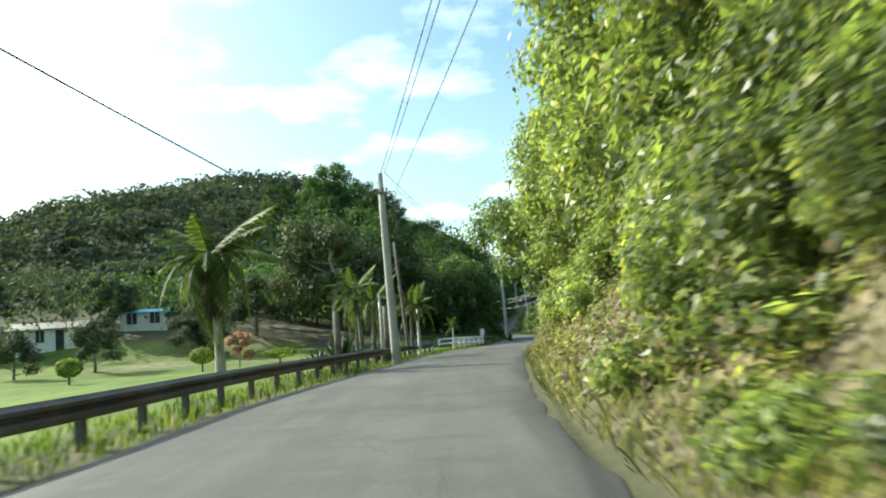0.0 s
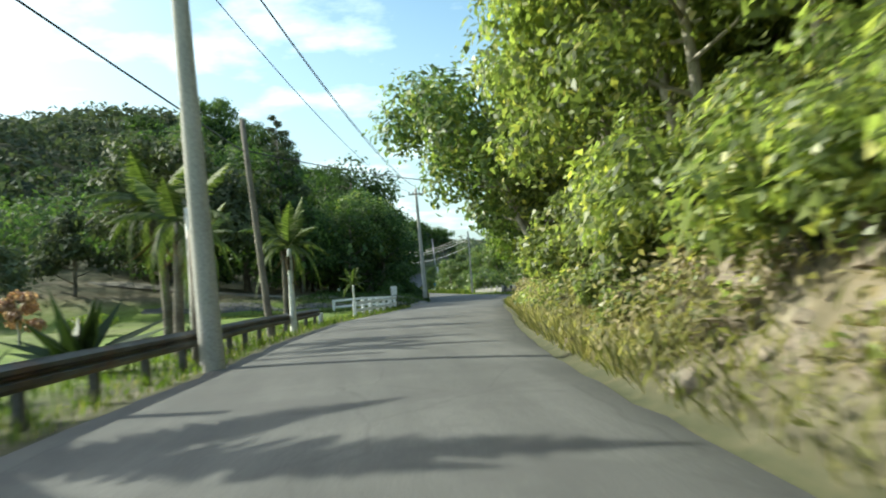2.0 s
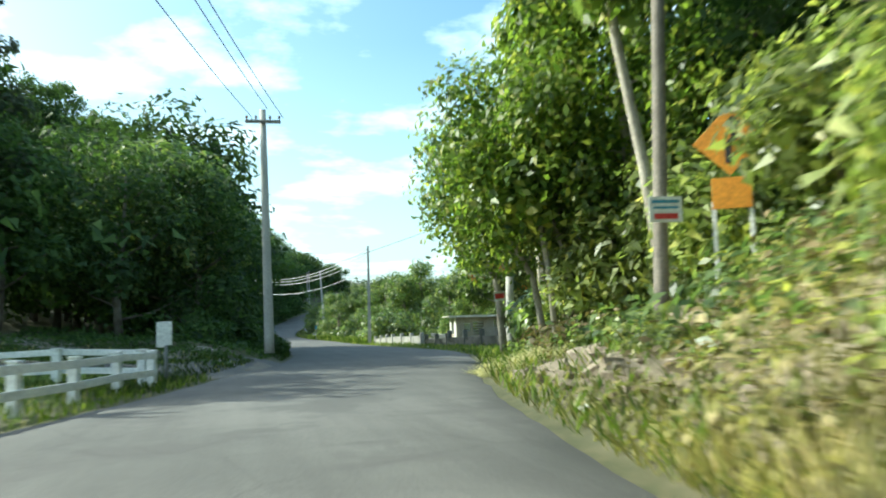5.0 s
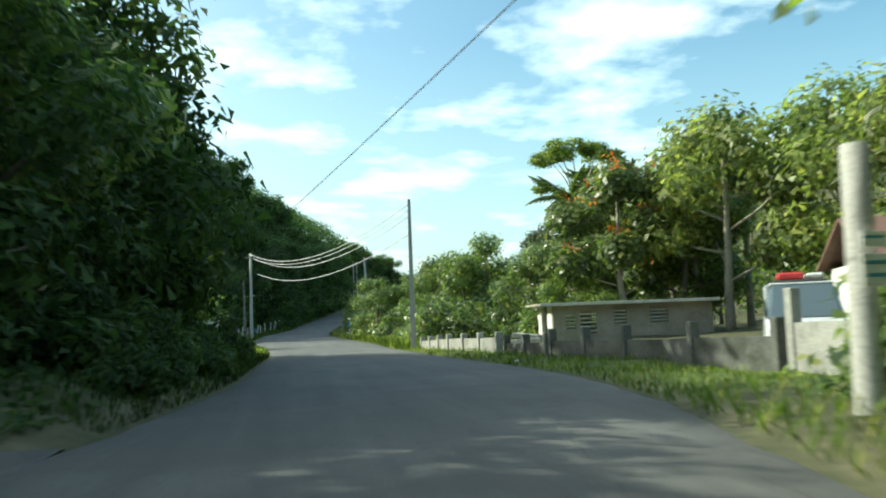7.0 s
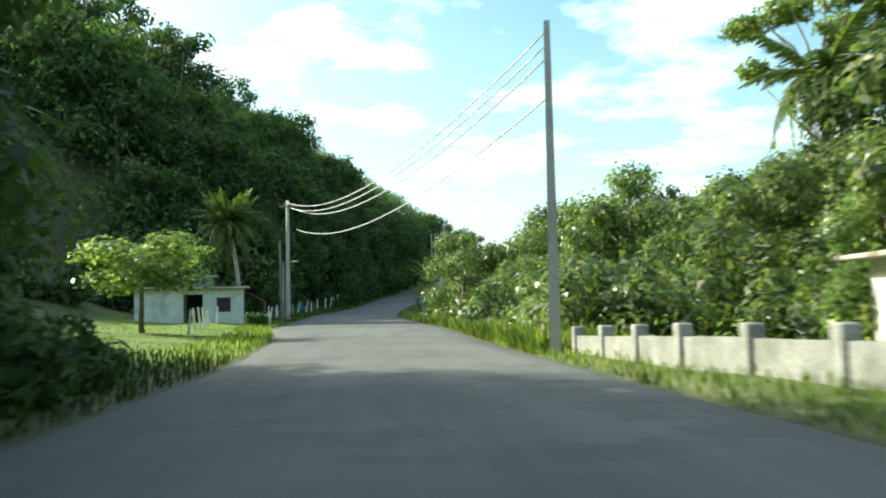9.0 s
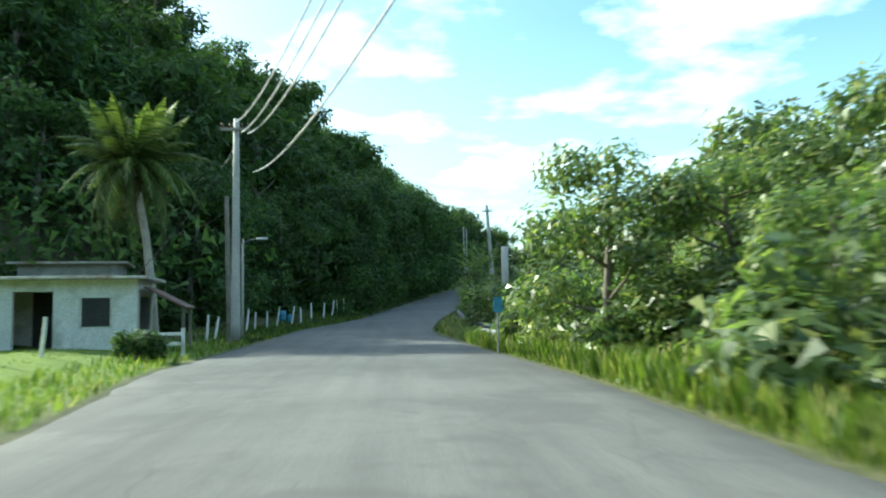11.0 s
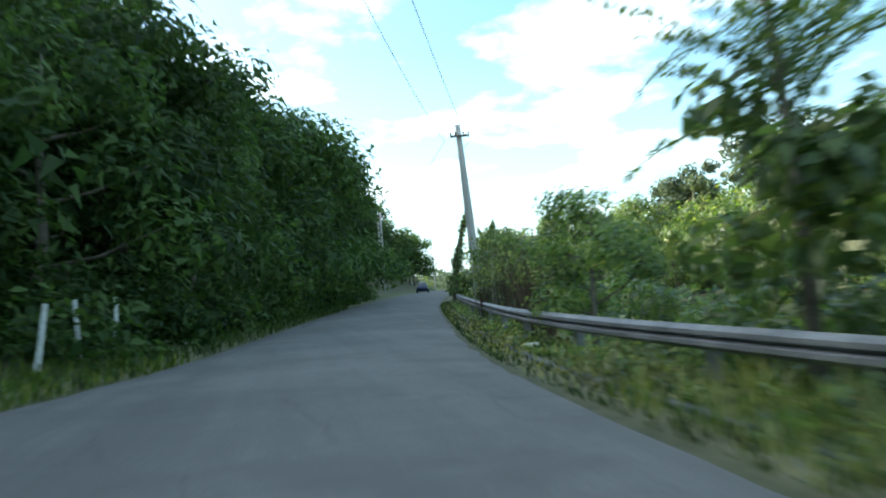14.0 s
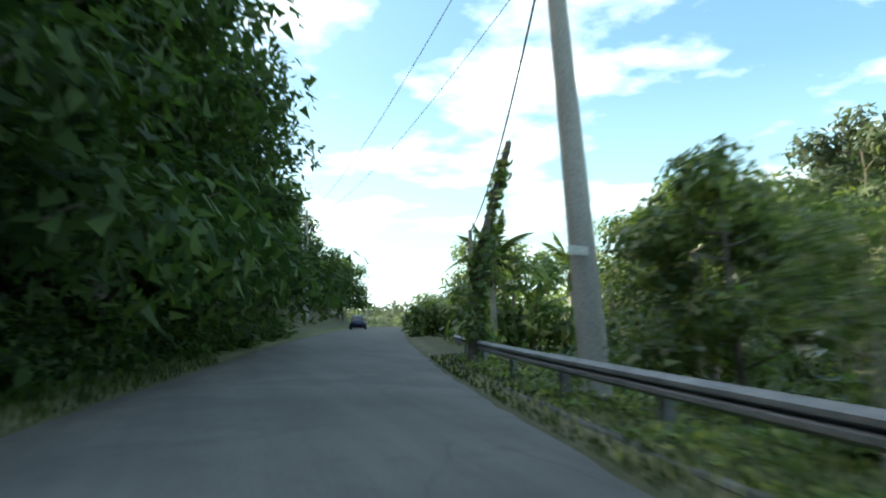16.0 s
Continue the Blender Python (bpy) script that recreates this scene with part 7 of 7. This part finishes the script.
def straw_heap(x, y, r, h, seed):
    """A heap of cut dry stalks."""
    rng = np.random.default_rng(seed)
    n = 2600
    vs = np.empty((n, 4, 3))
    for k in range(n):
        a, q = rng.uniform(0, 6.28), r * math.sqrt(rng.uniform(0, 1))
        px, py = x + q * math.cos(a), y + 1.6 * q * math.sin(a)
        p = np.array([px, py, ground_z(px, py) + h * (1 - (q / r) ** 2) * rng.uniform(0.5, 1.0)])
        b = rng.uniform(0, 6.28); L = rng.uniform(0.15, 0.4)
        d = np.array([math.cos(b), math.sin(b), rng.uniform(-0.3, 0.5)]) * L
        s = np.array([-math.sin(b), math.cos(b), 0.2]) * 0.012
        vs[k] = (p - s, p + s, p + d + s * 0.4, p + d - s * 0.4)
    tagged(part("straw_heap", leaf_mesh("straw_heap", vs.reshape(-1, 3)), STRAW), "heap of cut pale dry stalks beside the road", "straw", kind="stuff")


straw_heap(11.25, 70.6, 1.05, 0.18, 61)


def rock_mesh(seed, s):
    rng = random.Random(seed)
    bm = bmesh.new()
    bmesh.ops.create_icosphere(bm, subdivisions=1, radius=1)
    for v in bm.verts:
        v.co *= rng.uniform(0.7, 1.15)
        v.co.z *= 0.65
        v.co *= s
    return bm_mesh("rock", bm)


ROCKS = [rock_mesh(i, 0.5) for i in range(5)]
rrng = random.Random(21)
for k in range(170):
    y = rrng.uniform(2, 54) if k < 124 else rrng.uniform(56, 76)
    d = rrng.uniform(0.25, 2.8)
    x = at_edge(y, d, 1)
    s = rrng.uniform(0.12, 0.5)
    r = part("rock", rrng.choice(ROCKS), ROCK, m=pose(x, y, ground_z(x, y) + 0.08 * s, rrng.uniform(-20, 20), rrng.uniform(-20, 20), rrng.uniform(0, 360)) @ Matrix.Scale(s, 4))
    tagged(r, "pale tan broken rock at the foot of the bank", "rock", "bank rocks")



def block_mesh(seed):
    """A broken block with chipped corners."""
    rng = random.Random(seed)
    bm = bmesh.new()
    bmesh.ops.create_cube(bm, size=1.0)
    bmesh.ops.subdivide_edges(bm, edges=bm.edges[:], cuts=1, use_grid_fill=True)
    for v in bm.verts:
        v.co = v.co * rng.uniform(0.72, 1.05) + Vector((rng.uniform(-0.09, 0.09), rng.uniform(-0.09, 0.09), rng.uniform(-0.09, 0.09)))
    return bm_mesh("block", bm)


BLOCKS = [block_mesh(40 + i) for i in range(7)]


def rock_outcrop(y0, y1, d0, d1, seed):
    """A cut face of broken limestone blocks, half sunk in the bank."""
    rng = random.Random(seed)
    t = thing("rock_outcrop", "pale broken limestone face cut into the bank", "rock", group="bank outcrop")
    y = y0
    while y < y1:
        d = d0 + rng.uniform(-0.2, 0.2)
        while d < d1:
            s = rng.choice((0.16, 0.22, 0.3, 0.42)) * rng.uniform(0.85, 1.2)
            yy = y + rng.uniform(-0.12, 0.12)
            x = at_edge(yy, d, 1)
            if rng.random() < 0.72 and noise.noise((yy * 0.5, d * 0.9, 7)) > -0.3:
                part("block", rng.choice(BLOCKS), ROCK, t, m=pose(x, yy, ground_z(x, yy) - 0.06, rng.uniform(-14, 14), rng.uniform(-50, -15), rng.uniform(-18, 18)) @ Matrix.Diagonal((s * 0.8, s * rng.uniform(0.9, 1.7), s * 0.8, 1)))
            d += max(0.2, s) * rng.uniform(0.7, 1.0)
        y += rng.uniform(0.28, 0.4)


rock_outcrop(14.0, 31.5, 0.95, 3.0, 1)
rock_outcrop(7.0, 13.5, 1.4, 2.4, 9)
for k in range(46):
    y = rrng.uniform(61.0, 67.0)
    x = at_edge(y, rrng.uniform(0.6, 1.8), 1)
    s = rrng.uniform(0.14, 0.42)
    r = part("rock", rrng.choice(BLOCKS), ROCK, m=pose(x, y, ground_z(x, y) + 0.12 * s, rrng.uniform(-25, 25), rrng.uniform(-25, 25), rrng.uniform(0, 360)) @ Matrix.Diagonal((s, s * 1.2, s * 0.75, 1)))
    tagged(r, "pale grey angular rubble stone beside the road", "rock", "roadside rubble")

for kind_of in Kind.every:
    if not kind_of.used:
        for o in (*kind_of.made.children_recursive, kind_of.made):
            bpy.data.objects.remove(o)
